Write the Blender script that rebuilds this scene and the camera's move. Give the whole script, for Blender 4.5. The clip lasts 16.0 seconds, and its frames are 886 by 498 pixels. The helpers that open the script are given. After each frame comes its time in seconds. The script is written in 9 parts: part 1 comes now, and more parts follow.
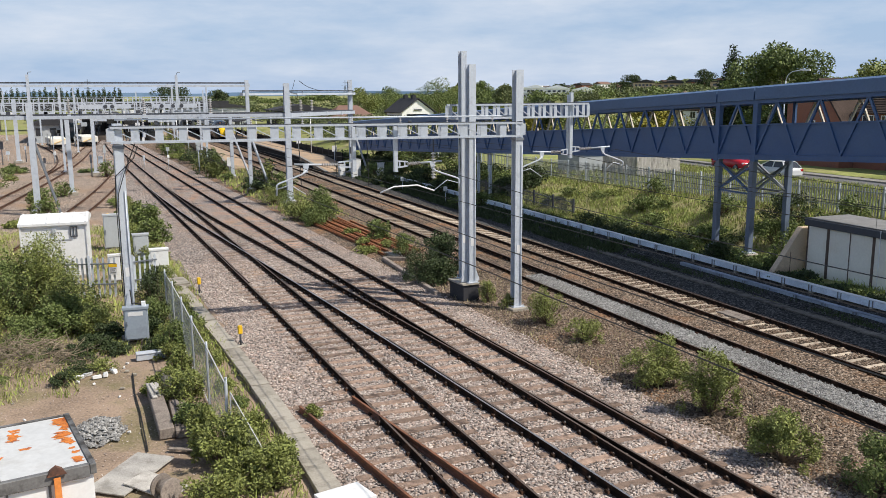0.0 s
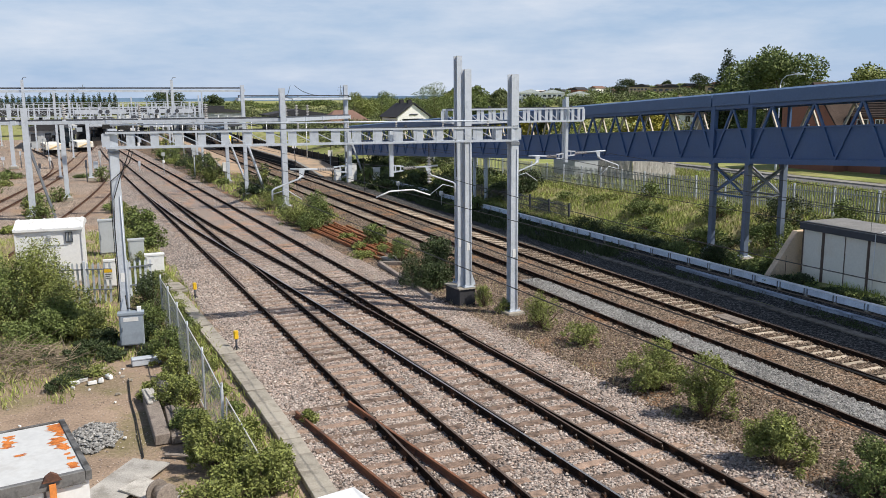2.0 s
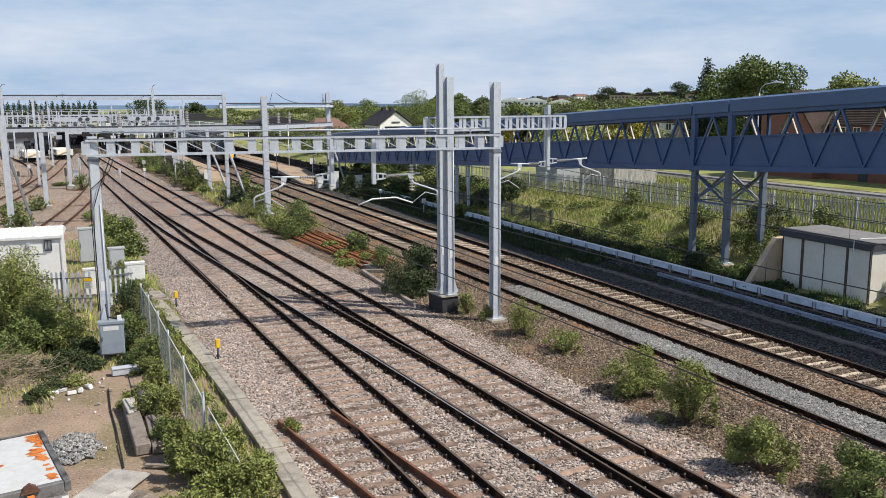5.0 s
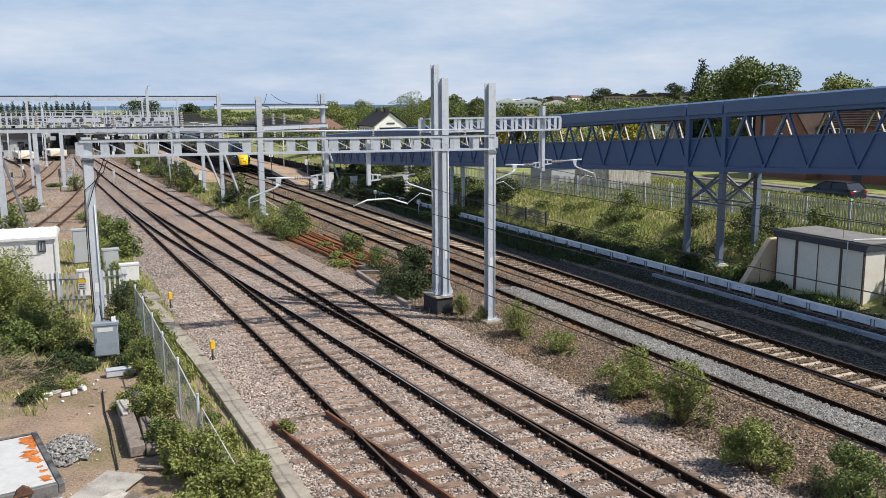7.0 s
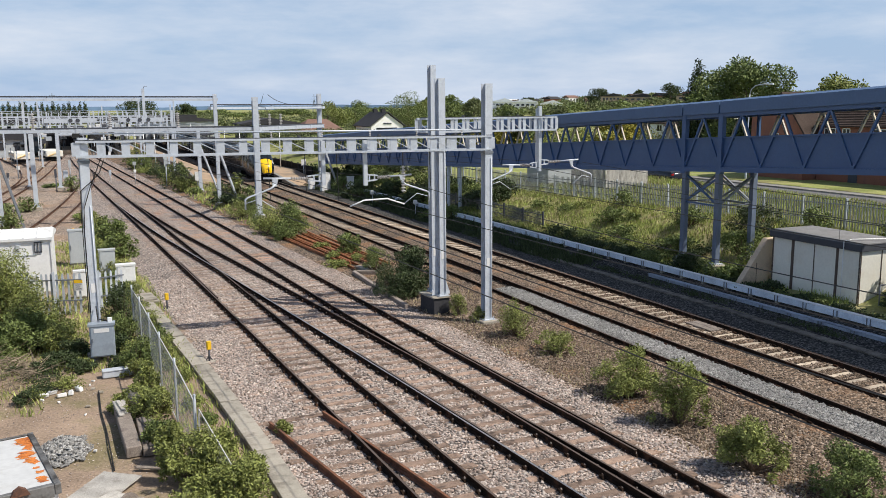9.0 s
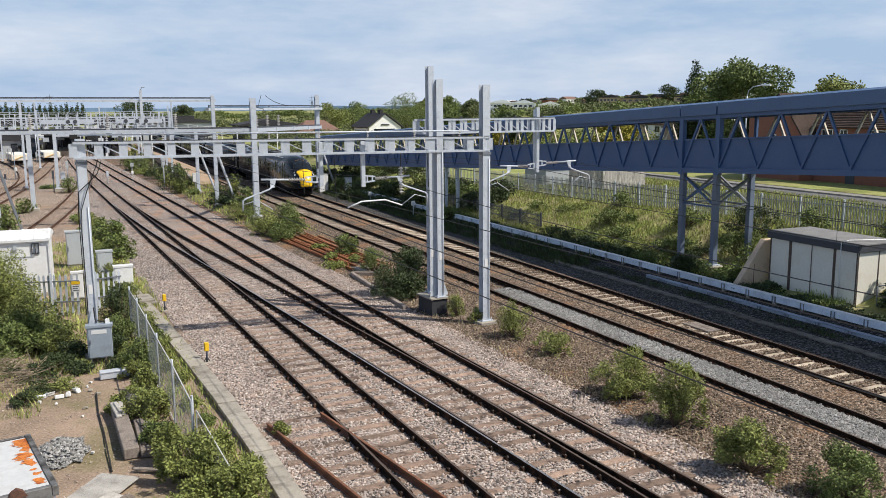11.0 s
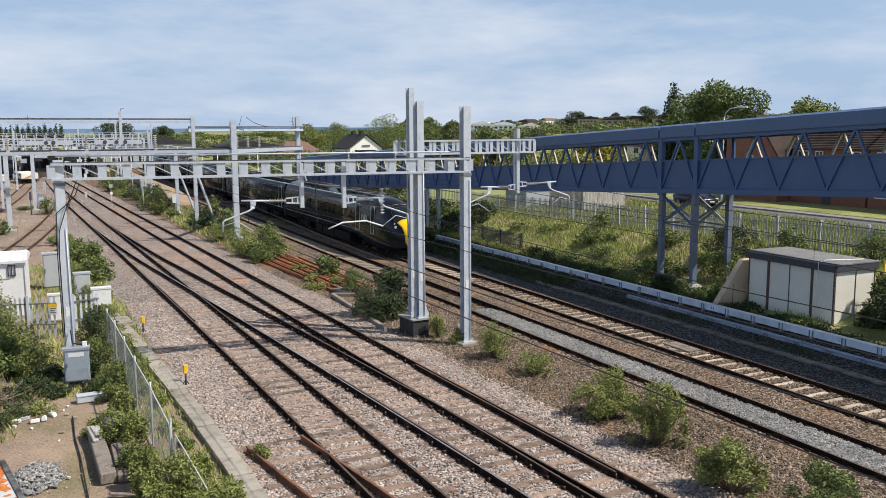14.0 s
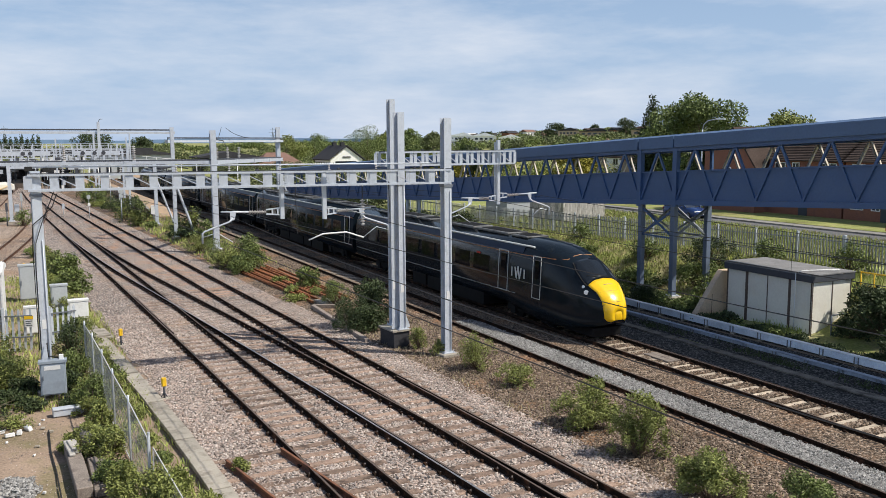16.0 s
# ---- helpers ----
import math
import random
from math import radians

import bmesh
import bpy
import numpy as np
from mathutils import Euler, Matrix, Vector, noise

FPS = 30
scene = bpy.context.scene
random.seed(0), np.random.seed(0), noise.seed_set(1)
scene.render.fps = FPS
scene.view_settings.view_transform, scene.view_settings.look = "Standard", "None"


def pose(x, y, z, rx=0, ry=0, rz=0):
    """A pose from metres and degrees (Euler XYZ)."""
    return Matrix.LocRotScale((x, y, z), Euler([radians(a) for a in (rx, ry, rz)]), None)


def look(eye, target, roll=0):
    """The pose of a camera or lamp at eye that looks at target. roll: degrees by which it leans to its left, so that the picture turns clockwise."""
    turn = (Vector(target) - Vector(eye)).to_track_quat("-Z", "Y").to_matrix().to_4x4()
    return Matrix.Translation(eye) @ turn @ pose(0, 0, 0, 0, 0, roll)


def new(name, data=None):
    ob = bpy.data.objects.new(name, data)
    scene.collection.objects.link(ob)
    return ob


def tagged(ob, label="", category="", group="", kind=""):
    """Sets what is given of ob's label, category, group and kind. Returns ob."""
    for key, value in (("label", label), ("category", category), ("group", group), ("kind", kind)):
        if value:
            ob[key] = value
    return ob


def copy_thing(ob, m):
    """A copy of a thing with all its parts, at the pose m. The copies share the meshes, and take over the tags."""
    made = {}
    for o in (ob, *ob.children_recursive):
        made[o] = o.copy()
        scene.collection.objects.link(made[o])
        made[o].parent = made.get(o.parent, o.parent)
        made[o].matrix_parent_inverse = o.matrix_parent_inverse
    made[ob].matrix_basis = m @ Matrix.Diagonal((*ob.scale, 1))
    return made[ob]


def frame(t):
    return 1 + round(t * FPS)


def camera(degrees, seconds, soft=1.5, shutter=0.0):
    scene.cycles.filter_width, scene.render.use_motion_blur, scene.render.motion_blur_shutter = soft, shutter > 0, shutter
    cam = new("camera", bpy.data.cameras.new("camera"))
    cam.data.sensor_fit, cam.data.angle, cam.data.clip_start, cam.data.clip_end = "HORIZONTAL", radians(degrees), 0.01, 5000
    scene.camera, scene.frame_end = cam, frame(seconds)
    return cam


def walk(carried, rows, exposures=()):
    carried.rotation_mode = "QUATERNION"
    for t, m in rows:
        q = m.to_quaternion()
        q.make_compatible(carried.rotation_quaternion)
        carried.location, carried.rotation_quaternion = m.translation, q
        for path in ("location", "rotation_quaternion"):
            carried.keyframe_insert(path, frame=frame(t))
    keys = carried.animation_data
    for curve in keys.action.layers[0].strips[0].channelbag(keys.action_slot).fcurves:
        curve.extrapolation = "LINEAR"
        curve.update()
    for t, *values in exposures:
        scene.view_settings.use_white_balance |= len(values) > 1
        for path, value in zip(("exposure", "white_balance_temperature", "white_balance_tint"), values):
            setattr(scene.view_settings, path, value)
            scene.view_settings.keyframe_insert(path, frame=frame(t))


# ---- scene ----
# camera on an overbridge, turning slowly by hand
EYE = Vector((0.0, 0.0, 8.47))
TURNS = [
        (0.0, 22.251, -10.345, -0.377),
        (0.5, 22.299, -10.299, -0.354),
        (1.0, 22.332, -10.228, -0.405),
        (1.5, 22.381, -10.153, -0.44),
        (2.0, 22.527, -10.045, -0.478),
        (2.5, 22.724, -9.916, -0.502),
        (3.0, 22.931, -9.853, -0.51),
        (3.5, 23.13, -9.788, -0.465),
        (4.0, 23.356, -9.673, -0.445),
        (6.5, 24.006, -9.489, -0.411),
        (7.0, 24.065, -9.478, -0.398),
        (7.5, 24.121, -9.455, -0.4),
        (8.0, 24.174, -9.451, -0.426),
        (8.5, 24.225, -9.457, -0.411),
        (9.0, 24.285, -9.464, -0.422),
        (11.5, 24.512, -9.384, -0.436),
        (12.0, 24.64, -9.345, -0.448),
        (12.5, 24.783, -8.947, -0.397),
        (13.0, 25.036, -8.455, -0.442),
        (13.5, 25.405, -8.206, -0.378),
        (14.0, 25.734, -7.992, -0.373),
        (14.5, 26.089, -7.759, -0.349),
        (15.0, 26.457, -7.53, -0.358),
        (15.5, 26.797, -7.326, -0.321),
        (16.0, 27.049, -7.249, -0.287)]
cam = camera(55.06, 16.0, soft=0.5)


def aim(az, el, roll):
    a, e = radians(az), radians(el)
    way = Vector((math.sin(a) * math.cos(e), math.cos(a) * math.cos(e), math.sin(e)))
    return look(EYE, EYE + way * 50, roll)


walk(cam, [(t, aim(az, el, roll)) for t, az, el, roll in TURNS])

# ---- daylight ----
SUN_WAY = Vector((0.64, -0.53, 1.0)).normalized()
world = bpy.data.worlds.new("sky")
scene.world = world
world.use_nodes = True
wn, wl = world.node_tree.nodes, world.node_tree.links
sky = wn.new("ShaderNodeTexSky")
sky.sky_type, sky.sun_disc = "NISHITA", False
sky.sun_elevation = math.asin(SUN_WAY.z)
sky.sun_rotation = math.atan2(SUN_WAY.x, SUN_WAY.y)
sky.air_density, sky.dust_density, sky.ozone_density = 1.0, 1.2, 1.6
# thin streaks of cloud over the blue
coord = wn.new("ShaderNodeTexCoord")
stretch = wn.new("ShaderNodeMapping")
stretch.inputs["Scale"].default_value = (1.6, 1.6, 7.0)
cloud = wn.new("ShaderNodeTexNoise")
cloud.inputs["Scale"].default_value, cloud.inputs["Detail"].default_value = 2.3, 7.0
cloud.inputs["Roughness"].default_value = 0.6
ramp = wn.new("ShaderNodeValToRGB")
ramp.color_ramp.elements[0].position, ramp.color_ramp.elements[1].position = 0.38, 0.72
ramp.color_ramp.elements[0].color, ramp.color_ramp.elements[1].color = (0, 0, 0, 1), (0.7, 0.7, 0.7, 1)
veil = wn.new("ShaderNodeMixRGB")
veil.inputs[2].default_value = (9.0, 9.4, 10.2, 1)
haze = wn.new("ShaderNodeMixRGB")
rise = wn.new("ShaderNodeSeparateXYZ")
fade = wn.new("ShaderNodeMapRange")
fade.inputs[1].default_value, fade.inputs[2].default_value, fade.inputs[3].default_value, fade.inputs[4].default_value = 0.0, 0.5, 0.78, 0.05
wl.new(coord.outputs["Generated"], rise.inputs[0])
wl.new(rise.outputs[2], fade.inputs[0])
wl.new(fade.outputs[0], haze.inputs[0])
haze.inputs[2].default_value = (4.8, 6.75, 10.0, 1)
wl.new(coord.outputs["Generated"], stretch.inputs[0])
wl.new(stretch.outputs[0], cloud.inputs[0])
wl.new(cloud.outputs[0], ramp.inputs[0])
thin = wn.new("ShaderNodeMapRange")
thin.inputs[1].default_value, thin.inputs[2].default_value, thin.inputs[3].default_value, thin.inputs[4].default_value = 0.2, 0.65, 1.0, 0.15
wl.new(rise.outputs[2], thin.inputs[0])
cover_amount = wn.new("ShaderNodeMath")
cover_amount.operation = "MULTIPLY"
wl.new(ramp.outputs[0], cover_amount.inputs[0])
wl.new(thin.outputs[0], cover_amount.inputs[1])
wl.new(cover_amount.outputs[0], veil.inputs[0])
wl.new(sky.outputs[0], haze.inputs[1])
wl.new(haze.outputs[0], veil.inputs[1])
wl.new(veil.outputs[0], wn["Background"].inputs[0])
wn["Background"].inputs[1].default_value = 0.09
sun = new("sun", bpy.data.lights.new("sun", "SUN"))
sun.data.energy, sun.data.angle, sun.data.color = 4.9, radians(0.55), (1.0, 0.93, 0.82)
sun.matrix_world = look(SUN_WAY * 100, (0, 0, 0))
scene.view_settings.exposure = 0.0

# ---- materials ----
def material(name, colour, rough=0.7, metal=0.0, vary=0.12, scale=3.0, fine=40.0, bump=0.15, dist=0.01, second=None, cover=0.0,
             cover_scale=1.5, spec=0.5, per=0.0, trans=0.0):
    """A surface with broad and fine variation of its colour, an optional second colour in patches, and fine relief."""
    m = bpy.data.materials.new(name)
    m.use_nodes = True
    n, l = m.node_tree.nodes, m.node_tree.links
    bsdf = n["Principled BSDF"]
    geo = n.new("ShaderNodeTexCoord")
    info = n.new("ShaderNodeObjectInfo")
    move = n.new("ShaderNodeVectorMath")
    move.operation = "MULTIPLY_ADD"
    l.new(info.outputs["Random"], move.inputs[0])
    move.inputs[1].default_value = (31.0, 17.0, 23.0)
    l.new(geo.outputs["Object"], move.inputs[2])
    broad, grain = n.new("ShaderNodeTexNoise"), n.new("ShaderNodeTexNoise")
    broad.inputs["Scale"].default_value, broad.inputs["Detail"].default_value = scale, 4
    grain.inputs["Scale"].default_value, grain.inputs["Detail"].default_value = fine, 3
    l.new(move.outputs[0], broad.inputs[0])
    l.new(move.outputs[0], grain.inputs[0])
    add = n.new("ShaderNodeMath")
    add.operation = "ADD"
    l.new(broad.outputs[0], add.inputs[0])
    l.new(grain.outputs[0], add.inputs[1])
    span = n.new("ShaderNodeMapRange")
    span.inputs[1].default_value, span.inputs[2].default_value = 0.6, 1.4
    span.inputs[3].default_value, span.inputs[4].default_value = 1 - vary * 1.6, 1 + vary * 1.6
    l.new(add.outputs[0], span.inputs[0])
    if per:
        wob = n.new("ShaderNodeMapRange")
        wob.inputs[3].default_value, wob.inputs[4].default_value = 1 - per, 1 + per
        island = n.new("ShaderNodeNewGeometry")
        mixr = n.new("ShaderNodeMath")
        mixr.operation = "ADD"
        l.new(info.outputs["Random"], mixr.inputs[0])
        l.new(island.outputs["Random Per Island"], mixr.inputs[1])
        wrap = n.new("ShaderNodeMath")
        wrap.operation = "FRACT"
        l.new(mixr.outputs[0], wrap.inputs[0])
        l.new(wrap.outputs[0], wob.inputs[0])
        mul = n.new("ShaderNodeMath")
        mul.operation = "MULTIPLY"
        l.new(span.outputs[0], mul.inputs[0])
        l.new(wob.outputs[0], mul.inputs[1])
        factor = mul.outputs[0]
    else:
        factor = span.outputs[0]
    base = n.new("ShaderNodeVectorMath")
    base.operation = "SCALE"
    base.inputs[0].default_value = colour
    if second:
        patch = n.new("ShaderNodeTexNoise")
        patch.inputs["Scale"].default_value, patch.inputs["Detail"].default_value = cover_scale, 6
        patch.inputs["Roughness"].default_value = 0.65
        l.new(move.outputs[0], patch.inputs[0])
        edge = n.new("ShaderNodeValToRGB")
        edge.color_ramp.elements[0].position = 0.62 - 0.3 * cover
        edge.color_ramp.elements[1].position = 0.74 - 0.3 * cover
        l.new(patch.outputs[0], edge.inputs[0])
        mix = n.new("ShaderNodeMixRGB")
        mix.inputs[1].default_value, mix.inputs[2].default_value = (*colour, 1), (*second, 1)
        l.new(edge.outputs[0], mix.inputs[0])
        l.new(mix.outputs[0], base.inputs[0])
    l.new(factor, base.inputs["Scale"])
    l.new(base.outputs[0], bsdf.inputs["Base Color"])
    bsdf.inputs["Roughness"].default_value, bsdf.inputs["Metallic"].default_value = rough, metal
    bsdf.inputs["Specular IOR Level"].default_value = spec
    if trans:
        bsdf.inputs["Transmission Weight"].default_value = trans
    if bump:
        b = n.new("ShaderNodeBump")
        b.inputs["Strength"].default_value, b.inputs["Distance"].default_value = bump, dist
        l.new(add.outputs[0], b.inputs["Height"])
        l.new(b.outputs[0], bsdf.inputs["Normal"])
    return m


def stones(name, colours, size, rough=0.9, dist=0.03, patch=None, patch_scale=0.4, patch_at=0.55):
    """Broken stone: cells of the given size in several colours, with deep joints between them."""
    m = bpy.data.materials.new(name)
    m.use_nodes = True
    n, l = m.node_tree.nodes, m.node_tree.links
    bsdf = n["Principled BSDF"]
    geo = n.new("ShaderNodeTexCoord")
    cell = n.new("ShaderNodeTexVoronoi")
    cell.inputs["Scale"].default_value = 1 / size
    l.new(geo.outputs["Object"], cell.inputs[0])
    ramp = n.new("ShaderNodeValToRGB")
    ramp.color_ramp.interpolation = "CONSTANT"
    while len(ramp.color_ramp.elements) < len(colours):
        ramp.color_ramp.elements.new(0.5)
    for i, c in enumerate(colours):
        ramp.color_ramp.elements[i].position, ramp.color_ramp.elements[i].color = i / len(colours), (*c, 1)
    split = n.new("ShaderNodeSeparateColor")
    l.new(cell.outputs["Color"], split.inputs[0])
    l.new(split.outputs[0], ramp.inputs[0])
    colour = ramp.outputs[0]
    broad = n.new("ShaderNodeTexNoise")
    broad.inputs["Scale"].default_value, broad.inputs["Detail"].default_value = patch_scale, 6
    l.new(geo.outputs["Object"], broad.inputs[0])
    if patch:
        edge = n.new("ShaderNodeMapRange")
        edge.inputs[1].default_value, edge.inputs[2].default_value = patch_at - 0.05, patch_at + 0.12
        l.new(broad.outputs[0], edge.inputs[0])
        mix = n.new("ShaderNodeMixRGB")
        l.new(edge.outputs[0], mix.inputs[0])
        l.new(colour, mix.inputs[1])
        mix.inputs[2].default_value = (*patch, 1)
        colour = mix.outputs[0]
    joint = n.new("ShaderNodeMapRange")
    joint.inputs[1].default_value, joint.inputs[2].default_value = 0.25, 0.75
    joint.inputs[3].default_value, joint.inputs[4].default_value = 1.15, 0.38
    l.new(cell.outputs["Distance"], joint.inputs[0])
    tone = n.new("ShaderNodeMapRange")
    tone.inputs[1].default_value, tone.inputs[2].default_value = 0.3, 0.7
    tone.inputs[3].default_value, tone.inputs[4].default_value = 0.82, 1.18
    l.new(broad.outputs[0], tone.inputs[0])
    mul = n.new("ShaderNodeMath")
    mul.operation = "MULTIPLY"
    l.new(joint.outputs[0], mul.inputs[0])
    l.new(tone.outputs[0], mul.inputs[1])
    sc = n.new("ShaderNodeVectorMath")
    sc.operation = "SCALE"
    l.new(colour, sc.inputs[0])
    l.new(mul.outputs[0], sc.inputs["Scale"])
    l.new(sc.outputs[0], bsdf.inputs["Base Color"])
    bsdf.inputs["Roughness"].default_value = rough
    bsdf.inputs["Specular IOR Level"].default_value = 0.2
    b = n.new("ShaderNodeBump")
    b.invert = True
    b.inputs["Strength"].default_value, b.inputs["Distance"].default_value = 0.9, dist
    l.new(cell.outputs["Distance"], b.inputs["Height"])
    l.new(b.outputs[0], bsdf.inputs["Normal"])
    return m


BALLAST_TONES = [(0.45, 0.372, 0.33), (0.25, 0.205, 0.182), (0.64, 0.565, 0.515), (0.11, 0.094, 0.085), (0.51, 0.395, 0.335), (0.34, 0.305, 0.285)]
# dark cess stone; part of its darkness is footbridge shade put into the colour
DARK_TONES = [(0.088, 0.086, 0.085), (0.052, 0.051, 0.05), (0.16, 0.155, 0.15), (0.03, 0.03, 0.029)]
BROWN_TONES = [(0.215, 0.155, 0.11), (0.095, 0.072, 0.054), (0.42, 0.335, 0.265), (0.04, 0.032, 0.026), (0.28, 0.20, 0.145)]
GREY_TONES = [(0.284, 0.280, 0.271), (0.181, 0.178, 0.174), (0.421, 0.417, 0.408), (0.086, 0.086, 0.086)]
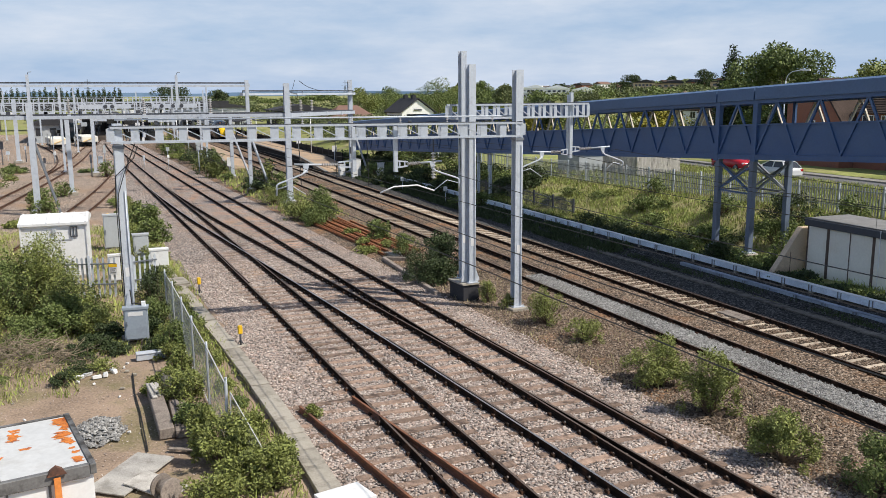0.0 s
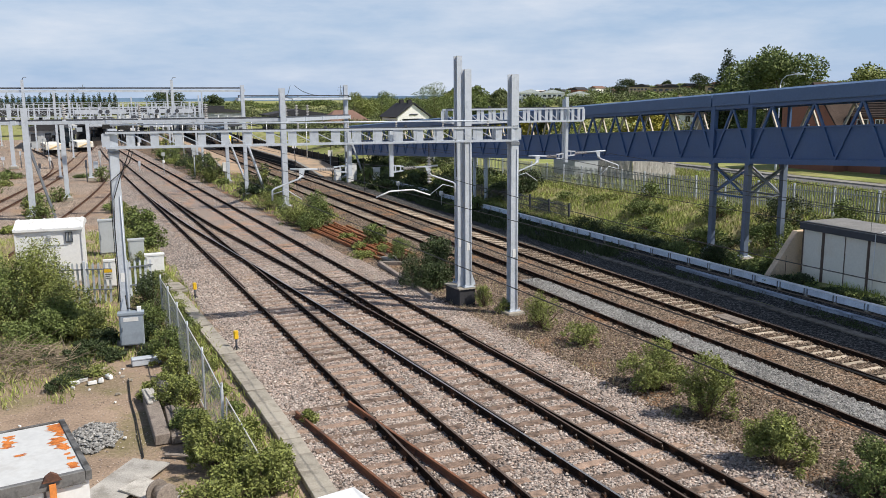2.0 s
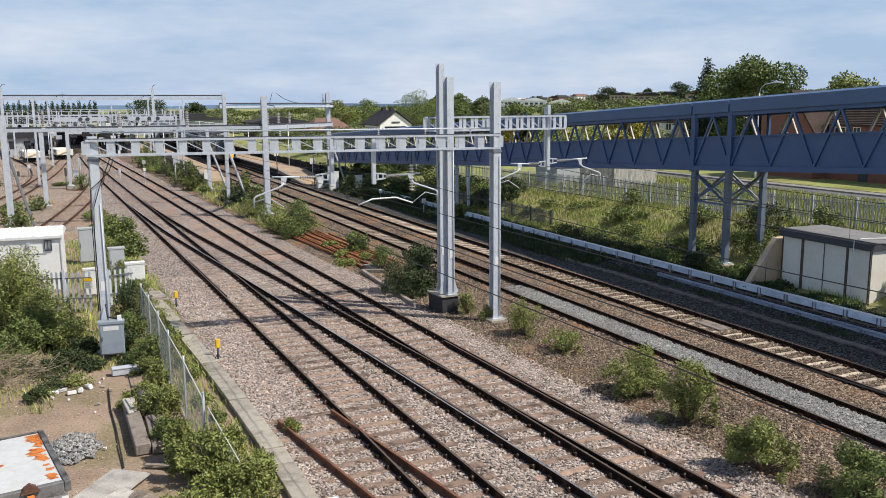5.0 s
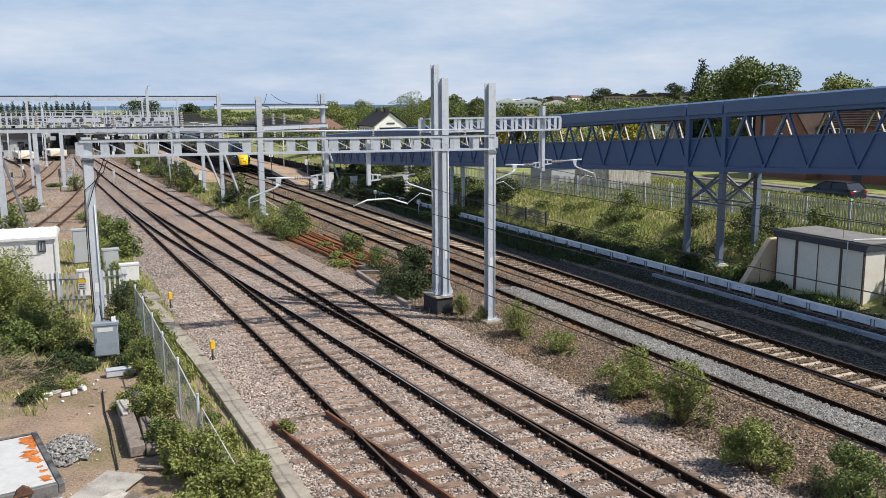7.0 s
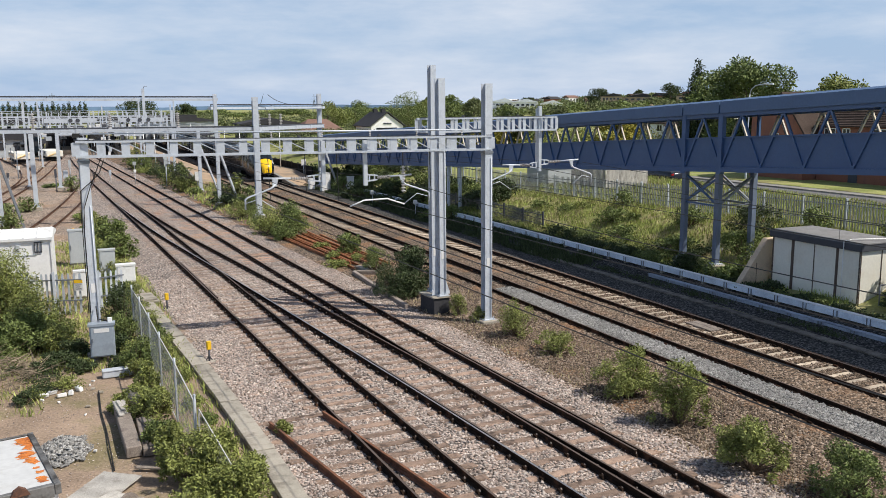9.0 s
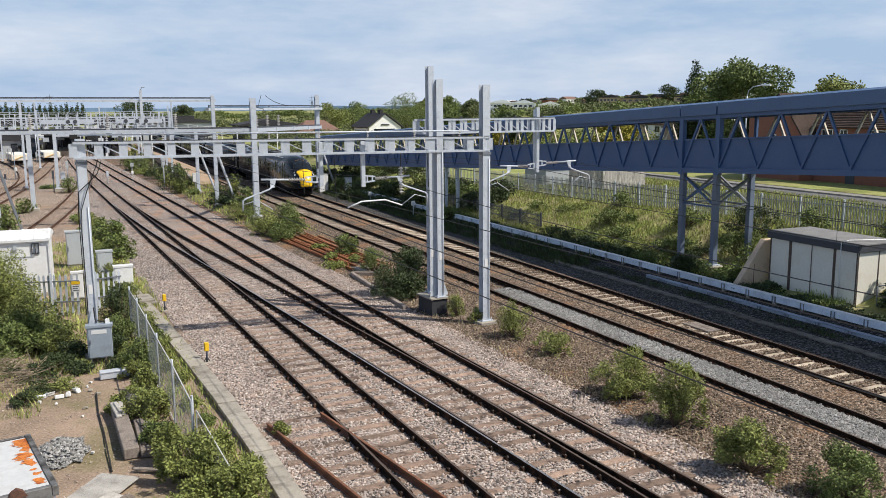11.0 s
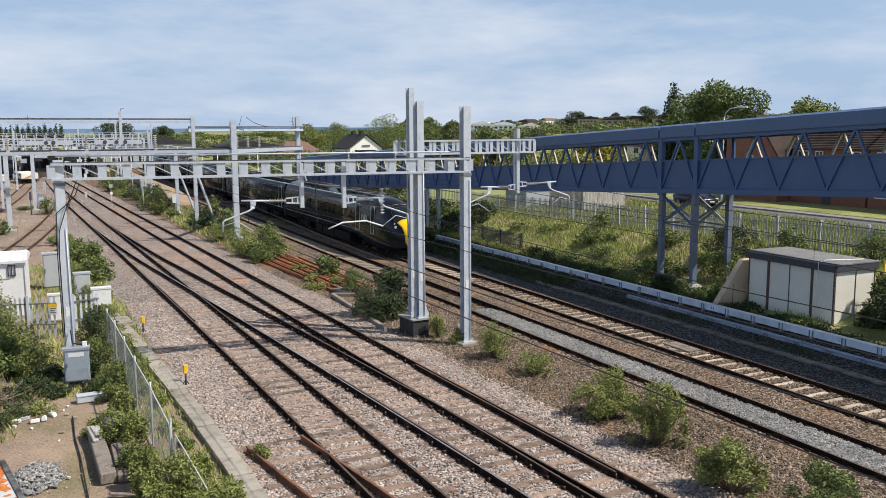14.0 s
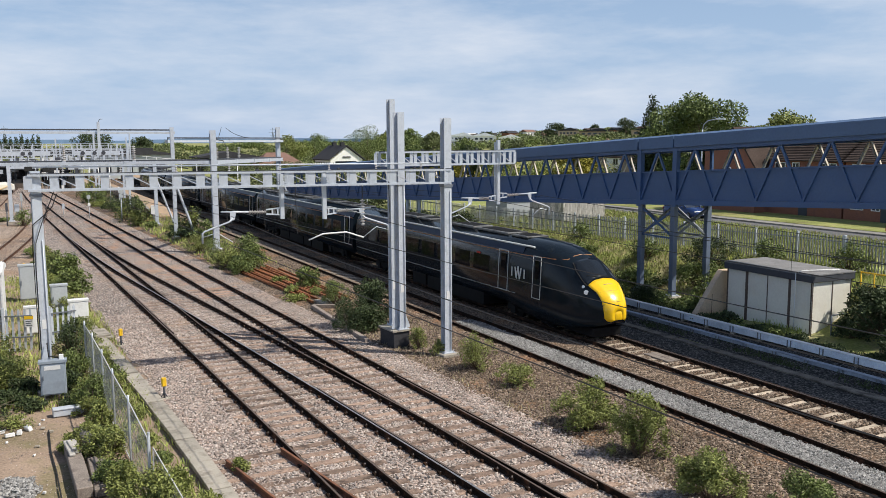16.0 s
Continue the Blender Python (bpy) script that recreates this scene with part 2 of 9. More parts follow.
M = {
    "ballast": stones("pale_ballast", BALLAST_TONES, 0.065, patch=(0.36, 0.24, 0.16), patch_scale=0.35, patch_at=0.60),
    "ballast_yard": stones("tan_yard_ballast", [(0.50, 0.39, 0.31), (0.30, 0.235, 0.18), (0.64, 0.53, 0.44), (0.17, 0.135, 0.11), (0.52, 0.42, 0.35)], 0.07, patch=(0.36, 0.25, 0.17), patch_scale=0.25),
    "ballast_brown": stones("brown_ballast", BROWN_TONES, 0.07, patch=(0.30, 0.17, 0.095), patch_scale=0.5),
    "ballast_dark": stones("shade_dark_ballast", DARK_TONES, 0.07),
    "ballast_grey": stones("grey_ballast", GREY_TONES, 0.06),
    "dirt": material("trodden_dirt", (0.335, 0.252, 0.19), 0.95, vary=0.28, scale=0.7, fine=14, bump=0.5, dist=0.03, second=(0.20, 0.17, 0.10), cover=0.42, cover_scale=0.35, spec=0.1),
    "cess": material("dark_cess_soil", (0.10, 0.092, 0.08), 0.95, vary=0.3, scale=0.8, fine=18, bump=0.6, dist=0.04, second=(0.07, 0.09, 0.04), cover=0.5, cover_scale=0.6, spec=0.1),
    "turf": material("rough_turf", (0.255, 0.28, 0.095), 0.95, vary=0.28, scale=0.5, fine=9, bump=0.6, dist=0.06, second=(0.32, 0.29, 0.16), cover=0.5, cover_scale=0.45, spec=0.1),
    "lawn": material("mown_verge", (0.25, 0.28, 0.095), 0.95, vary=0.35, scale=0.5, fine=9, bump=0.5, dist=0.04, second=(0.30, 0.28, 0.13), cover=0.45, cover_scale=0.6, spec=0.1),
    "asphalt": material("road_asphalt", (0.13, 0.13, 0.135), 0.9, vary=0.1, scale=0.6, fine=30, bump=0.2),
    "paving": material("pale_paving", (0.24, 0.235, 0.22), 0.9, vary=0.12, scale=1, fine=20),
    "concrete": material("weathered_concrete", (0.36, 0.33, 0.28), 0.9, vary=0.16, scale=1.6, fine=25, bump=0.3, second=(0.24, 0.215, 0.18), cover=0.4, cover_scale=1.8, per=0.08),
    "old_lid": material("dirt_stained_concrete", (0.19, 0.17, 0.145), 0.95, vary=0.25, scale=2.0, fine=22, bump=0.3, second=(0.09, 0.08, 0.068), cover=0.5, cover_scale=2.2, per=0.15),
    "concrete_sleeper": material("pale_concrete", (0.50, 0.42, 0.33), 0.9, vary=0.2, scale=4, fine=30, per=0.22, second=(0.28, 0.22, 0.17), cover=0.35, cover_scale=2.5),
    "sleeper_mixed": material("dusty_sleeper", (0.30, 0.25, 0.20), 0.9, vary=0.2, scale=4, fine=30, per=0.35),
    "timber": material("weathered_sleeper_timber", (0.27, 0.19, 0.145), 0.9, vary=0.35, scale=5, fine=35, bump=0.4, second=(0.10, 0.07, 0.055), cover=0.35, cover_scale=3, per=0.35),
    "timber_rust": material("rust_stained_timber", (0.36, 0.215, 0.145), 0.9, vary=0.3, scale=5, fine=35, bump=0.4, second=(0.19, 0.125, 0.095), cover=0.35, cover_scale=3, per=0.3),
    "rail_side": material("dark_rail_steel", (0.024, 0.016, 0.012), 0.9, metal=0.0, vary=0.25, scale=4, fine=30, second=(0.075, 0.038, 0.024), cover=0.35, cover_scale=2, spec=0.08),
    "rail_top": material("dulled_rail_head", (0.13, 0.098, 0.08), 0.6, metal=0.35, vary=0.1, scale=3, fine=50, bump=0.0),
    # pale jaw colour stands for sun on the chair faces, with rust patches
    "chair_iron": material("sunlit_chair_iron", (0.40, 0.33, 0.29), 0.85, vary=0.3, scale=6, fine=30, per=0.5, second=(0.14, 0.09, 0.07), cover=0.45, cover_scale=4, spec=0.15),
    "rail_shine": material("polished_rail_head", (0.50, 0.47, 0.44), 0.35, metal=0.85, vary=0.1, scale=3, fine=50, bump=0.0),
    "rail_rust": material("rusted_rail", (0.20, 0.085, 0.045), 0.85, vary=0.25, scale=3, fine=30, second=(0.10, 0.05, 0.035), cover=0.4, cover_scale=2),
    "rail_yard": material("brown_yard_rail", (0.105, 0.058, 0.040), 0.9, vary=0.25, scale=3, fine=30, second=(0.05, 0.032, 0.026), cover=0.4, cover_scale=2, spec=0.1),
    "rust_pile": material("bright_rust", (0.30, 0.115, 0.045), 0.9, vary=0.3, scale=2, fine=25, second=(0.16, 0.07, 0.04), cover=0.4, cover_scale=3, per=0.25),
    "galv": material("galvanised_steel", (0.545, 0.59, 0.655), 0.5, metal=0.12, vary=0.06, scale=2.5, fine=18, bump=0.03, second=(0.465, 0.51, 0.575), cover=0.35, cover_scale=4),
    "galv_dark": material("dull_steel", (0.20, 0.22, 0.25), 0.6, metal=0.4, vary=0.1, scale=3, fine=20, bump=0.05),
    "dull_galv": material("dull_galvanised_pale", (0.42, 0.44, 0.45), 0.65, metal=0.1, vary=0.1, scale=3, fine=20, bump=0.05, per=0.15),
    "tan_wall": material("tan_concrete", (0.66, 0.52, 0.38), 0.9, vary=0.12, scale=1.2, fine=14, bump=0.2, second=(0.54, 0.42, 0.31), cover=0.3),
    "wire": material("weathered_wire", (0.045, 0.045, 0.045), 0.6, metal=0.3, vary=0.05, bump=0),
    "insulator": material("glazed_grey_insulator", (0.46, 0.44, 0.43), 0.3, vary=0.1, scale=8, bump=0),
    "white": material("white_cabinet_paint", (0.78, 0.79, 0.79), 0.5, vary=0.05, scale=1.5, fine=12, bump=0.04, second=(0.62, 0.62, 0.60), cover=0.25, cover_scale=2),
    "grey_box": material("grey_cabinet_paint", (0.44, 0.47, 0.49), 0.55, vary=0.06, scale=2, fine=14, bump=0.04),
    "trim_grey": material("aged_grey_trim", (0.15, 0.15, 0.15), 0.6, vary=0.25, scale=4, fine=20, second=(0.05, 0.045, 0.04), cover=0.45),
    "rust_white": material("rusting_white_roof", (0.60, 0.61, 0.61), 0.5, vary=0.07, scale=1.2, fine=10, bump=0.04, second=(0.52, 0.52, 0.51), cover=0.35, cover_scale=1.2),
    "orange_rust": material("orange_rust", (0.62, 0.20, 0.04), 0.9, vary=0.2, scale=4, fine=25, second=(0.38, 0.10, 0.03), cover=0.35, cover_scale=5),
    "orange": material("orange_strap", (0.75, 0.26, 0.06), 0.7, vary=0.12, scale=4, fine=20),
    "bridge": material("blue_grey_bridge_paint", (0.054, 0.112, 0.250), 0.45, vary=0.06, scale=0.8, fine=10, bump=0.03, second=(0.060, 0.118, 0.250), cover=0.4, cover_scale=0.7),
    "bridge_roof": material("grey_bridge_roof", (0.076, 0.138, 0.265), 0.5, vary=0.08, scale=0.8, fine=10, bump=0.03),
    "hut": material("cream_hut_panel", (0.78, 0.765, 0.69), 0.75, vary=0.05, scale=0.8, fine=12, bump=0.1, second=(0.76, 0.73, 0.64), cover=0.3, cover_scale=0.9),
    "hut_seam": material("brown_seam", (0.10, 0.07, 0.055), 0.8, vary=0.1),
    "hut_roof": material("grey_felt_roof", (0.22, 0.22, 0.225), 0.9, vary=0.2, scale=1.5, fine=14, bump=0.2, spec=0.2),
    "dark_trim": material("dark_fascia", (0.055, 0.06, 0.075), 0.6, vary=0.1),
    "brick": material("brown_brick", (0.27, 0.115, 0.075), 0.9, vary=0.12, scale=1.2, fine=14, bump=0.2, second=(0.20, 0.09, 0.065), cover=0.3, cover_scale=1.2, per=0.1),
    "tile": material("brown_roof_tile", (0.075, 0.056, 0.048), 0.95, vary=0.3, scale=1.0, fine=10, bump=0.3, per=0.2, spec=0.1),
    "slate": material("dark_slate", (0.05, 0.05, 0.056), 0.85, vary=0.15, scale=1.0, fine=8, spec=0.2),
    "render": material("white_render", (0.88, 0.88, 0.87), 0.85, vary=0.04, scale=0.8, fine=8, second=(0.80, 0.79, 0.76), cover=0.15),
    "stone": material("buff_stone", (0.42, 0.33, 0.24), 0.9, vary=0.12, scale=1, fine=10, per=0.1),
    "glass": material("window_glass", (0.03, 0.035, 0.045), 0.06, vary=0.0, bump=0, spec=0.8),
    "bark": material("bark", (0.13, 0.095, 0.065), 0.95, vary=0.25, scale=5, fine=30, bump=0.5),
    "dead": material("dry_twigs", (0.24, 0.195, 0.14), 0.95, vary=0.25, scale=5, fine=30, per=0.35),
    "leaf": material("green_leaf", (0.142, 0.182, 0.055), 0.6, vary=0.15, scale=1.2, fine=5, bump=0, per=0.5, spec=0.3),
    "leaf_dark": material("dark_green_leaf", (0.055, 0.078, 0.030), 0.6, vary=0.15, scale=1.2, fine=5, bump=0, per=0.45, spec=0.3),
    "leaf_bright": material("bright_green_leaf", (0.205, 0.232, 0.066), 0.6, vary=0.15, scale=1.2, fine=5, bump=0, per=0.45, spec=0.3),
    # leaf for far trees, greyed to put distance haze into the colour
    "leaf_far": material("hazed_olive_leaf", (0.150, 0.175, 0.080), 0.7, vary=0.2, scale=0.05, fine=0.4, bump=0, per=0.5, spec=0.2),
    "leaf_yellow": material("yellow_flowering_leaf", (0.30, 0.27, 0.05), 0.7, vary=0.15, scale=1.2, fine=5, bump=0, per=0.35, spec=0.2),
    "blade": material("grass_blade", (0.35, 0.40, 0.12), 0.7, vary=0.2, scale=0.6, fine=4, bump=0, per=0.45, spec=0.2),
    "straw": material("dry_grass_blade", (0.42, 0.37, 0.21), 0.8, vary=0.2, scale=0.6, fine=4, bump=0, per=0.35, spec=0.2),
    "yellow": material("signal_yellow", (0.85, 0.52, 0.02), 0.5, vary=0.06, bump=0.02),
    "plank": material("grey_old_planks", (0.27, 0.23, 0.20), 0.95, vary=0.3, scale=3, fine=30, bump=0.4, second=(0.14, 0.115, 0.10), cover=0.4, cover_scale=3, per=0.25),
    "rubble": stones("pale_rubble", GREY_TONES, 0.09),
    "plastic": material("white_debris", (0.72, 0.72, 0.72), 0.6, vary=0.08),
    "platform": material("tan_platform_surface", (0.42, 0.30, 0.20), 0.9, vary=0.14, scale=0.6, fine=8, second=(0.30, 0.24, 0.18), cover=0.4, cover_scale=0.5),
    "train": material("dark_green_train_paint", (0.009, 0.015, 0.022), 0.14, vary=0.08, scale=0.6, fine=6, bump=0, spec=0.22),
    "train_roof": material("grimy_train_roof", (0.11, 0.115, 0.12), 0.6, vary=0.2, scale=1.2, fine=14, second=(0.035, 0.035, 0.035), cover=0.4),
    "train_under": material("sooty_underframe", (0.009, 0.009, 0.010), 0.8, vary=0.2, scale=3, fine=14, spec=0.2),
    "train_yellow": material("train_yellow_paint", (0.90, 0.56, 0.015), 0.25, vary=0.03, scale=1, fine=8, bump=0, second=(0.78, 0.47, 0.02), cover=0.15),
    "train_screen": material("raked_screen_glass", (0.012, 0.016, 0.022), 0.08, vary=0.0, bump=0, spec=0.35),
    "train_white": material("pale_marking", (0.62, 0.64, 0.64), 0.5, vary=0.05, bump=0),
    # sky reflection on the curved cant, put in as a blue stripe
    "train_blue": material("sky_sheen_cant", (0.028, 0.05, 0.115), 0.3, vary=0.05, bump=0),
    "orange_line": material("orange_line", (0.55, 0.24, 0.09), 0.4, vary=0.05, bump=0),
    "rubber": material("black_rubber", (0.018, 0.018, 0.018), 0.85, vary=0.1, bump=0.1),
    "red_car": material("red_car_paint", (0.45, 0.012, 0.02), 0.2, vary=0.03, bump=0, spec=0.7),
    "white_car": material("white_car_paint", (0.68, 0.69, 0.70), 0.25, vary=0.03, bump=0, spec=0.7),
    "navy_car": material("dark_blue_car_paint", (0.018, 0.022, 0.035), 0.2, vary=0.03, bump=0, spec=0.7),
    "blue_car": material("blue_car_paint", (0.02, 0.05, 0.16), 0.2, vary=0.03, bump=0, spec=0.7),
    "headlamp": material("lamp_lens", (0.75, 0.77, 0.8), 0.15, vary=0.02, bump=0),
    "tail": material("red_lens", (0.40, 0.01, 0.01), 0.2, vary=0.02, bump=0),
    "box_blue": material("blue_grey_box_paint", (0.30, 0.35, 0.41), 0.5, vary=0.06, scale=2, fine=14, bump=0.04, second=(0.26, 0.30, 0.35), cover=0.3, cover_scale=2),
    "train_glass": material("tinted_train_glass", (0.003, 0.005, 0.008), 0.06, vary=0.0, bump=0, spec=0.14),
    "board_grey": material("silvered_boards", (0.46, 0.44, 0.41), 0.95, vary=0.2, scale=3, fine=30, bump=0.3, second=(0.34, 0.32, 0.29), cover=0.4, cover_scale=2, per=0.15),
    # lower trough: the trough colour darkened to stand for shade
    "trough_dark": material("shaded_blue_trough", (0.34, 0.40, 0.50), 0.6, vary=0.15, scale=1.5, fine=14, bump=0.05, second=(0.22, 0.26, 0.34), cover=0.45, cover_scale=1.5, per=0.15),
    # trough sides: skylit shade is put into this bluer tone
    "trough": material("pale_trough_panel", (0.70, 0.79, 0.91), 0.6, vary=0.12, scale=1.5, fine=14, bump=0.05, second=(0.58, 0.66, 0.78), cover=0.4, cover_scale=1.2, per=0.10),
    "roof_pink": material("pinkish_roof_tile", (0.21, 0.13, 0.105), 0.9, vary=0.15, scale=1.0, fine=6, spec=0.2),
    # paler than the sides, as sun on the lid tops
    "trough_lid": material("sunlit_trough_lid", (0.86, 0.89, 0.92), 0.6, vary=0.06, scale=1.5, fine=14, bump=0.05, second=(0.76, 0.79, 0.83), cover=0.3, cover_scale=1.2, per=0.08),
    "white_tube": material("white_arm_paint", (0.80, 0.82, 0.84), 0.5, vary=0.03, bump=0),
    # far-side braces: the bridge paint with sunlight put into the colour
    "cream_brace": material("sunlit_bridge_paint", (0.52, 0.47, 0.38), 0.6, vary=0.08, scale=3, fine=12, bump=0.03),
    "red_mark": material("red_marking", (0.45, 0.03, 0.02), 0.5, vary=0.05, bump=0),
    "leg_paint": material("grey_blue_leg_paint", (0.13, 0.165, 0.235), 0.5, vary=0.08, scale=2, fine=12, bump=0.03),
    # hill colour with the blue of distant air mixed in
    "haze": material("hazed_far_hills", (0.20, 0.29, 0.38), 1.0, vary=0.12, scale=0.004, fine=0.03, bump=0, spec=0.0),
}


# ---- mesh helpers ----
def empty_mesh():
    return bmesh.new()


def box(bm, x0, x1, y0, y1, z0, z1, m=None):
    """A box between the given bounds, under the matrix m."""
    vs = [bm.verts.new(Vector(p) if m is None else m @ Vector(p)) for p in
          ((x0, y0, z0), (x1, y0, z0), (x1, y1, z0), (x0, y1, z0), (x0, y0, z1), (x1, y0, z1), (x1, y1, z1), (x0, y1, z1))]
    fs = [bm.faces.new([vs[i] for i in q]) for q in ((3, 2, 1, 0), (4, 5, 6, 7), (0, 1, 5, 4), (1, 2, 6, 5), (2, 3, 7, 6), (3, 0, 4, 7))]
    return fs


def bevelled(bm, width=0.01, segments=1):
    bmesh.ops.bevel(bm, geom=bm.edges[:], offset=width, segments=segments, affect="EDGES", profile=0.7, clamp_overlap=True)
    return bm


def along(a, b):
    """A matrix whose z runs from a to b, with its origin at a."""
    a, b = Vector(a), Vector(b)
    return Matrix.Translation(a) @ (b - a).to_track_quat("Z", "Y").to_matrix().to_4x4()


def bar(bm, a, b, w, h=None):
    """A rectangular bar from a to b."""
    h = h or w
    n = (Vector(b) - Vector(a)).length
    box(bm, -w / 2, w / 2, -h / 2, h / 2, 0, n, along(a, b))


def rod(bm, a, b, r, n=6, r2=None, caps=True):
    """A round rod from a to b, tapering to r2."""
    r2 = r if r2 is None else r2
    m, ln = along(a, b), (Vector(b) - Vector(a)).length
    lo = [bm.verts.new(m @ Vector((r * math.cos(6.2832 * i / n), r * math.sin(6.2832 * i / n), 0))) for i in range(n)]
    hi = [bm.verts.new(m @ Vector((r2 * math.cos(6.2832 * i / n), r2 * math.sin(6.2832 * i / n), ln))) for i in range(n)]
    for i in range(n):
        f = bm.faces.new((lo[i], lo[(i + 1) % n], hi[(i + 1) % n], hi[i]))
        f.smooth = n > 5
    if caps:
        bm.faces.new(lo[::-1])
        bm.faces.new(hi)


def tube(bm, pts, r, n=5):
    """A round tube through the given points, in one piece."""
    pts, rings = [Vector(p) for p in pts], []
    for i, p in enumerate(pts):
        way = (pts[min(i + 1, len(pts) - 1)] - pts[max(i - 1, 0)]).normalized()
        q = way.to_track_quat("Z", "Y")
        rings.append([bm.verts.new(p + q @ Vector((r * math.cos(6.2832 * k / n), r * math.sin(6.2832 * k / n), 0))) for k in range(n)])
    for a, b in zip(rings, rings[1:]):
        for k in range(n):
            bm.faces.new((a[k], a[(k + 1) % n], b[(k + 1) % n], b[k])).smooth = n > 4
    bm.faces.new(rings[0][::-1])
    bm.faces.new(rings[-1])


def disc(bm, c, axis, r, t, n=12):
    c, axis = Vector(c), Vector(axis).normalized()
    rod(bm, c - axis * t / 2, c + axis * t / 2, r, n)


def prism(bm, outline, y0, y1, m=None):
    """An outline of (x, z) drawn out along y."""
    lo = [bm.verts.new(Vector((x, y0, z)) if m is None else m @ Vector((x, y0, z))) for x, z in outline]
    hi = [bm.verts.new(Vector((x, y1, z)) if m is None else m @ Vector((x, y1, z))) for x, z in outline]
    k = len(outline)
    for i in range(k):
        bm.faces.new((lo[i], lo[(i + 1) % k], hi[(i + 1) % k], hi[i]))
    bm.faces.new(lo[::-1])
    bm.faces.new(hi)


def mesh_of(name, bm, mat):
    bmesh.ops.recalc_face_normals(bm, faces=bm.faces[:])
    me = bpy.data.meshes.new(name)
    bm.to_mesh(me)
    bm.free()
    for x in (mat if isinstance(mat, (list, tuple)) else [mat]):
        me.materials.append(M[x] if isinstance(x, str) else x)
    return me


def part(name, bm, mat, parent=None, label="", at=None):
    """Links a bmesh as one mesh object, under a thing or a part."""
    ob = new(name, mesh_of(name, bm, mat))
    if at is not None:
        ob.matrix_basis = at
    if parent:
        ob.parent = parent
    if label:
        ob["label"] = label
    return ob


def shared(name, me, parent=None, at=None):
    ob = new(name, me)
    if at is not None:
        ob.matrix_basis = at
    ob.parent = parent
    return ob


def thing(name, label, category, at=None, group="", kind=""):
    ob = new(name)
    ob.empty_display_size = 0.2
    if at is not None:
        ob.matrix_basis = at
    return tagged(ob, label, category, group, kind)


def raw(name, verts, faces, mat, parent=None):
    me = bpy.data.meshes.new(name)
    me.from_pydata(verts, [], faces)
    me.materials.append(M[mat] if isinstance(mat, str) else mat)
    ob = new(name, me)
    ob.parent = parent
    return ob


def arrays(name, verts, polys, mat, parent=None, smooth=False):
    """A large mesh from numpy arrays; all faces have the same count of corners."""
    me = bpy.data.meshes.new(name)
    k = polys.shape[1]
    me.vertices.add(len(verts))
    me.vertices.foreach_set("co", np.ascontiguousarray(verts, dtype=np.float32).ravel())
    me.loops.add(polys.size)
    me.loops.foreach_set("vertex_index", np.ascontiguousarray(polys, dtype=np.int32).ravel())
    me.polygons.add(len(polys))
    me.polygons.foreach_set("loop_start", np.arange(0, polys.size, k, dtype=np.int32))
    me.polygons.foreach_set("loop_total", np.full(len(polys), k, dtype=np.int32))
    me.update(calc_edges=True)
    me.validate()
    me.materials.append(M[mat] if isinstance(mat, str) else mat)
    ob = new(name, me)
    ob.parent = parent
    return ob

# ---- plan of the lines, x across and y along the railway ----
def line(knots):
    ys, xs = [k[0] for k in knots], [k[1] for k in knots]
    co = np.polyfit(ys, xs, 3)
    return lambda y: float(np.polyval(co, y))


T1 = line([(14, 7.30), (25, 7.10), (35, 6.85), (44, 6.60), (52, 6.25), (64, 5.75), (78, 5.3), (103, 4.4), (133, 3.5), (160, 2.9)])
T2 = line([(14, 11.75), (21, 11.52), (30, 11.22), (38, 10.80), (47, 10.42), (60, 9.85), (72, 9.40), (86, 8.80), (109, 7.9), (134, 6.7), (157, 5.8)])
CROSS = line([(8, 11.0), (14, 10.5), (20, 10.12), (24, 9.78), (31, 9.25), (35.5, 8.9), (43, 8.2), (51, 7.32), (58, 6.75), (65, 6.1)])


def turnout(y):
    """The crossing line, closing on the first line by a long easy curve."""
    if y < 58:
        return CROSS(y)
    return T1(y) + (CROSS(58) - T1(58)) * (max(92 - y, 0) / 34) ** 2


def M1(y):
    return 18.72 - 0.004 * max(y - 20, 0)


def M2(y):
    return 22.0


def L1(y):
    return -1.0 + 0.15 * (y - 70) - 0.0012 * max(y - 70, 0) ** 2


def L2(y):
    return -6.0 + 0.13 * (y - 85) - 0.0008 * max(min(y, 140) - 85, 0) ** 2 - 0.088 * max(y - 140, 0) + 0.012 * max(y - 140, 0)


L3 = line([(104, -4.2), (109, -3.8), (118, -3.5), (127, -3.7), (135, -4.3), (145, -5.2), (155, -6.4), (163, -7.6), (168, -8.4)])


def smooth(a, b, x):
    t = min(max((x - a) / (b - a), 0), 1)
    return t * t * (3 - 2 * t)


def fence_z(y):
    return min(max(2.9 - 0.024 * y, 1.35), 2.2)


def ground_z(x, y):
    z = -0.12
    z += 0.35 * smooth(24.2, 28.2, x)
    z += (fence_z(y) - 0.23) * smooth(28.6, 35.0, x)
    z += 0.12 * noise.noise(Vector((x * 0.35, y * 0.35, 0))) * smooth(25, 29, x) * (1 - smooth(46, 49, x))
    z -= max(fence_z(y) - 1.1, 0) * smooth(36.6, 42, x)
    r = math.hypot(x, y)
    az = math.degrees(math.atan2(x, max(y, 1)))
    z += 15 * smooth(230, 900, r) * smooth(14, 44, az)
    z += 3 * smooth(300, 1500, r) * smooth(-60, 10, az)
    return z


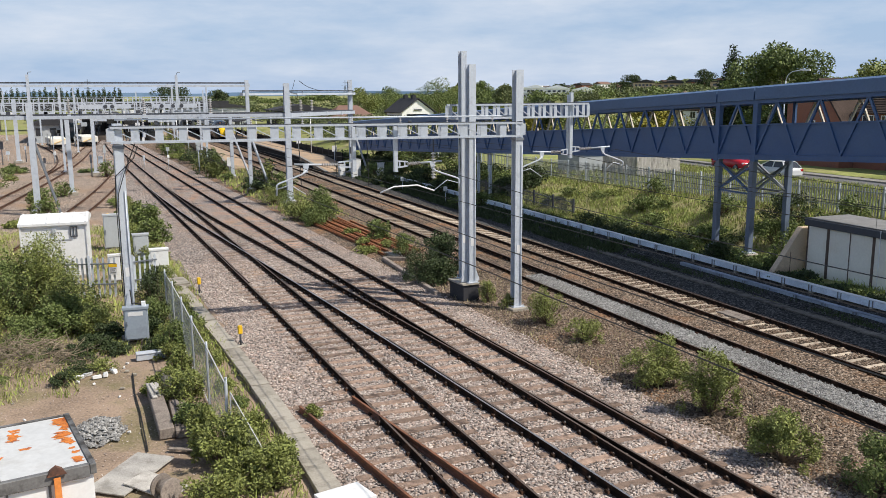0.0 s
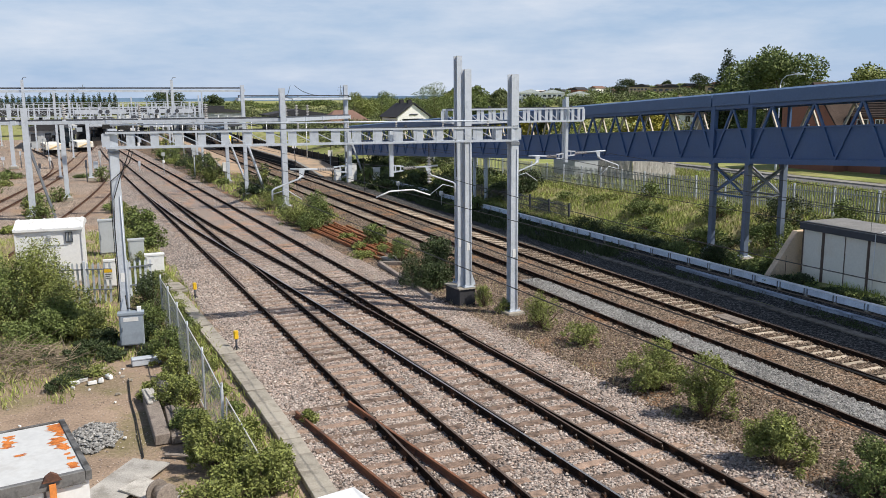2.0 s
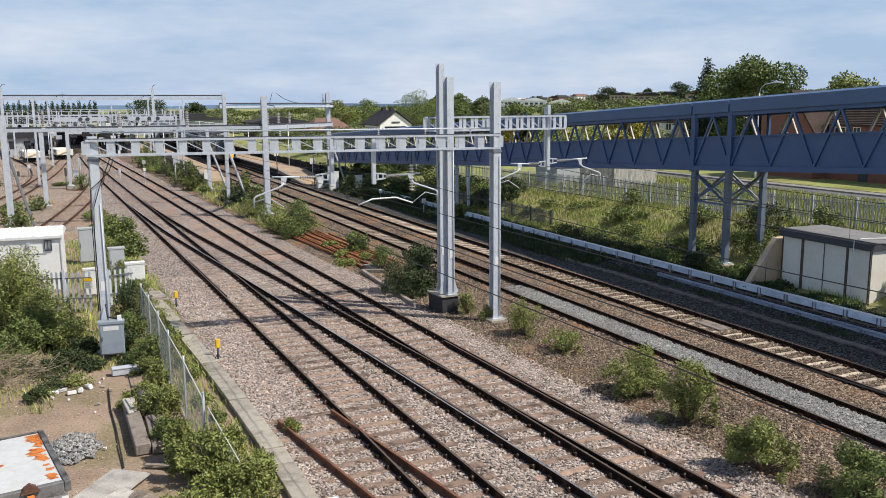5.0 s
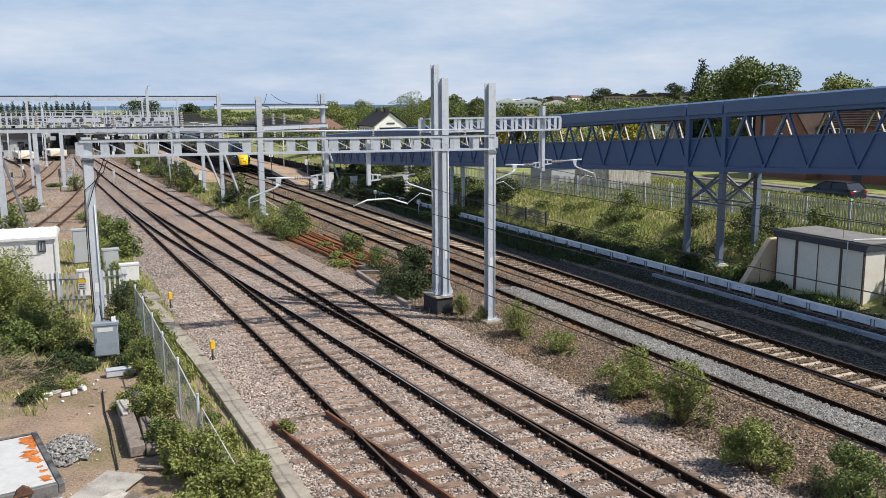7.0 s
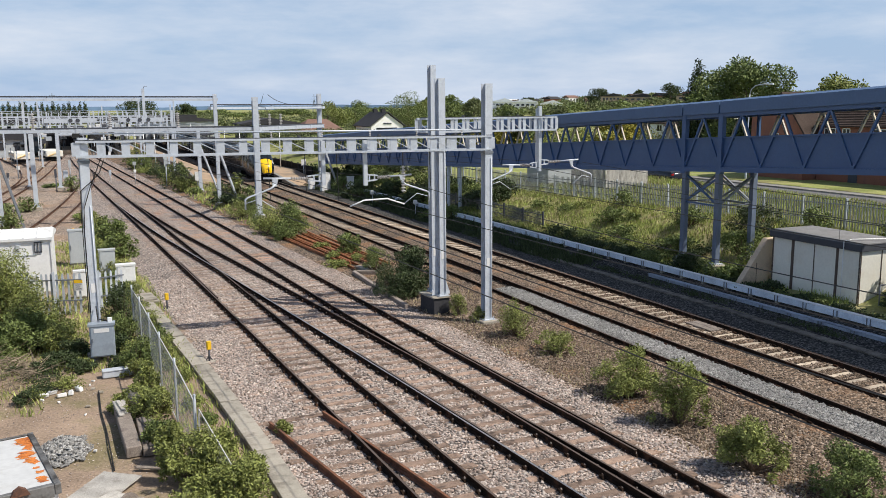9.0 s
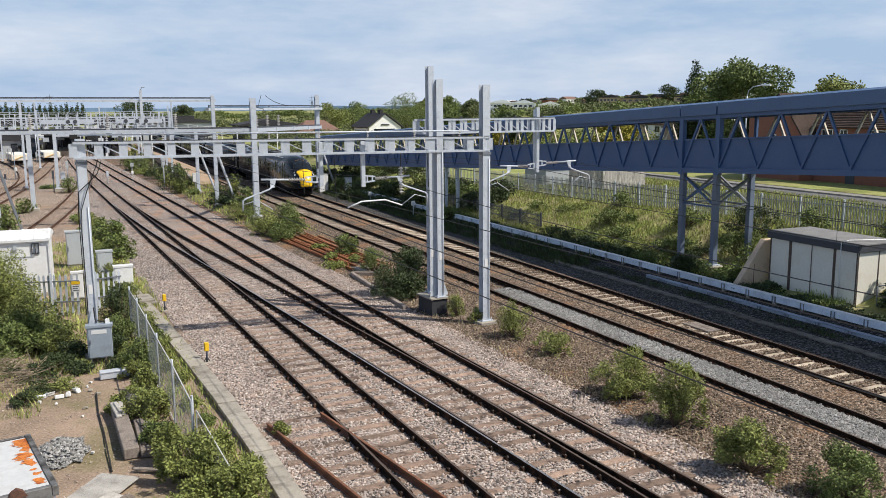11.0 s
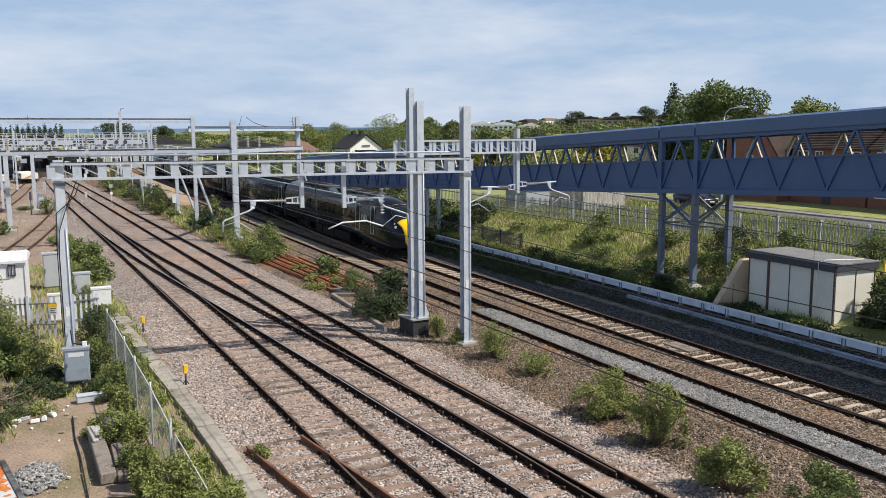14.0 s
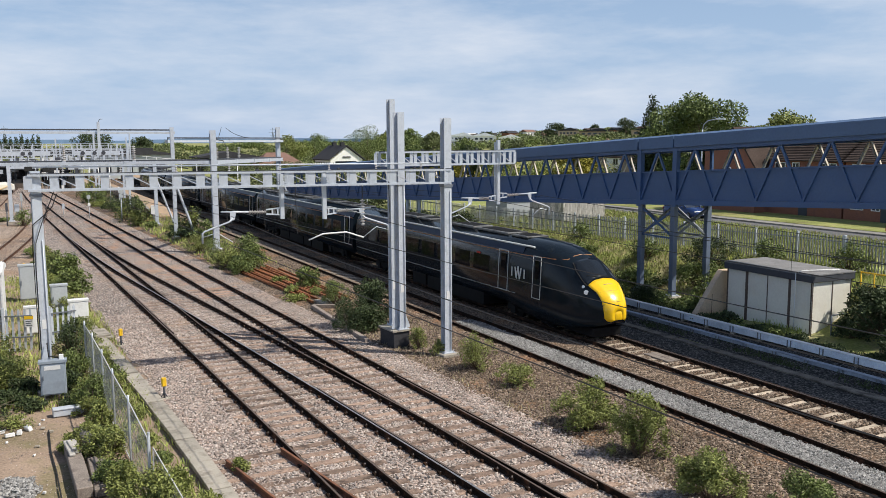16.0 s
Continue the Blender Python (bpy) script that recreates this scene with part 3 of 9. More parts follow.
def sheet(name, xs, ys, zfun, mat, label, category, kind="structure"):
    """A sheet of ground over the given lines of x (numbers, or functions of y) and y."""
    verts, faces = [], []
    for y in ys:
        for x in xs:
            xx = x(y) if callable(x) else x
            verts.append((xx, y, zfun(xx, y)))
    k = len(xs)
    for j in range(len(ys) - 1):
        for i in range(k - 1):
            a = j * k + i
            faces.append((a, a + 1, a + k + 1, a + k))
    ob = raw(name, verts, faces, mat)
    for p in ob.data.polygons:
        p.use_smooth = True
    return tagged(ob, label, category, kind=kind)


xs = [-3500, -2000, -1000, -500, -250, -120, -60, -40, -30, -20, -12, -6, 0, 6, 12, 18, 23, 24.2, 25, 26, 27, 28, 28.6]
xs += [28.6 + 0.6 * i for i in range(1, 14)] + [38, 40, 43, 46, 50, 56, 62, 70, 85, 110, 150, 200, 260, 340, 450, 600, 800, 1100, 1500, 2200, 3500]
ys = [-300, -100, -40, -15, 0] + [4 + 1.5 * i for i in range(60)] + [97, 105, 115, 130, 150, 175, 200, 230, 270, 320, 380, 450, 540, 650, 800, 1000, 1300, 1700, 2400, 3500]
sheet("ground", xs, ys, ground_z, "turf", "rough grass and earth around the railway lines", "ground")


def lumpy(base, amp, f=1.3):
    return lambda x, y: base + amp * noise.noise(Vector((x * f, y * f, 3.1)))


beds = [4 + 0.8 * i for i in range(80)] + [68 + 3 * i for i in range(50)]
sheet("ballast_bed", [lambda y: T1(y) - 2.98, lambda y: T1(y) - 1.6, lambda y: T1(y) - 0.5, lambda y: T1(y) + 0.8, lambda y: (T1(y) + T2(y)) / 2,
                      lambda y: T2(y) - 0.8, lambda y: T2(y) + 0.8, lambda y: T2(y) + 1.5, lambda y: T2(y) + 2.2],
      beds, lumpy(0.0, 0.035), "ballast", "pale pinkish-grey stone ballast under the two left lines", "ballast")
sheet("ballast_strip", [lambda y: T2(y) + 2.2, lambda y: T2(y) + 3.0, lambda y: T2(y) + 3.9, lambda y: (T2(y) + M1(y)) / 2 + 0.6, lambda y: M1(y) - 2.2, lambda y: M1(y) - 1.5],
      beds, lumpy(-0.02, 0.06), "ballast_brown", "brown weedy ballast strip between the lines", "ballast")
sheet("ballast_bed_main", [lambda y: M1(y) - 1.5, lambda y: M1(y) - 0.85, lambda y: M1(y) - 0.7, lambda y: M1(y) + 0.7, lambda y: M1(y) + 0.85, lambda y: (M1(y) + M2(y)) / 2, lambda y: M2(y) - 0.85, lambda y: M2(y) - 0.7, lambda y: M2(y) + 0.7, lambda y: M2(y) + 0.85, lambda y: M2(y) + 1.25],
      beds, lambda x, y: (-0.06 if x < M1(y) - 1.2 else 0.06 if min(abs(x - M1(y)), abs(x - M2(y))) > 0.8 else -0.02) + 0.03 * noise.noise(Vector((x * 1.3, y * 1.3, 3.1))), "ballast_brown", "dark brown ballast under the main lines", "ballast")
# cess strips in tones darkened where the footbridge's shadow falls
sheet("cess_ballast", [lambda y: M2(y) + 1.25, lambda y: M2(y) + 2.0, lambda y: M2(y) + 2.7, 25.3], [4 + 1.5 * i for i in range(64)], lumpy(0.03, 0.05), "ballast_dark", "grey ballast shoulder beside the main line, darkened for bridge shade", "ballast")
sheet("cess", [25.3, 26.0, 27.0, 27.9, 28.6], [4 + 1.5 * i for i in range(64)],
      lambda x, y: 0.02 + 0.3 * smooth(25, 28.2, x) + 0.05 * noise.noise(Vector((x, y, 0))), "ballast_dark", "weedy soil strip beside the main line, darkened for bridge shade", "soil")
sheet("yard_ground", [-70, -40, -25, -16, -12, -9, -7, -5, -3, -1, 0.5, 2, 3, 3.8, lambda y: T1(y) - 2.6], [-30, -5] + [4 + 1.2 * i for i in range(46)],
      lumpy(-0.03, 0.06, 0.6), "dirt", "trodden brown dirt of the railway yard", "dirt")
sheet("yard_ballast", [-70, -40, -25, -16, -12, -9, -7, -5, -3, -1, 0.5, 2, lambda y: T1(y) - 2.6], [58 + 3 * i for i in range(54)],
      lambda x, y: -0.03 + 0.04 * noise.noise(Vector((x, y, 0))) + 0.0 * x, "ballast_yard", "tan ballast around the far yard lines", "ballast")
# fresh grey stone spread along the near main line
sheet("fresh_ballast", [lambda y: M1(y) - 0.35, lambda y: M1(y) - 0.1, lambda y: M1(y) + 0.25, lambda y: M1(y) + 0.58], [6 + 0.7 * i for i in range(42)],
      lumpy(0.055, 0.03, 2.0), "ballast_grey", "fresh light-grey ballast heaped between the rails", "ballast")


# ---- road beyond the fence ----
def road_z(y):
    return 1.55 if y < 60 else 1.55 - 0.003 * (y - 60)


ry = [-400, -150, -60, -20, 0, 10, 20, 30, 40, 50, 60, 70, 80, 95, 110, 130, 160, 200, 260, 330]
sheet("road", [48.8, 51.7, 54.6], ry, lambda x, y: road_z(y) + 0.09, "asphalt", "grey asphalt road beyond the railway fence", "road")
sheet("verge", [36.6, 40, 44, 47, 48.65], ry, lambda x, y: (fence_z(y) if x < 38 else max(road_z(y), fence_z(y) - 0.3) if x < 42 else road_z(y)) + 0.04 + 0.30 * smooth(40, 46.5, x) + 0.05 * noise.noise(Vector((x, y * 0.5, 0))),
      "lawn", "long grass verge between fence and road", "grass")
sheet("far_verge", [55.9, 59, 62.5], ry, lambda x, y: road_z(y) + 0.24, "lawn", "mown grass verge before the houses", "grass")
sheet("pavement", [54.75, 55.3, 55.9], ry, lambda x, y: road_z(y) + 0.21, "paving", "pale paved footway along the road", "pavement")
for x0 in (48.65, 54.6):
    bm = empty_mesh()
    for a, b in zip(ry, ry[1:]):
        box(bm, x0, x0 + 0.148, a, b - 0.01, road_z(b) - 0.1, road_z(a) + 0.215)
    tagged(part("kerb", bm, "concrete"), "grey concrete kerb along the road", "kerb", kind="structure")


# ---- railway tracks ----
HEAD = 0.19
PROFILE = [(-0.07, 0.03), (0.07, 0.03), (0.07, 0.045), (0.012, 0.07), (0.012, 0.145), (0.035, 0.155), (0.035, 0.185), (0.028, 0.19), (-0.028, 0.19),
           (-0.035, 0.185), (-0.035, 0.155), (-0.012, 0.145), (-0.012, 0.07), (-0.07, 0.045)]


def rail(name, curve, y0, y1, parent, mats=("rail_side", "rail_top"), step=3.0, label="", dz=0.0):
    """A flat-bottomed rail along x = curve(y)."""
    n = max(2, int((y1 - y0) / step) + 1)
    bm, rings = empty_mesh(), []
    for i in range(n):
        y = y0 + (y1 - y0) * i / (n - 1)
        x = curve(y)
        rings.append([bm.verts.new((x + px, y, pz + dz)) for px, pz in PROFILE])
    k = len(PROFILE)
    for a, b in zip(rings, rings[1:]):
        for i in range(k):
            f = bm.faces.new((a[i], a[(i + 1) % k], b[(i + 1) % k], b[i]))
            f.material_index = 1 if i == 7 else 0
    bm.faces.new(rings[0])
    bm.faces.new(rings[-1][::-1])
    return part(name, bm, mats, parent, label)


def shift(f, d):
    return lambda y: f(y) + d


G2 = 0.7525
track_1 = thing("railway_track", "straight running line with timber sleepers and dark rails", "railway track", group="railway tracks")
track_2 = thing("railway_track", "second running line with timber sleepers and dark rails", "railway track", group="railway tracks")
track_x = thing("railway_crossover", "crossover rails linking the two timber-sleepered lines", "railway track", group="railway tracks")
track_3 = thing("railway_track", "main line with worn sleepers and grey ballast between rails", "railway track", group="railway tracks")
track_4 = thing("railway_track", "main line with pale concrete sleepers", "railway track", group="railway tracks")
track_5 = thing("railway_track", "yard line curving past the white cabin", "railway track", group="railway tracks")
track_6 = thing("railway_track", "far yard line curving towards the station", "railway track", group="railway tracks")
track_7 = thing("railway_track", "rusty yard line bending away from the running lines", "railway track", group="railway tracks")
siding = thing("railway_siding", "short rust-brown stub of siding rails", "railway track", group="railway tracks")
for tr, f, y0, y1 in ((track_1, T1, 5, 165), (track_2, T2, 5, 165), (track_3, M1, 5, 210), (track_4, M2, 5, 210), (track_5, L1, 52, 128), (track_6, L2, 60, 200), (track_7, L3, 104, 168)):
    skins = ("rail_yard", "rail_top") if tr in (track_5, track_6, track_7) else ("rail_side", "rail_top")
    rail("rail", shift(f, -G2), y0, y1, tr, skins)
    rail("rail", shift(f, G2), y0, y1, tr, skins)
rail("rail", shift(turnout, -G2), 5, 82, track_x, ("rail_side", "rail_shine"), dz=0.003)
rail("rail", shift(turnout, G2), 5, 82, track_x, dz=0.003)
rail("check_rail", shift(T2, G2 - 0.11), 16, 27, track_x, dz=-0.01)
rail("check_rail", shift(CROSS, -G2 + 0.11), 18, 27, track_x, dz=-0.01)
rail("check_rail", shift(T1, -G2 + 0.11), 38, 48, track_x, dz=-0.01)
rail("rail", lambda y: 4.67 + (21.74 - y) * 0.152, 5, 21.74, siding, ("rail_rust", "rail_rust"))
rail("rail", lambda y: 6.20 + (21.9 - y) * 0.150, 5, 21.9, siding, ("rail_rust", "rail_rust"), dz=0.004)
rail("check_rail", lambda y: 4.79 + (21.0 - y) * 0.152, 5, 20.6, siding, ("rail_rust", "rail_rust"), dz=-0.008)

# ---- overhead line: masts, booms, arms, wires ----
def h_mast(w, d, h, plates=True, dz=0.0):
    """An H-section steel column standing at the origin."""
    bm = empty_mesh()
    t = 0.022
    box(bm, -w / 2, w / 2, -d / 2, -d / 2 + t, dz, h)
    box(bm, -w / 2, w / 2, d / 2 - t, d / 2, dz, h)
    box(bm, -t / 2, t / 2, -d / 2 + t, d / 2 - t, dz, h - 0.004)
    if plates:
        box(bm, -w * 0.8, w * 0.8, -d * 0.8, d * 0.8, dz - 0.03, dz - 0.001)
        for s in (-1, 1):
            for c in (-1, 1):
                rod(bm, (s * w * 0.65, c * d * 0.65, dz - 0.03), (s * w * 0.65, c * d * 0.65, dz + 0.09), 0.02, 6)
    return bm


def footing(w, h, z0=-0.3):
    bm = empty_mesh()
    box(bm, -w / 2, w / 2, -w / 2, w / 2, z0, h)
    return bevelled(bm, 0.03)


def mast(name, label, x, y, h, w=0.28, d=0.30, base=0.25, turn=0.0, strut=None, footed=True):
    th = thing(name, label, "mast", pose(x, y, 0, 0, 0, turn), "overhead line masts")
    part("column", h_mast(w, d, h, dz=base + 0.03), "galv", th)
    if footed:
        part("footing", footing(w * 2.4, base), "concrete", th, "grey concrete footing")
    if y < 40:
        bm = empty_mesh()
        tube(bm, [(w * 0.3, -d / 2 - 0.03, base + 0.1), (w * 0.3, -d / 2 - 0.03, h * 0.7)], 0.018, 6)
        part("cable_conduit", bm, "galv", th, "pale cable conduit strapped to the mast")
        bm = empty_mesh()
        box(bm, -w * 0.28, w * 0.2, -d / 2 - 0.012, -d / 2 - 0.002, 2.3, 2.62)
        part("sign_plate", bm, "plastic", th, "small white sign plate")
        bm = empty_mesh()
        box(bm, -w / 2 - 0.03, w / 2 + 0.03, -d / 2 - 0.03, d / 2 + 0.03, 6.70, 6.80)
        part("boom_clamp", bm, "galv_dark", th)
    if strut:
        bm = empty_mesh()
        bar(bm, (strut[0], strut[1], 0.0), (0.05, 0.02, strut[2]), 0.16, 0.16)
        part("raking_strut", bm, "galv_dark" if x < 0 else "galv", th)
    return th


def lattice(bm_chords, bm_webs, a, b, depth, width, panel, plate=0.2, diagonals=True):
    """A box boom from a to b (lower edge): four chords, plates between them, slanting webs."""
    a, b = Vector(a), Vector(b)
    run = b - a
    side = Vector((-run.y, run.x, 0)).normalized() * (width / 2)
    up = Vector((0, 0, depth))
    for s in (-1, 1):
        for u in (Vector(), up):
            bar(bm_chords, a + side * s + u, b + side * s + u, 0.09, 0.07)
    n = max(1, round(run.length / panel))
    along_w = run.normalized()
    for i in range(n + 1):
        c = a + run * i / n
        for s in (-1, 1):
            p = c + side * s
            m = Matrix.Translation(p) @ along_w.to_track_quat("X", "Z").to_matrix().to_4x4()
            web = bm_webs() if callable(bm_webs) else bm_webs
            box(web, -plate / 2, plate / 2, -0.012, 0.012, 0.03, depth - 0.03, m)
        if diagonals and i < n:
            d = a + run * (i + 1) / n
            web = bm_webs() if callable(bm_webs) else bm_webs
            bar(web, c + side + up * 0.9, d + side + up * 0.1, 0.05, 0.03)
            web = bm_webs() if callable(bm_webs) else bm_webs
            bar(web, c - side, d + side, 0.04, 0.03)


def boom(name, label, a, b, depth=0.5, width=0.45, panel=0.8, plate=0.2, mat="galv", apart=False):
    th = thing(name, label, "gantry boom", group="gantry booms")
    c, w = empty_mesh(), empty_mesh()
    pieces = []

    def piece():
        pieces.append(empty_mesh())
        return pieces[-1]

    lattice(c, piece if apart else w, a, b, depth, width, panel, plate)
    part("chord_frame", c, mat, th)
    for k in pieces:
        part("web_plate", k, mat, th)
    if apart:
        bm = empty_mesh()
        up, side = Vector((0, 0, depth + 0.03)), Vector((-(b[1] - a[1]), b[0] - a[0], 0)).normalized() * (-width / 2)
        p, q = Vector(a) + up + side, Vector(b) + up + side
        if q.x < p.x:
            side = -side
        bar(bm, p, q, 0.07, 0.07)
        part("cable_rail", bm, "dark_trim", th, "dark cable rail along the top")
        for i in range(5):
            bm = empty_mesh()
            c = p.lerp(q, (i + 0.5) / 5)
            box(bm, c.x - 0.05, c.x + 0.05, c.y - 0.05, c.y + 0.05, c.z + 0.036, c.z + 0.10)
            part("cable_clamp", bm, "dark_trim", th)
        w.free()
    else:
        tagged(part("web_lattice", w, mat, th), kind="stuff")
    return th


def insulator(bm, a, b, r=0.075, n=7):
    """A ribbed insulator turned in one piece."""
    m, ln = along(a, b), (Vector(b) - Vector(a)).length
    prof = [(0.4, 0.0)]
    for i in range(n):
        prof += [(0.4, (i + 0.25) / n), (1.0, (i + 0.45) / n), (0.9, (i + 0.6) / n), (0.4, (i + 0.75) / n)]
    prof.append((0.4, 1.0))
    rings = [[bm.verts.new(m @ Vector((r * q * math.cos(0.7854 * k), r * q * math.sin(0.7854 * k), h * ln))) for k in range(8)] for q, h in prof]
    for lo, hi in zip(rings, rings[1:]):
        for k in range(8):
            bm.faces.new((lo[k], lo[(k + 1) % 8], hi[(k + 1) % 8], hi[k]))
    bm.faces.new(rings[0][::-1])
    bm.faces.new(rings[-1])


def cantilever(x, y, post_top, post_low, side, ex_off, back, group="registration arms"):
    """A drop post with an insulated tube, a cranked registration arm and a steady arm, holding the contact wire to one side."""
    th = thing("registration_arm", "galvanised drop post and cranked arm holding the contact wire", "overhead arm", group=group)
    bm = empty_mesh()
    bar(bm, (x, y, post_low + 0.27), (x, y, post_top), 0.14, 0.14)
    part("drop_post", bm, "galv", th)
    z = post_low + 0.55
    ex = x + side * ex_off
    i0, i1 = x + side * ex_off * 0.33, x + side * ex_off * 0.68
    bm = empty_mesh()
    for dz in (-0.13, 0.13):
        bar(bm, (x, y, z + dz), (i0, y, z + dz * 0.6), 0.05)
    for i in range(2):
        bar(bm, (x + side * (0.16 + 0.2 * i), y, z - 0.12), (x + side * (0.16 + 0.2 * i), y, z + 0.12), 0.045)
    part("bracket", bm, "galv", th)
    bm = empty_mesh()
    insulator(bm, (i0, y, z), (i1, y, z + 0.02))
    part("insulator", bm, "insulator", th)
    bm = empty_mesh()
    rod(bm, (i1, y, z + 0.02), (ex + side * 0.42, y, z + 0.06), 0.035, 8)
    part("tube", bm, "galv", th)
    bm = empty_mesh()
    prism(bm, [(ex - 0.11, z + 0.05), (ex + 0.11, z + 0.05), (ex + 0.07 + side * 0.03, z - 0.24), (ex - 0.05 + side * 0.06, z - 0.26)], y - 0.07, y - 0.045)
    part("swivel_plate", bm, "galv", th)
    bm = empty_mesh()
    tube(bm, [(ex, y - 0.06, z - 0.16), (ex + side * 0.15, y - 0.06, z - 0.30), (ex + side * 1.02, y - 0.08, z - 0.60), (ex + side * 1.10, y - 0.08, z - 0.66), (ex + side * 1.11, y - 0.08, z - 1.02)], 0.034, 7)
    part("registration_tube", bm, "galv", th)
    bm = empty_mesh()
    tube(bm, [(ex + side * 1.10, y - 0.08, z - 0.80), (ex + side * 0.6, y - 0.10, z - 0.66), (ex + side * 0.06, y - 0.12, z - 1.02)], 0.016, 6)
    part("steady_arm", bm, "galv", th)
    if not back:
        return th
    bm = empty_mesh()
    tube(bm, [(ex + side * 0.06, y - 0.12, z - 1.04), (ex - side * 0.3 * back, y - 0.14, z - 0.80), (ex - side * 0.74 * back, y - 0.14, z - 0.82), (ex - side * back, y - 0.14, z - 1.02)], 0.03, 7)
    part("steady_arm", bm, "white_tube", th, "pale cranked steady arm")
    return th


# nearest portal: one mast in the yard, two by the main line
mast("portal_mast", "tall galvanised mast beside the grey location box", 0.80, 31.05, 7.55, 0.30, 0.36, 0.2, turn=4)
mast("portal_mast", "tall galvanised mast on a dark brick chamber", 14.17, 31.6, 9.62, 0.30, 0.34, 0.75, turn=4, footed=False)
mast("portal_mast", "taller galvanised mast behind its twin", 14.16, 32.4, 10.17, 0.24, 0.30, 0.75, turn=4, footed=False)
mast("portal_mast", "single galvanised mast among brambles", 15.15, 29.4, 9.35, 0.32, 0.32, 0.12, turn=4)
th = thing("mast_chamber", "dark brick chamber carrying the twin masts", "plinth", pose(14.05, 32.0, 0, 0, 0, 4))
bm = empty_mesh()
box(bm, -0.36, 0.36, -0.62, 0.62, -0.2, 0.68)
part("wall", bm, "slate", th)
bm = empty_mesh()
box(bm, -0.42, 0.42, -0.68, 0.68, 0.68, 0.74)
part("cap", bm, "concrete", th, "pale stone cap")
# gusset fins at the foot of the twin masts
for x, y in ((14.15, 31.6),):
    th = thing("mast_gusset", "galvanised fin plates at the foot of a mast", "bracket", pose(x, y, 0.78, 0, 0, 4))
    for s in (-1, 1):
        bm = empty_mesh()
        prism(bm, [(s * 0.155, 0), (s * 0.42, 0), (s * 0.42, 0.08), (s * 0.155, 0.75)], -0.015, 0.015)
        part("fin", bm, "galv", th)

boom("portal_boom", "galvanised lattice boom across the two yard lines", (0.60, 31.03, 6.92), (15.3, 29.45, 6.86), 0.50, 0.42, 0.78, 0.26, apart=True)
th = thing("feeder_tube", "pale tube carried on stubs above a lattice boom", "overhead tube")
bm = empty_mesh()
a, b = Vector((0.75, 31.1, 7.68)), Vector((15.1, 29.55, 7.62))
rod(bm, a, b, 0.028, 7)
part("tube", bm, "galv", th)
for i in range(8):
    bm = empty_mesh()
    c = a.lerp(b, (i + 0.5) / 8)
    insulator(bm, c + Vector((0, 0, -0.24)), c, 0.05, 3)
    part("stub", bm, "insulator", th)
th = thing("mast_cable", "dark cables looping from the boom to the mast", "cable")
for dx, z0, z1 in ((0.0, 6.75, 5.0), (0.06, 6.6, 5.6)):
    bm = empty_mesh()
    tube(bm, [(1.35 + dx, 30.75, z0 + 0.2), (1.2 + dx, 30.74, z0 - 0.2), (0.92 + dx, 30.76, (z0 + z1) / 2), (0.70 - dx, 30.80, z1 + 0.2), (0.66 - dx, 30.82, z1 - 0.6), (0.66 - dx, 30.82, 1.6)], 0.016, 5)
    part("cable", bm, "rubber", th)
boom("portal_boom", "galvanised cantilever boom over the main lines", (13.8, 33.0, 7.45), (20.4, 33.0, 7.45), 0.55, 0.40, 0.55, 0.14, apart=True)
cantilever(8.87, 30.3, 7.3, 5.40, -1, 1.8, 0)
cantilever(10.39, 30.0, 7.3, 5.35, 1, 1.43, 2.1)
cantilever(19.65, 33.0, 8.5, 5.35, -1, 1.45, 0)
cantilever(19.65, 33.18, 8.4, 5.45, 1, 1.75, 0)
# feeder post with stacked insulators hanging at the boom
th = thing("feeder_insulator", "string of white insulator discs hanging from the boom", "insulator")
bm = empty_mesh()
insulator(bm, (11.9, 30.0, 5.3), (11.9, 30.0, 6.3), 0.10, 9)
part("ribbed_insulator", bm, "insulator", th)
bm = empty_mesh()
rod(bm, (11.9, 30.0, 6.3), (11.9, 30.0, 6.9), 0.02)
part("hanger", bm, "wire", th)

# second portal, plain box beam
mast("portal_mast", "galvanised mast with a raking strut", -4.0, 68.0, 8.05, 0.42, 0.46, 0.3, strut=(1.45, 0.5, 5.6))
mast("portal_mast", "tall galvanised mast beside the bushes", 14.05, 65.9, 9.35, 0.42, 0.42, 0.3)
mast("portal_mast", "slim galvanised mast with raking strut", 12.80, 76.2, 9.75, 0.30, 0.30, 0.3, strut=(1.9, 1.0, 5.2))
mast("portal_mast", "slim galvanised mast with raking strut", 13.2, 89.4, 6.6, 0.32, 0.32, 0.3, strut=(1.9, 1.0, 5.0))
mast("portal_mast", "galvanised mast with a raking strut", 25.8, 89.0, 10.0, 0.42, 0.42, 0.3, strut=(2.0, 0.5, 5.4))
mast("portal_mast", "slim galvanised mast standing in the yard", -1.9, 80.3, 6.5, 0.36, 0.42, 0.3)
mast("portal_mast", "slim galvanised mast standing in the yard", 0.14, 100.0, 6.6, 0.36, 0.42, 0.3)
mast("portal_mast", "slim galvanised mast standing in the yard", -8.95, 123.0, 8.2, 0.45, 0.45, 0.3)
mast("portal_mast", "slim galvanised mast standing in the yard", -14.5, 118.0, 8.2, 0.45, 0.45, 0.3)


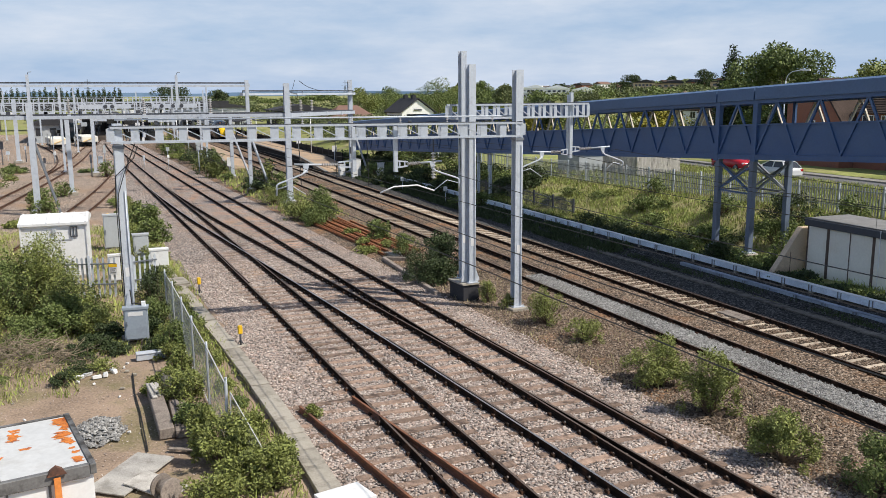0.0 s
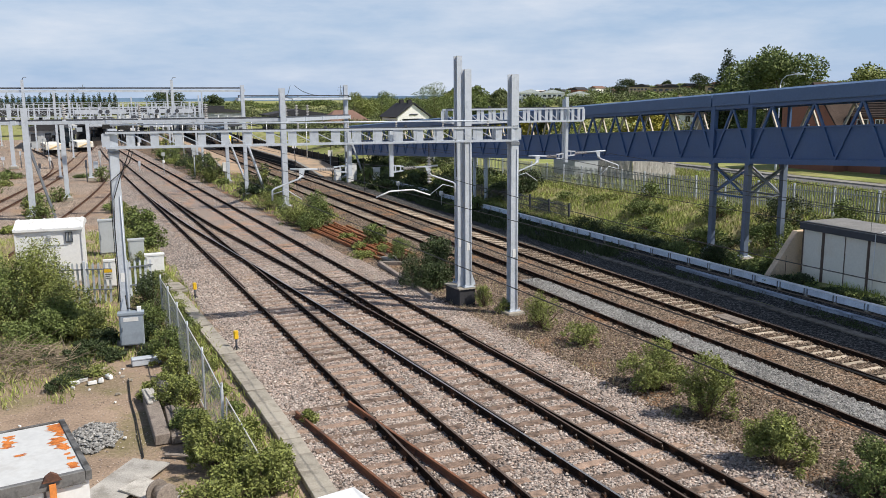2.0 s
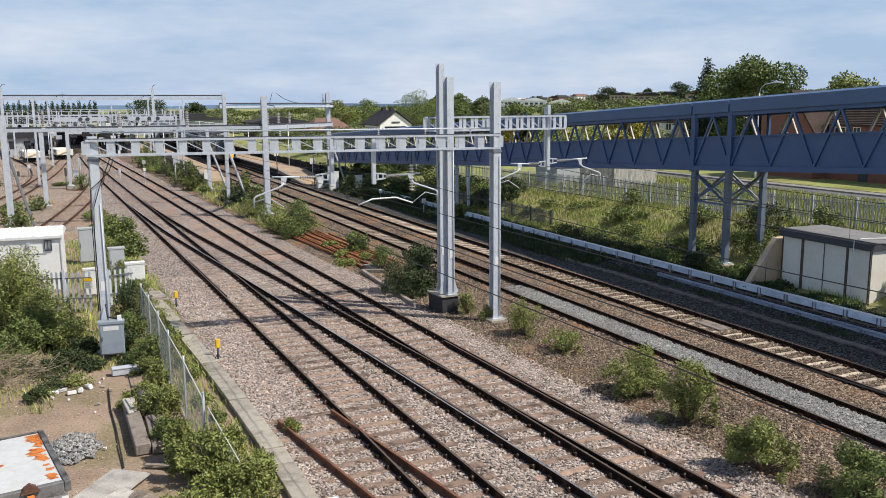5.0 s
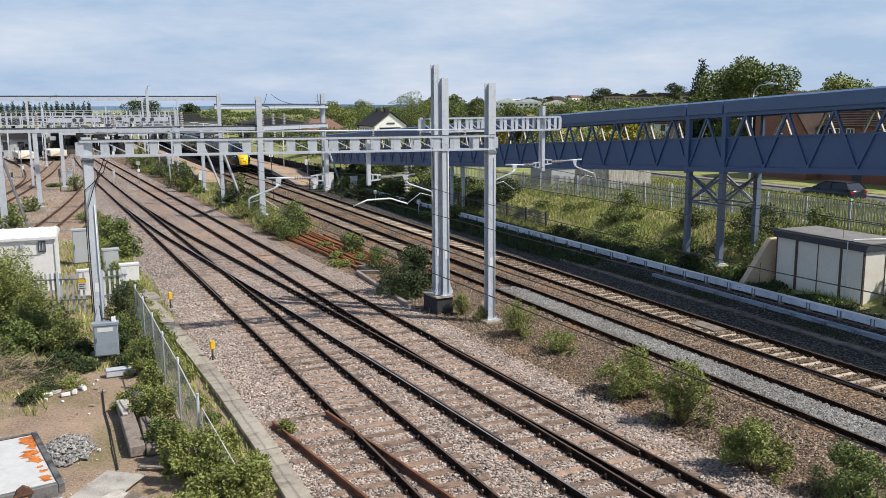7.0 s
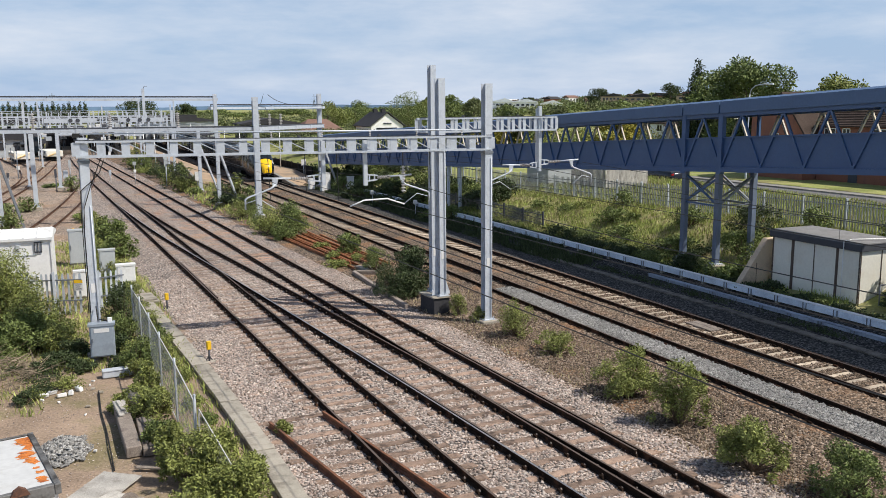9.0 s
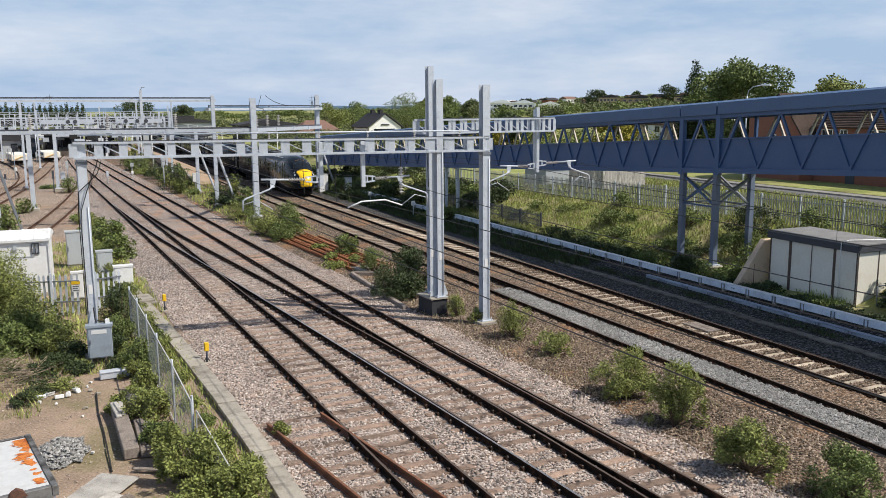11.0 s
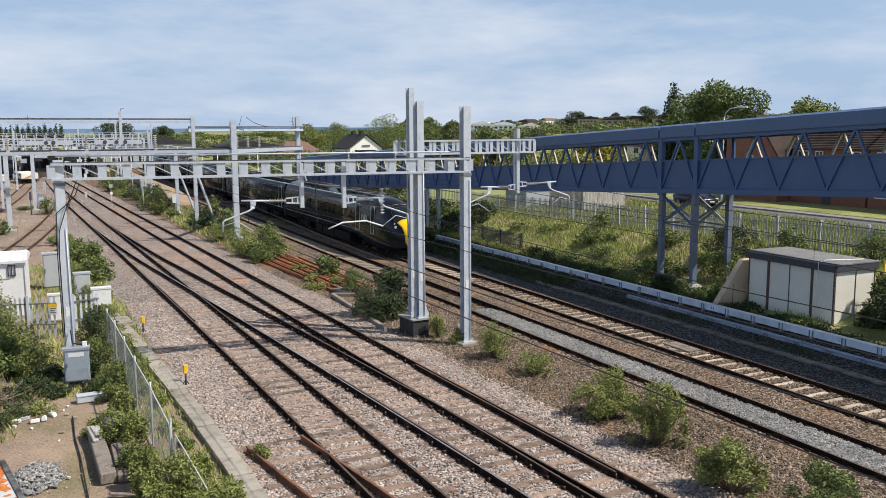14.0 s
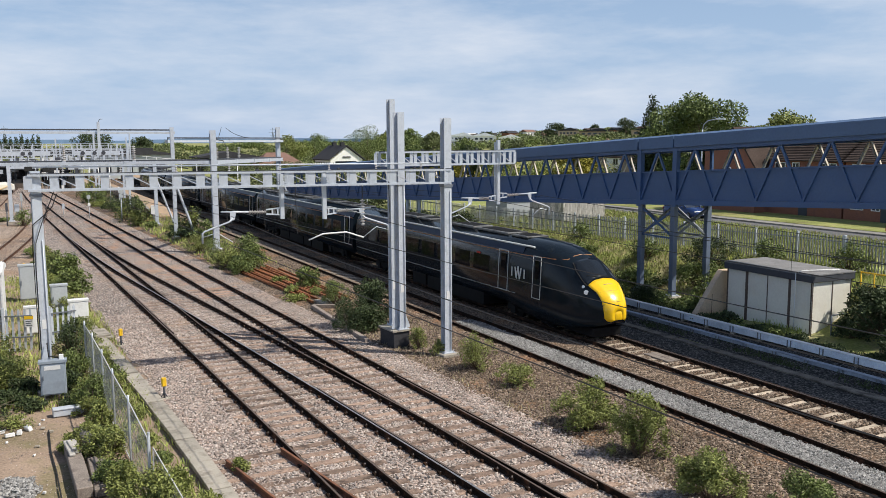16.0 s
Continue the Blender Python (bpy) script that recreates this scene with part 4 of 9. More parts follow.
def box_beam(label, a, b, depth, width, mat="galv", rise=None):
    """A plain box beam with a dark cable rail on its top and joint plates."""
    th = thing("gantry_beam", label, "gantry boom", group="gantry booms")
    a, b = Vector(a), Vector(b)
    bm = empty_mesh()
    bar(bm, a, b, width, depth)
    n = max(2, int((b - a).length / 6))
    for i in range(n + 1):
        c = a.lerp(b, i / n)
        d = (b - a).normalized() * 0.18
        bar(bm, c - d, c + d, width * 1.25, depth * 1.25)
    part("beam", bm, mat, th)
    bm = empty_mesh()
    up = Vector((0, 0, rise or depth * 0.75))
    bar(bm, a + up, b + up, 0.12, 0.12)
    if rise:
        for i in range(n + 1):
            bar(bm, a.lerp(b, i / n), a.lerp(b, i / n) + up, 0.07)
    part("cable_rail", bm, "dark_trim", th, "dark cable rail")
    return th


box_beam("galvanised box beam across the yard lines", (-30, 71.0, 7.02), (14.2, 65.9, 6.95), 0.24, 0.28)
box_beam("galvanised box beam carrying on over the main lines", (14.2, 66.4, 6.92), (26.0, 88.8, 6.6), 0.30, 0.35)
box_beam("high slender boom with a dark rail over the yard", (-34, 77.0, 9.38), (13.0, 77.0, 9.28), 0.20, 0.3, rise=0.24)
box_beam("slender boom with a dark rail over the main lines", (12.9, 79.0, 8.55), (26.0, 88.5, 8.55), 0.2, 0.3, rise=0.3)
mast("portal_mast", "galvanised mast of the high boom", -34, 77.0, 9.8, 0.36, 0.36, 0.3)
for x in (-4.45, 7.0):
    th = thing("boom_post", "short galvanised post clamped to the high boom", "post", group="boom posts")
    bm = empty_mesh()
    box(bm, x - 0.11, x + 0.11, 76.73, 76.84, 7.4, 10.2)
    part("column", bm, "galv", th)
    bm = empty_mesh()
    tube(bm, [(x, 76.78, 10.15), (x + 0.12, 76.78, 10.4), (x + 0.35, 76.78, 10.42)], 0.03, 6)
    part("hook", bm, "galv_dark", th)
# gantries in front of the station
for gy, x0, x1, z, depth, panel in ((104, -3, 12.5, 6.5, 0.7, 1.3), (118, -22, 13.5, 6.6, 1.0, 1.5), (140, -30, 12, 6.2, 1.3, 1.4), (163, -36, 20, 7.0, 1.0, 1.6), (185, -40, 22, 7.3, 1.0, 1.7)):
    boom("station_gantry", "galvanised lattice gantry before the station", (x0, gy, z), (x1, gy, z), depth, 0.7, panel, 0.14)
    k = max(2, int((x1 - x0) / 12))
    for i in (range(k + 1) if gy > 130 else (0, k)):
        x = x0 + (x1 - x0) * i / k
        near = min(abs(x - T1(min(gy, 160))), abs(x - T2(min(gy, 160))))
        mast("gantry_mast", "slim galvanised mast of a far gantry", x + (1.8 if near < 1.6 else 0), gy, z + depth + 1.2 * ((i * 7 + gy) % 3), 0.24, 0.24, 0.2)
# hanging signal heads and switch boxes on the far gantries
rng = random.Random(4)
for i in range(60):
    gy, z = rng.choice(((104, 6.5), (118, 6.6), (140, 6.2)))
    x = rng.uniform(-2 if gy == 104 else -18, 11.5)
    th = thing("gantry_box", "small pale equipment box hung on a gantry", "equipment box", group="gantry boxes")
    bm = empty_mesh()
    w, h = rng.uniform(0.3, 0.7), rng.uniform(0.4, 0.9)
    box(bm, x - w / 2, x + w / 2, gy - 0.55, gy - 0.30, z - h * rng.uniform(0.3, 1), z + 0.05)
    part("case", bevelled(bm, 0.02), rng.choice(("white", "grey_box", "galv", "dark_trim")), th)
    bm = empty_mesh()
    bar(bm, (x, gy - 0.38, z), (x, gy - 0.38, z + 0.5), 0.06)
    part("hanger", bm, "galv_dark", th)


for x0, x1, discs in ((-1.0, 4.2, (1.6, 2.3)), (6.6, 11.2, (7.4, 8.6, 9.5))):
    th = thing("gantry_sign", "pale board with round dark openings on a gantry", "sign", group="gantry signs")
    bm = empty_mesh()
    box(bm, x0, x1, 99.9, 100.0, 7.12, 7.60)
    plate = part("panel", bm, "galv", th)
    for x in discs:
        bm = empty_mesh()
        disc(bm, (x, 99.88, 7.36), (0, 1, 0), 0.21, 0.06, 14)
        part("round_opening", bm, "dark_trim", plate)
    for x in (x0 + 0.3, x1 - 0.3):
        bm = empty_mesh()
        bar(bm, (x, 100.1, 6.5), (x, 100.1, 8.3), 0.14)
        part("hanger", bm, "galv", th)


# ---- wires ----
def wire(name, label, pts, r=0.012, sag=0.0, n=10):
    bm = empty_mesh()
    for a, b in zip(pts, pts[1:]):
        a, b = Vector(a), Vector(b)
        run = [a.lerp(b, i / n) - Vector((0, 0, sag * 4 * (i / n) * (1 - i / n))) for i in range(n + 1)]
        tube(bm, run, r, 4)
    return tagged(part(name, bm, "wire"), label, "wire", "overhead wires")


for f, side in ((T1, -0.15), (T2, 0.1), (M1, 0.1), (M2, -0.1)):
    start = 33 if f in (M1, M2) else 30.2
    ys_w = [start, 73 if f in (T1, T2) else 88, 118, 160]
    wire("contact_wire", "thin contact wire above the rails", [(f(y) + side, y, 4.9) for y in ys_w], 0.010)
    wire("catenary_wire", "thin sagging wire over the contact wire", [(f(y) + side, y, 5.9) for y in ys_w], 0.010, 0.5)
    wire("contact_wire", "thin contact wire above the rails", [(f(start) + side, start, 4.9), (f(12) - side, 3.0, 4.95)], 0.011)
    wire("catenary_wire", "thin sagging wire over the contact wire", [(f(start) + side, start, 5.95), (f(12) - side, 3.0, 5.6)], 0.010, 0.25)
    y = start - 4.0
    while y > 6:
        if f in (M1, M2):
            wire("dropper", "short dropper between the two wires", [(f(start) + side, y, 4.9), (f(start) + side, y, 5.7)], 0.006, 0, 1)
        y -= 6.5
for x, y, z0 in ((8.2, 30.4, 5.4), (9.35, 30.2, 5.1), (6.9, 30.6, 5.2), (12.9, 29.8, 5.5)):
    wire("jumper_cable", "thin cable hanging from the boom", [(x, y, 6.95), (x + 0.05, y, z0)], 0.014, 0, 2)
# insulator stacks and looping jumpers on the farther booms
for x, y, z in ((17.6, 76.6, 6.9), (19.0, 78.2, 6.9), (16.2, 74.6, 6.9), (3.7, 67.1, 7.13), (8.4, 66.55, 7.13), (-1.4, 67.7, 7.15)):
    th = thing("stack_insulator", "ribbed insulator stack standing on a boom", "insulator", group="stack insulators")
    bm = empty_mesh()
    insulator(bm, (x, y, z), (x, y, z + 1.1), 0.16, 8)
    part("ribbed_insulator", bm, "insulator", th)
    bm = empty_mesh()
    bar(bm, (x, y, z - 0.1), (x, y, z + 0.02), 0.25)
    part("base", bm, "galv", th)
wire("jumper_cable", "looping dark cable above a boom", [(14.05, 65.9, 8.9), (16.2, 72.0, 8.6), (17.6, 76.6, 8.0)], 0.03, 0.1, 8)
wire("jumper_cable", "looping dark cable above a boom", [(17.38, 76.0, 9.7), (18.2, 76.4, 9.2), (19.5, 77.5, 8.87), (21.8, 80.0, 8.85)], 0.025, 0.03, 6)
wire("jumper_cable", "looping dark cable above a boom", [(14.2, 66.0, 7.9), (16.3, 75.0, 8.75), (16.75, 76.0, 8.95), (17.0, 76.0, 9.75)], 0.02, 0.03, 6)

# ---- enclosed sloping footbridge beside the line ----
BX = 29.0


def deck(y):
    """Height of the underside at y."""
    return 5.69 - 0.0505 * (y - 24.5)


def bridge_part(name, label, y0, y1, bays):
    th = thing(name, label, "footbridge", group="footbridge spans")
    w = 2.3

    def at(x, y, up):
        return (x, y, deck(y) + up)

    for side in (0.0, w):
        x = BX + side
        o = -1 if side == 0 else 1
        bm = empty_mesh()
        bar(bm, at(x, y0, 0.10), at(x, y1, 0.10), 0.22, 0.24)
        part("bottom_chord", bm, "bridge", th)
        bm = empty_mesh()
        bar(bm, at(x, y0, 2.70), at(x, y1, 2.70), 0.20, 0.20)
        part("top_chord", bm, "bridge", th)
        bm = empty_mesh()
        vs = [bm.verts.new(v) for v in (at(x - o * 0.03, y0, 0.2), at(x - o * 0.03, y1, 0.2), at(x - o * 0.03, y1, 1.60), at(x - o * 0.03, y0, 1.60),
                                        at(x - o * 0.07, y0, 0.2), at(x - o * 0.07, y1, 0.2), at(x - o * 0.07, y1, 1.60), at(x - o * 0.07, y0, 1.60))]
        for q in ((0, 1, 2, 3), (7, 6, 5, 4), (0, 4, 5, 1), (1, 5, 6, 2), (2, 6, 7, 3), (3, 7, 4, 0)):
            bm.faces.new([vs[i] for i in q])
        part("side_panel", bm, "bridge", th, "solid blue-grey parapet panel")
        bm = empty_mesh()
        bar(bm, at(x, y0, 1.62), at(x, y1, 1.62), 0.13, 0.07)
        part("parapet_rail", bm, "bridge", th)
        n = bays
        ln = (y1 - y0) / n
        me = None
        for i in range(n):
            a = y0 + ln * i
            for s, (ya, yb) in enumerate(((a, a + ln / 2), (a + ln, a + ln / 2))):
                bm = empty_mesh()
                bar(bm, at(x, ya, 0.2), at(x, yb, 2.65), 0.10 if s else 0.094, 0.10)
                # far-side braces take the lit copy of the bridge paint
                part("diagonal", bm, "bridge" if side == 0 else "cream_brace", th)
    bm = empty_mesh()
    vs = []
    for y in (y0, y1):
        for x, up in ((BX - 0.22, 2.78), (BX - 0.22, 3.32), (BX + 0.15, 3.42), (BX + w - 0.15, 3.42), (BX + w + 0.22, 3.32), (BX + w + 0.22, 2.78)):
            vs.append(bm.verts.new(at(x, y, up)))
    for i in range(6):
        bm.faces.new((vs[i], vs[(i + 1) % 6], vs[6 + (i + 1) % 6], vs[6 + i]))
    bm.faces.new(vs[:6][::-1])
    bm.faces.new(vs[6:])
    part("roof", bm, "bridge_roof", th, "shallow grey roof with deep fascia")
    bm = empty_mesh()
    vs = [bm.verts.new(v) for y in (y0, y1) for v in (at(BX + 0.1, y, 0.05), at(BX + w - 0.1, y, 0.05), at(BX + w - 0.1, y, 0.17), at(BX + 0.1, y, 0.17))]
    for i in range(4):
        bm.faces.new((vs[i], vs[(i + 1) % 4], vs[4 + (i + 1) % 4], vs[4 + i]))
    part("deck", bm, "bridge", th)
    return th


bridge_part("footbridge_span", "blue-grey enclosed footbridge span with V bracing", 4.5, 31.75, 11)
bridge_part("footbridge_span", "short blue-grey footbridge span over its trestle", 31.85, 34.35, 1)
bridge_part("footbridge_span", "long sloping blue-grey footbridge span with V bracing", 34.45, 64.0, 12)
bridge_part("footbridge_span", "far sloping blue-grey footbridge span", 64.1, 100.0, 14)
# posts where the spans meet
for y in (31.8, 34.4, 64.05):
    for x, k in ((BX, 0.12), (BX + 2.3, 0.06)):
        bm = empty_mesh()
        box(bm, x - k, x + k, y - k - 0.02, y + k + 0.02, deck(y) - 0.1, deck(y) + 3.0)
        tagged(part("span_post", bm, "bridge"), "blue-grey post where two footbridge spans meet", "post", "footbridge posts")


def trestle(y0, y1, label):
    th = thing("footbridge_trestle", label, "trestle", group="footbridge trestles")
    feet = {}
    for x in (BX + 0.05, BX + 2.25):
        for y in (y0, y1):
            g = ground_z(x, y)
            f = g + (0.55 if x < BX + 1 else 0.15)
            bm = empty_mesh()
            box(bm, x - 0.13, x + 0.13, y - 0.13, y + 0.13, f, deck(y) - 0.02)
            part("leg", bm, "leg_paint", th)
            bm = empty_mesh()
            box(bm, x - 0.35, x + 0.35, y - 0.35, y + 0.35, g - 0.5, f - 0.05)
            part("footing", bevelled(bm, 0.04), "concrete", th, "pale concrete footing")
            bm = empty_mesh()
            box(bm, x - 0.25, x + 0.25, y - 0.25, y + 0.25, f - 0.05, f + 0.0)
            part("base_plate", bm, "galv", th)
            feet[(x, y)] = f
    top, low = deck(y1) - 0.15, deck(y1) - 1.55
    xa, xb = BX + 0.05, BX + 2.25
    for p, q in (((xa, y0), (xa, y1)), ((xb, y0), (xb, y1)), ((xa, y0), (xb, y0)), ((xa, y1), (xb, y1))):
        for za, zb in ((low, top), (top, low), (low, low)):
            bm = empty_mesh()
            k = 0.09 if za < zb else 0.083 if za > zb else 0.076
            bar(bm, (*p, za), (*q, zb), k, k)
            part("brace", bm, "bridge" if p[0] == xa and q[0] == xa else "galv_dark", th)
    return th


trestle(31.9, 34.3, "blue-grey braced steel trestle under the footbridge")
for y in (61.1, 63.3, 65.7):
    x = BX + (2.2 if y > 65 else 0.1)
    th = thing("footbridge_post", "slim pale steel post under the footbridge", "post", pose(x, y, 0), "footbridge posts")
    bm = empty_mesh()
    box(bm, -0.10, 0.10, -0.10, 0.10, ground_z(x, y), deck(y) - 0.02)
    part("column", bm, "galv", th)
    bm = empty_mesh()
    box(bm, -0.22, 0.22, -0.22, 0.22, ground_z(x, y) - 0.3, ground_z(x, y) + 0.12)
    part("footing", bevelled(bm, 0.03), "concrete", th, "pale concrete footing")

# ---- raised cable trough beside the main line ----
def trough_run(x, z0, z1, y0, y1, label, n_gap=0.012, step=1.5, mat="trough"):
    th = thing("cable_trough", label, "cable trough", group="cable troughs")
    bm = empty_mesh()
    box(bm, -0.09, 0.09, 0, step - n_gap, z0, z1 - 0.04)
    body = mesh_of("trough_body", bevelled(bm, 0.012), mat)
    bm = empty_mesh()
    box(bm, -0.11, 0.11, 0.004, step - n_gap - 0.004, z1 - 0.04, z1)
    lid = mesh_of("trough_lid", bevelled(bm, 0.01), "trough_lid" if mat == "trough" else mat)
    bm = empty_mesh()
    box(bm, -0.115, -0.092, -0.02, 0.02, z0 - 0.02, z1 - 0.045)
    clip = mesh_of("trough_bracket", bm, "galv_dark")
    bm = empty_mesh()
    box(bm, -0.10, 0.10, -0.07, 0.07, -0.1, z0)
    leg = mesh_of("trough_leg", bm, "concrete")
    y = y0
    while y < y1:
        yaw = 0.4 * math.sin(y * 1.7)
        shared("trough_body", body, th, pose(x, y, 0, 0, 0, yaw))
        shared("trough_lid", lid, th, pose(x, y, 0, 0, 0, yaw))
        for dy in (-0.08, 0.08):
            shared("trough_bracket", clip, th, pose(x, y + dy, 0))
        if z0 > 0.15:
            shared("trough_leg", leg, th, pose(x, y, 0))
        y += step
    return th


trough_run(27.15, 0.34, 0.64, 8, 47.0, "pale blue-grey raised cable trough on short legs")
trough_run(27.15, 0.34, 0.64, 47.0, 84, "pale blue-grey raised cable trough on short legs")
trough_run(26.35, -0.05, 0.28, 8, 33, "lower cable trough on the soil, its blue darkened for shade", mat="trough_dark")
th = thing("cess_path", "old concrete trough lids laid flat in the cess", "path")
bm = empty_mesh()
box(bm, -0.2, 0.2, 0, 0.98, 0, 0.06)
me = mesh_of("lid_slab", bevelled(bm, 0.008), "old_lid")
for i in range(34):
    shared("lid_slab", me, th, pose(24.9 + 0.02 * (i % 3), 9 + i, 0.03, 0, 0, 0.5 * ((i % 5) - 2)))

# ---- concrete walkway slabs beside the yard line ----
th = thing("slab_path", "row of weathered concrete trough slabs beside the ballast", "path")
PATH = line([(12, 4.08), (17, 4.12), (21, 4.10), (24, 4.02), (28, 3.85), (33, 3.5), (38, 3.1), (44, 2.8)])
bm = empty_mesh()
box(bm, -0.27, 0.27, 0, 0.98, 0, 0.14)
me = mesh_of("slab", bevelled(bm, 0.012), "concrete")
for i in range(32):
    y = 11 + i
    shared("slab", me, th, pose(PATH(y), y, 0.0 + 0.008 * ((i * 7) % 4), 0.2 * ((i % 3) - 1), 0, -math.degrees(math.atan(PATH(y + 1) - PATH(y)))))

# ---- wire mesh fence by the yard ----
th = thing("mesh_fence", "grey wire mesh fence with steel posts beside bushes", "fence")
FENCE = [(2.22, 33.9), (2.30, 31.6), (2.36, 28.9), (2.40, 26.2), (2.47, 23.15), (2.50, 19.9)]
for (xa, ya), (xb, yb) in zip(FENCE, FENCE[1:]):
    bm = empty_mesh()
    tube(bm, [(xa, ya, -0.1), (xa, ya, 1.70), (xa, ya, 1.86)], 0.032, 7)
    part("post", bm, "galv", th)
    a, b = Vector((xa, ya - 0.06, 0.05)), Vector((xb, yb + 0.06, 0.05))
    bm = empty_mesh()
    up = Vector((0, 0, 1.66))
    for p, q in ((a, a + up), (b, b + up), (a, b), (a + up, b + up)):
        bar(bm, p, q, 0.028)
    part("panel_frame", bm, "dull_galv", th)
    bm = empty_mesh()
    for i in range(1, 30):
        p = a.lerp(b, i / 30)
        bar(bm, p, p + up, 0.004)
    for i in range(1, 9):
        bar(bm, a + up * i / 9, b + up * i / 9, 0.004)
    tagged(part("wire_mesh", bm, "galv_dark", th), kind="stuff")
# end post and the last panel, sagging into the bushes
bm = empty_mesh()
tube(bm, [(2.50, 19.9, -0.1), (2.52, 19.88, 1.70), (2.52, 19.88, 1.86)], 0.036, 7)
part("post", bm, "galv", th)
ca, cb, cc, cd = Vector((2.54, 19.8, 0.04)), Vector((2.60, 19.8, 1.5)), Vector((3.05, 18.1, 0.62)), Vector((2.85, 18.0, 0.02))
bm = empty_mesh()
for p, q in ((ca, cb), (cb, cc), (cc, cd), (cd, ca)):
    bar(bm, p, q, 0.024)
part("panel_frame", bm, "dull_galv", th, "sagging end panel frame")
bm = empty_mesh()
for i in range(1, 24):
    bar(bm, ca.lerp(cd, i / 24), cb.lerp(cc, i / 24), 0.004)
for i in range(1, 9):
    bar(bm, ca.lerp(cb, i / 9), cd.lerp(cc, i / 9), 0.004)
tagged(part("wire_mesh", bm, "galv_dark", th), kind="stuff")


# ---- palisade fences ----
def pale_mesh(h, mat, width=0.033):
    bm = empty_mesh()
    prism(bm, [(-width, 0), (width, 0), (width, h - 0.08), (0.0, h), (-width, h - 0.08)], -0.006, 0.006)
    return mesh_of("pale", bm, mat)


def palisade(label, points, h, mat, gap=0.16, posts=2.75, zfun=None, rails=(0.35, 0.85), most=300, width=0.033):
    th = thing("palisade_fence", label, "fence", group="palisade fences")
    me = pale_mesh(h, mat, width)
    count, rest = 0, empty_mesh()
    zfun = zfun or (lambda x, y: 0.0)
    for (xa, ya), (xb, yb) in zip(points, points[1:]):
        a, b = Vector((xa, ya, 0)), Vector((xb, yb, 0))
        ln = (b - a).length
        yaw = math.degrees(math.atan2(yb - ya, xb - xa))
        n = int(ln / gap)
        for i in range(n):
            p = a.lerp(b, (i + 0.5) / n)
            z = zfun(p.x, p.y) + 0.03
            lean = 1.2 * math.sin(i * 12.9)
            if count < most:
                shared("pale", me, th, pose(p.x, p.y, z, 0, lean, yaw))
            else:
                prism(rest, [(-0.033, 0), (0.033, 0), (0.033, h - 0.08), (0.0, h), (-0.033, h - 0.08)], -0.006, 0.006, pose(p.x, p.y, z, 0, lean, yaw))
            count += 1
        k = max(1, round(ln / posts))
        off = Vector((yb - ya, xa - xb, 0)).normalized() * 0.05
        for i in range(k):
            p, q = a.lerp(b, i / k) + off, a.lerp(b, (i + 1) / k) + off
            zp, zq = zfun(p.x, p.y), zfun(q.x, q.y)
            bm = empty_mesh()
            box(bm, p.x - 0.05, p.x + 0.05, p.y - 0.05, p.y + 0.05, zp - 0.3, zp + h * 1.05)
            part("post", bm, "galv" if mat == "dull_galv" else mat, th)
            for f in rails:
                bm = empty_mesh()
                bar(bm, p + Vector((0, 0, zp + h * f)), q + Vector((0, 0, zq + h * f)), 0.05, 0.05)
                part("rail", bm, "galv_dark", th)
    if count > most:
        tagged(part("pale_rest", rest, mat, th), kind="stuff")
    else:
        rest.free()
    return th


palisade("tall galvanised palisade fence along the bank top", [(35.8, 27.5), (35.8, 71.5)], 1.62, "dull_galv", 0.17, zfun=lambda x, y: fence_z(y) - 0.05, most=260)
palisade("galvanised palisade fence along the bank top", [(35.8, 71.6), (35.0, 110)], 1.62, "dull_galv", 0.30, zfun=lambda x, y: fence_z(y) - 0.05, most=0)
palisade("galvanised palisade fence along the bank top", [(35.8, 27.4), (35.8, 6)], 1.62, "dull_galv", 0.17, zfun=lambda x, y: fence_z(y) - 0.05, most=0)
palisade("dark palisade fence low on the grassy bank", [(29.6, 49.2), (29.9, 72.0)], 1.25, "dark_trim", 0.15, zfun=lambda x, y: ground_z(x, y) - 0.15, most=160)
palisade("galvanised palisade fence before the white cabin", [(-2.6, 38.9), (-0.5, 38.3), (0.56, 38.0)], 1.75, "galv", 0.185, width=0.045)
palisade("galvanised palisade fence between cabinets and path", [(1.2, 38.7), (2.25, 39.0)], 1.6, "galv", 0.185, width=0.045)


th = thing("fence_notice", "white warning notice with a yellow heading on the palisade", "sign", pose(0.42, 37.98, 1.02, 0, 0, -14), "notices")
bm = empty_mesh()
box(bm, -0.17, 0.17, -0.012, 0.0, 0.0, 0.32)
plate = part("board", bm, "plastic", th)
bm = empty_mesh()
box(bm, -0.17, 0.17, -0.02, -0.014, 0.322, 0.46)
part("heading", bm, "yellow", th, "yellow heading band")
for i in range(3):
    bm = empty_mesh()
    box(bm, -0.12, 0.12 - 0.05 * (i % 2), -0.018, -0.0125, 0.06 + 0.085 * i, 0.09 + 0.085 * i)
    part("text_bar", bm, "dark_trim", plate, "unreadable dark lettering as a bar")
th = thing("slab_pile", "low pile of pale concrete slabs at the path end", "slabs", pose(3.2, 39.2, 0, 0, 0, 6))
for i, (dx, dy) in enumerate(((0, 0), (0.03, -0.05), (-0.04, 0.04))):
    bm = empty_mesh()
    box(bm, -0.35 + dx, 0.35 + dx, -0.7 + dy, 0.7 + dy, 0.092 * i, 0.092 * i + 0.085)
    part("slab", bevelled(bm, 0.012), "concrete", th)
th = thing("track_cover", "grey flat cover boards between the main line rails", "cover", pose(22.0, 24.9, 0.0))
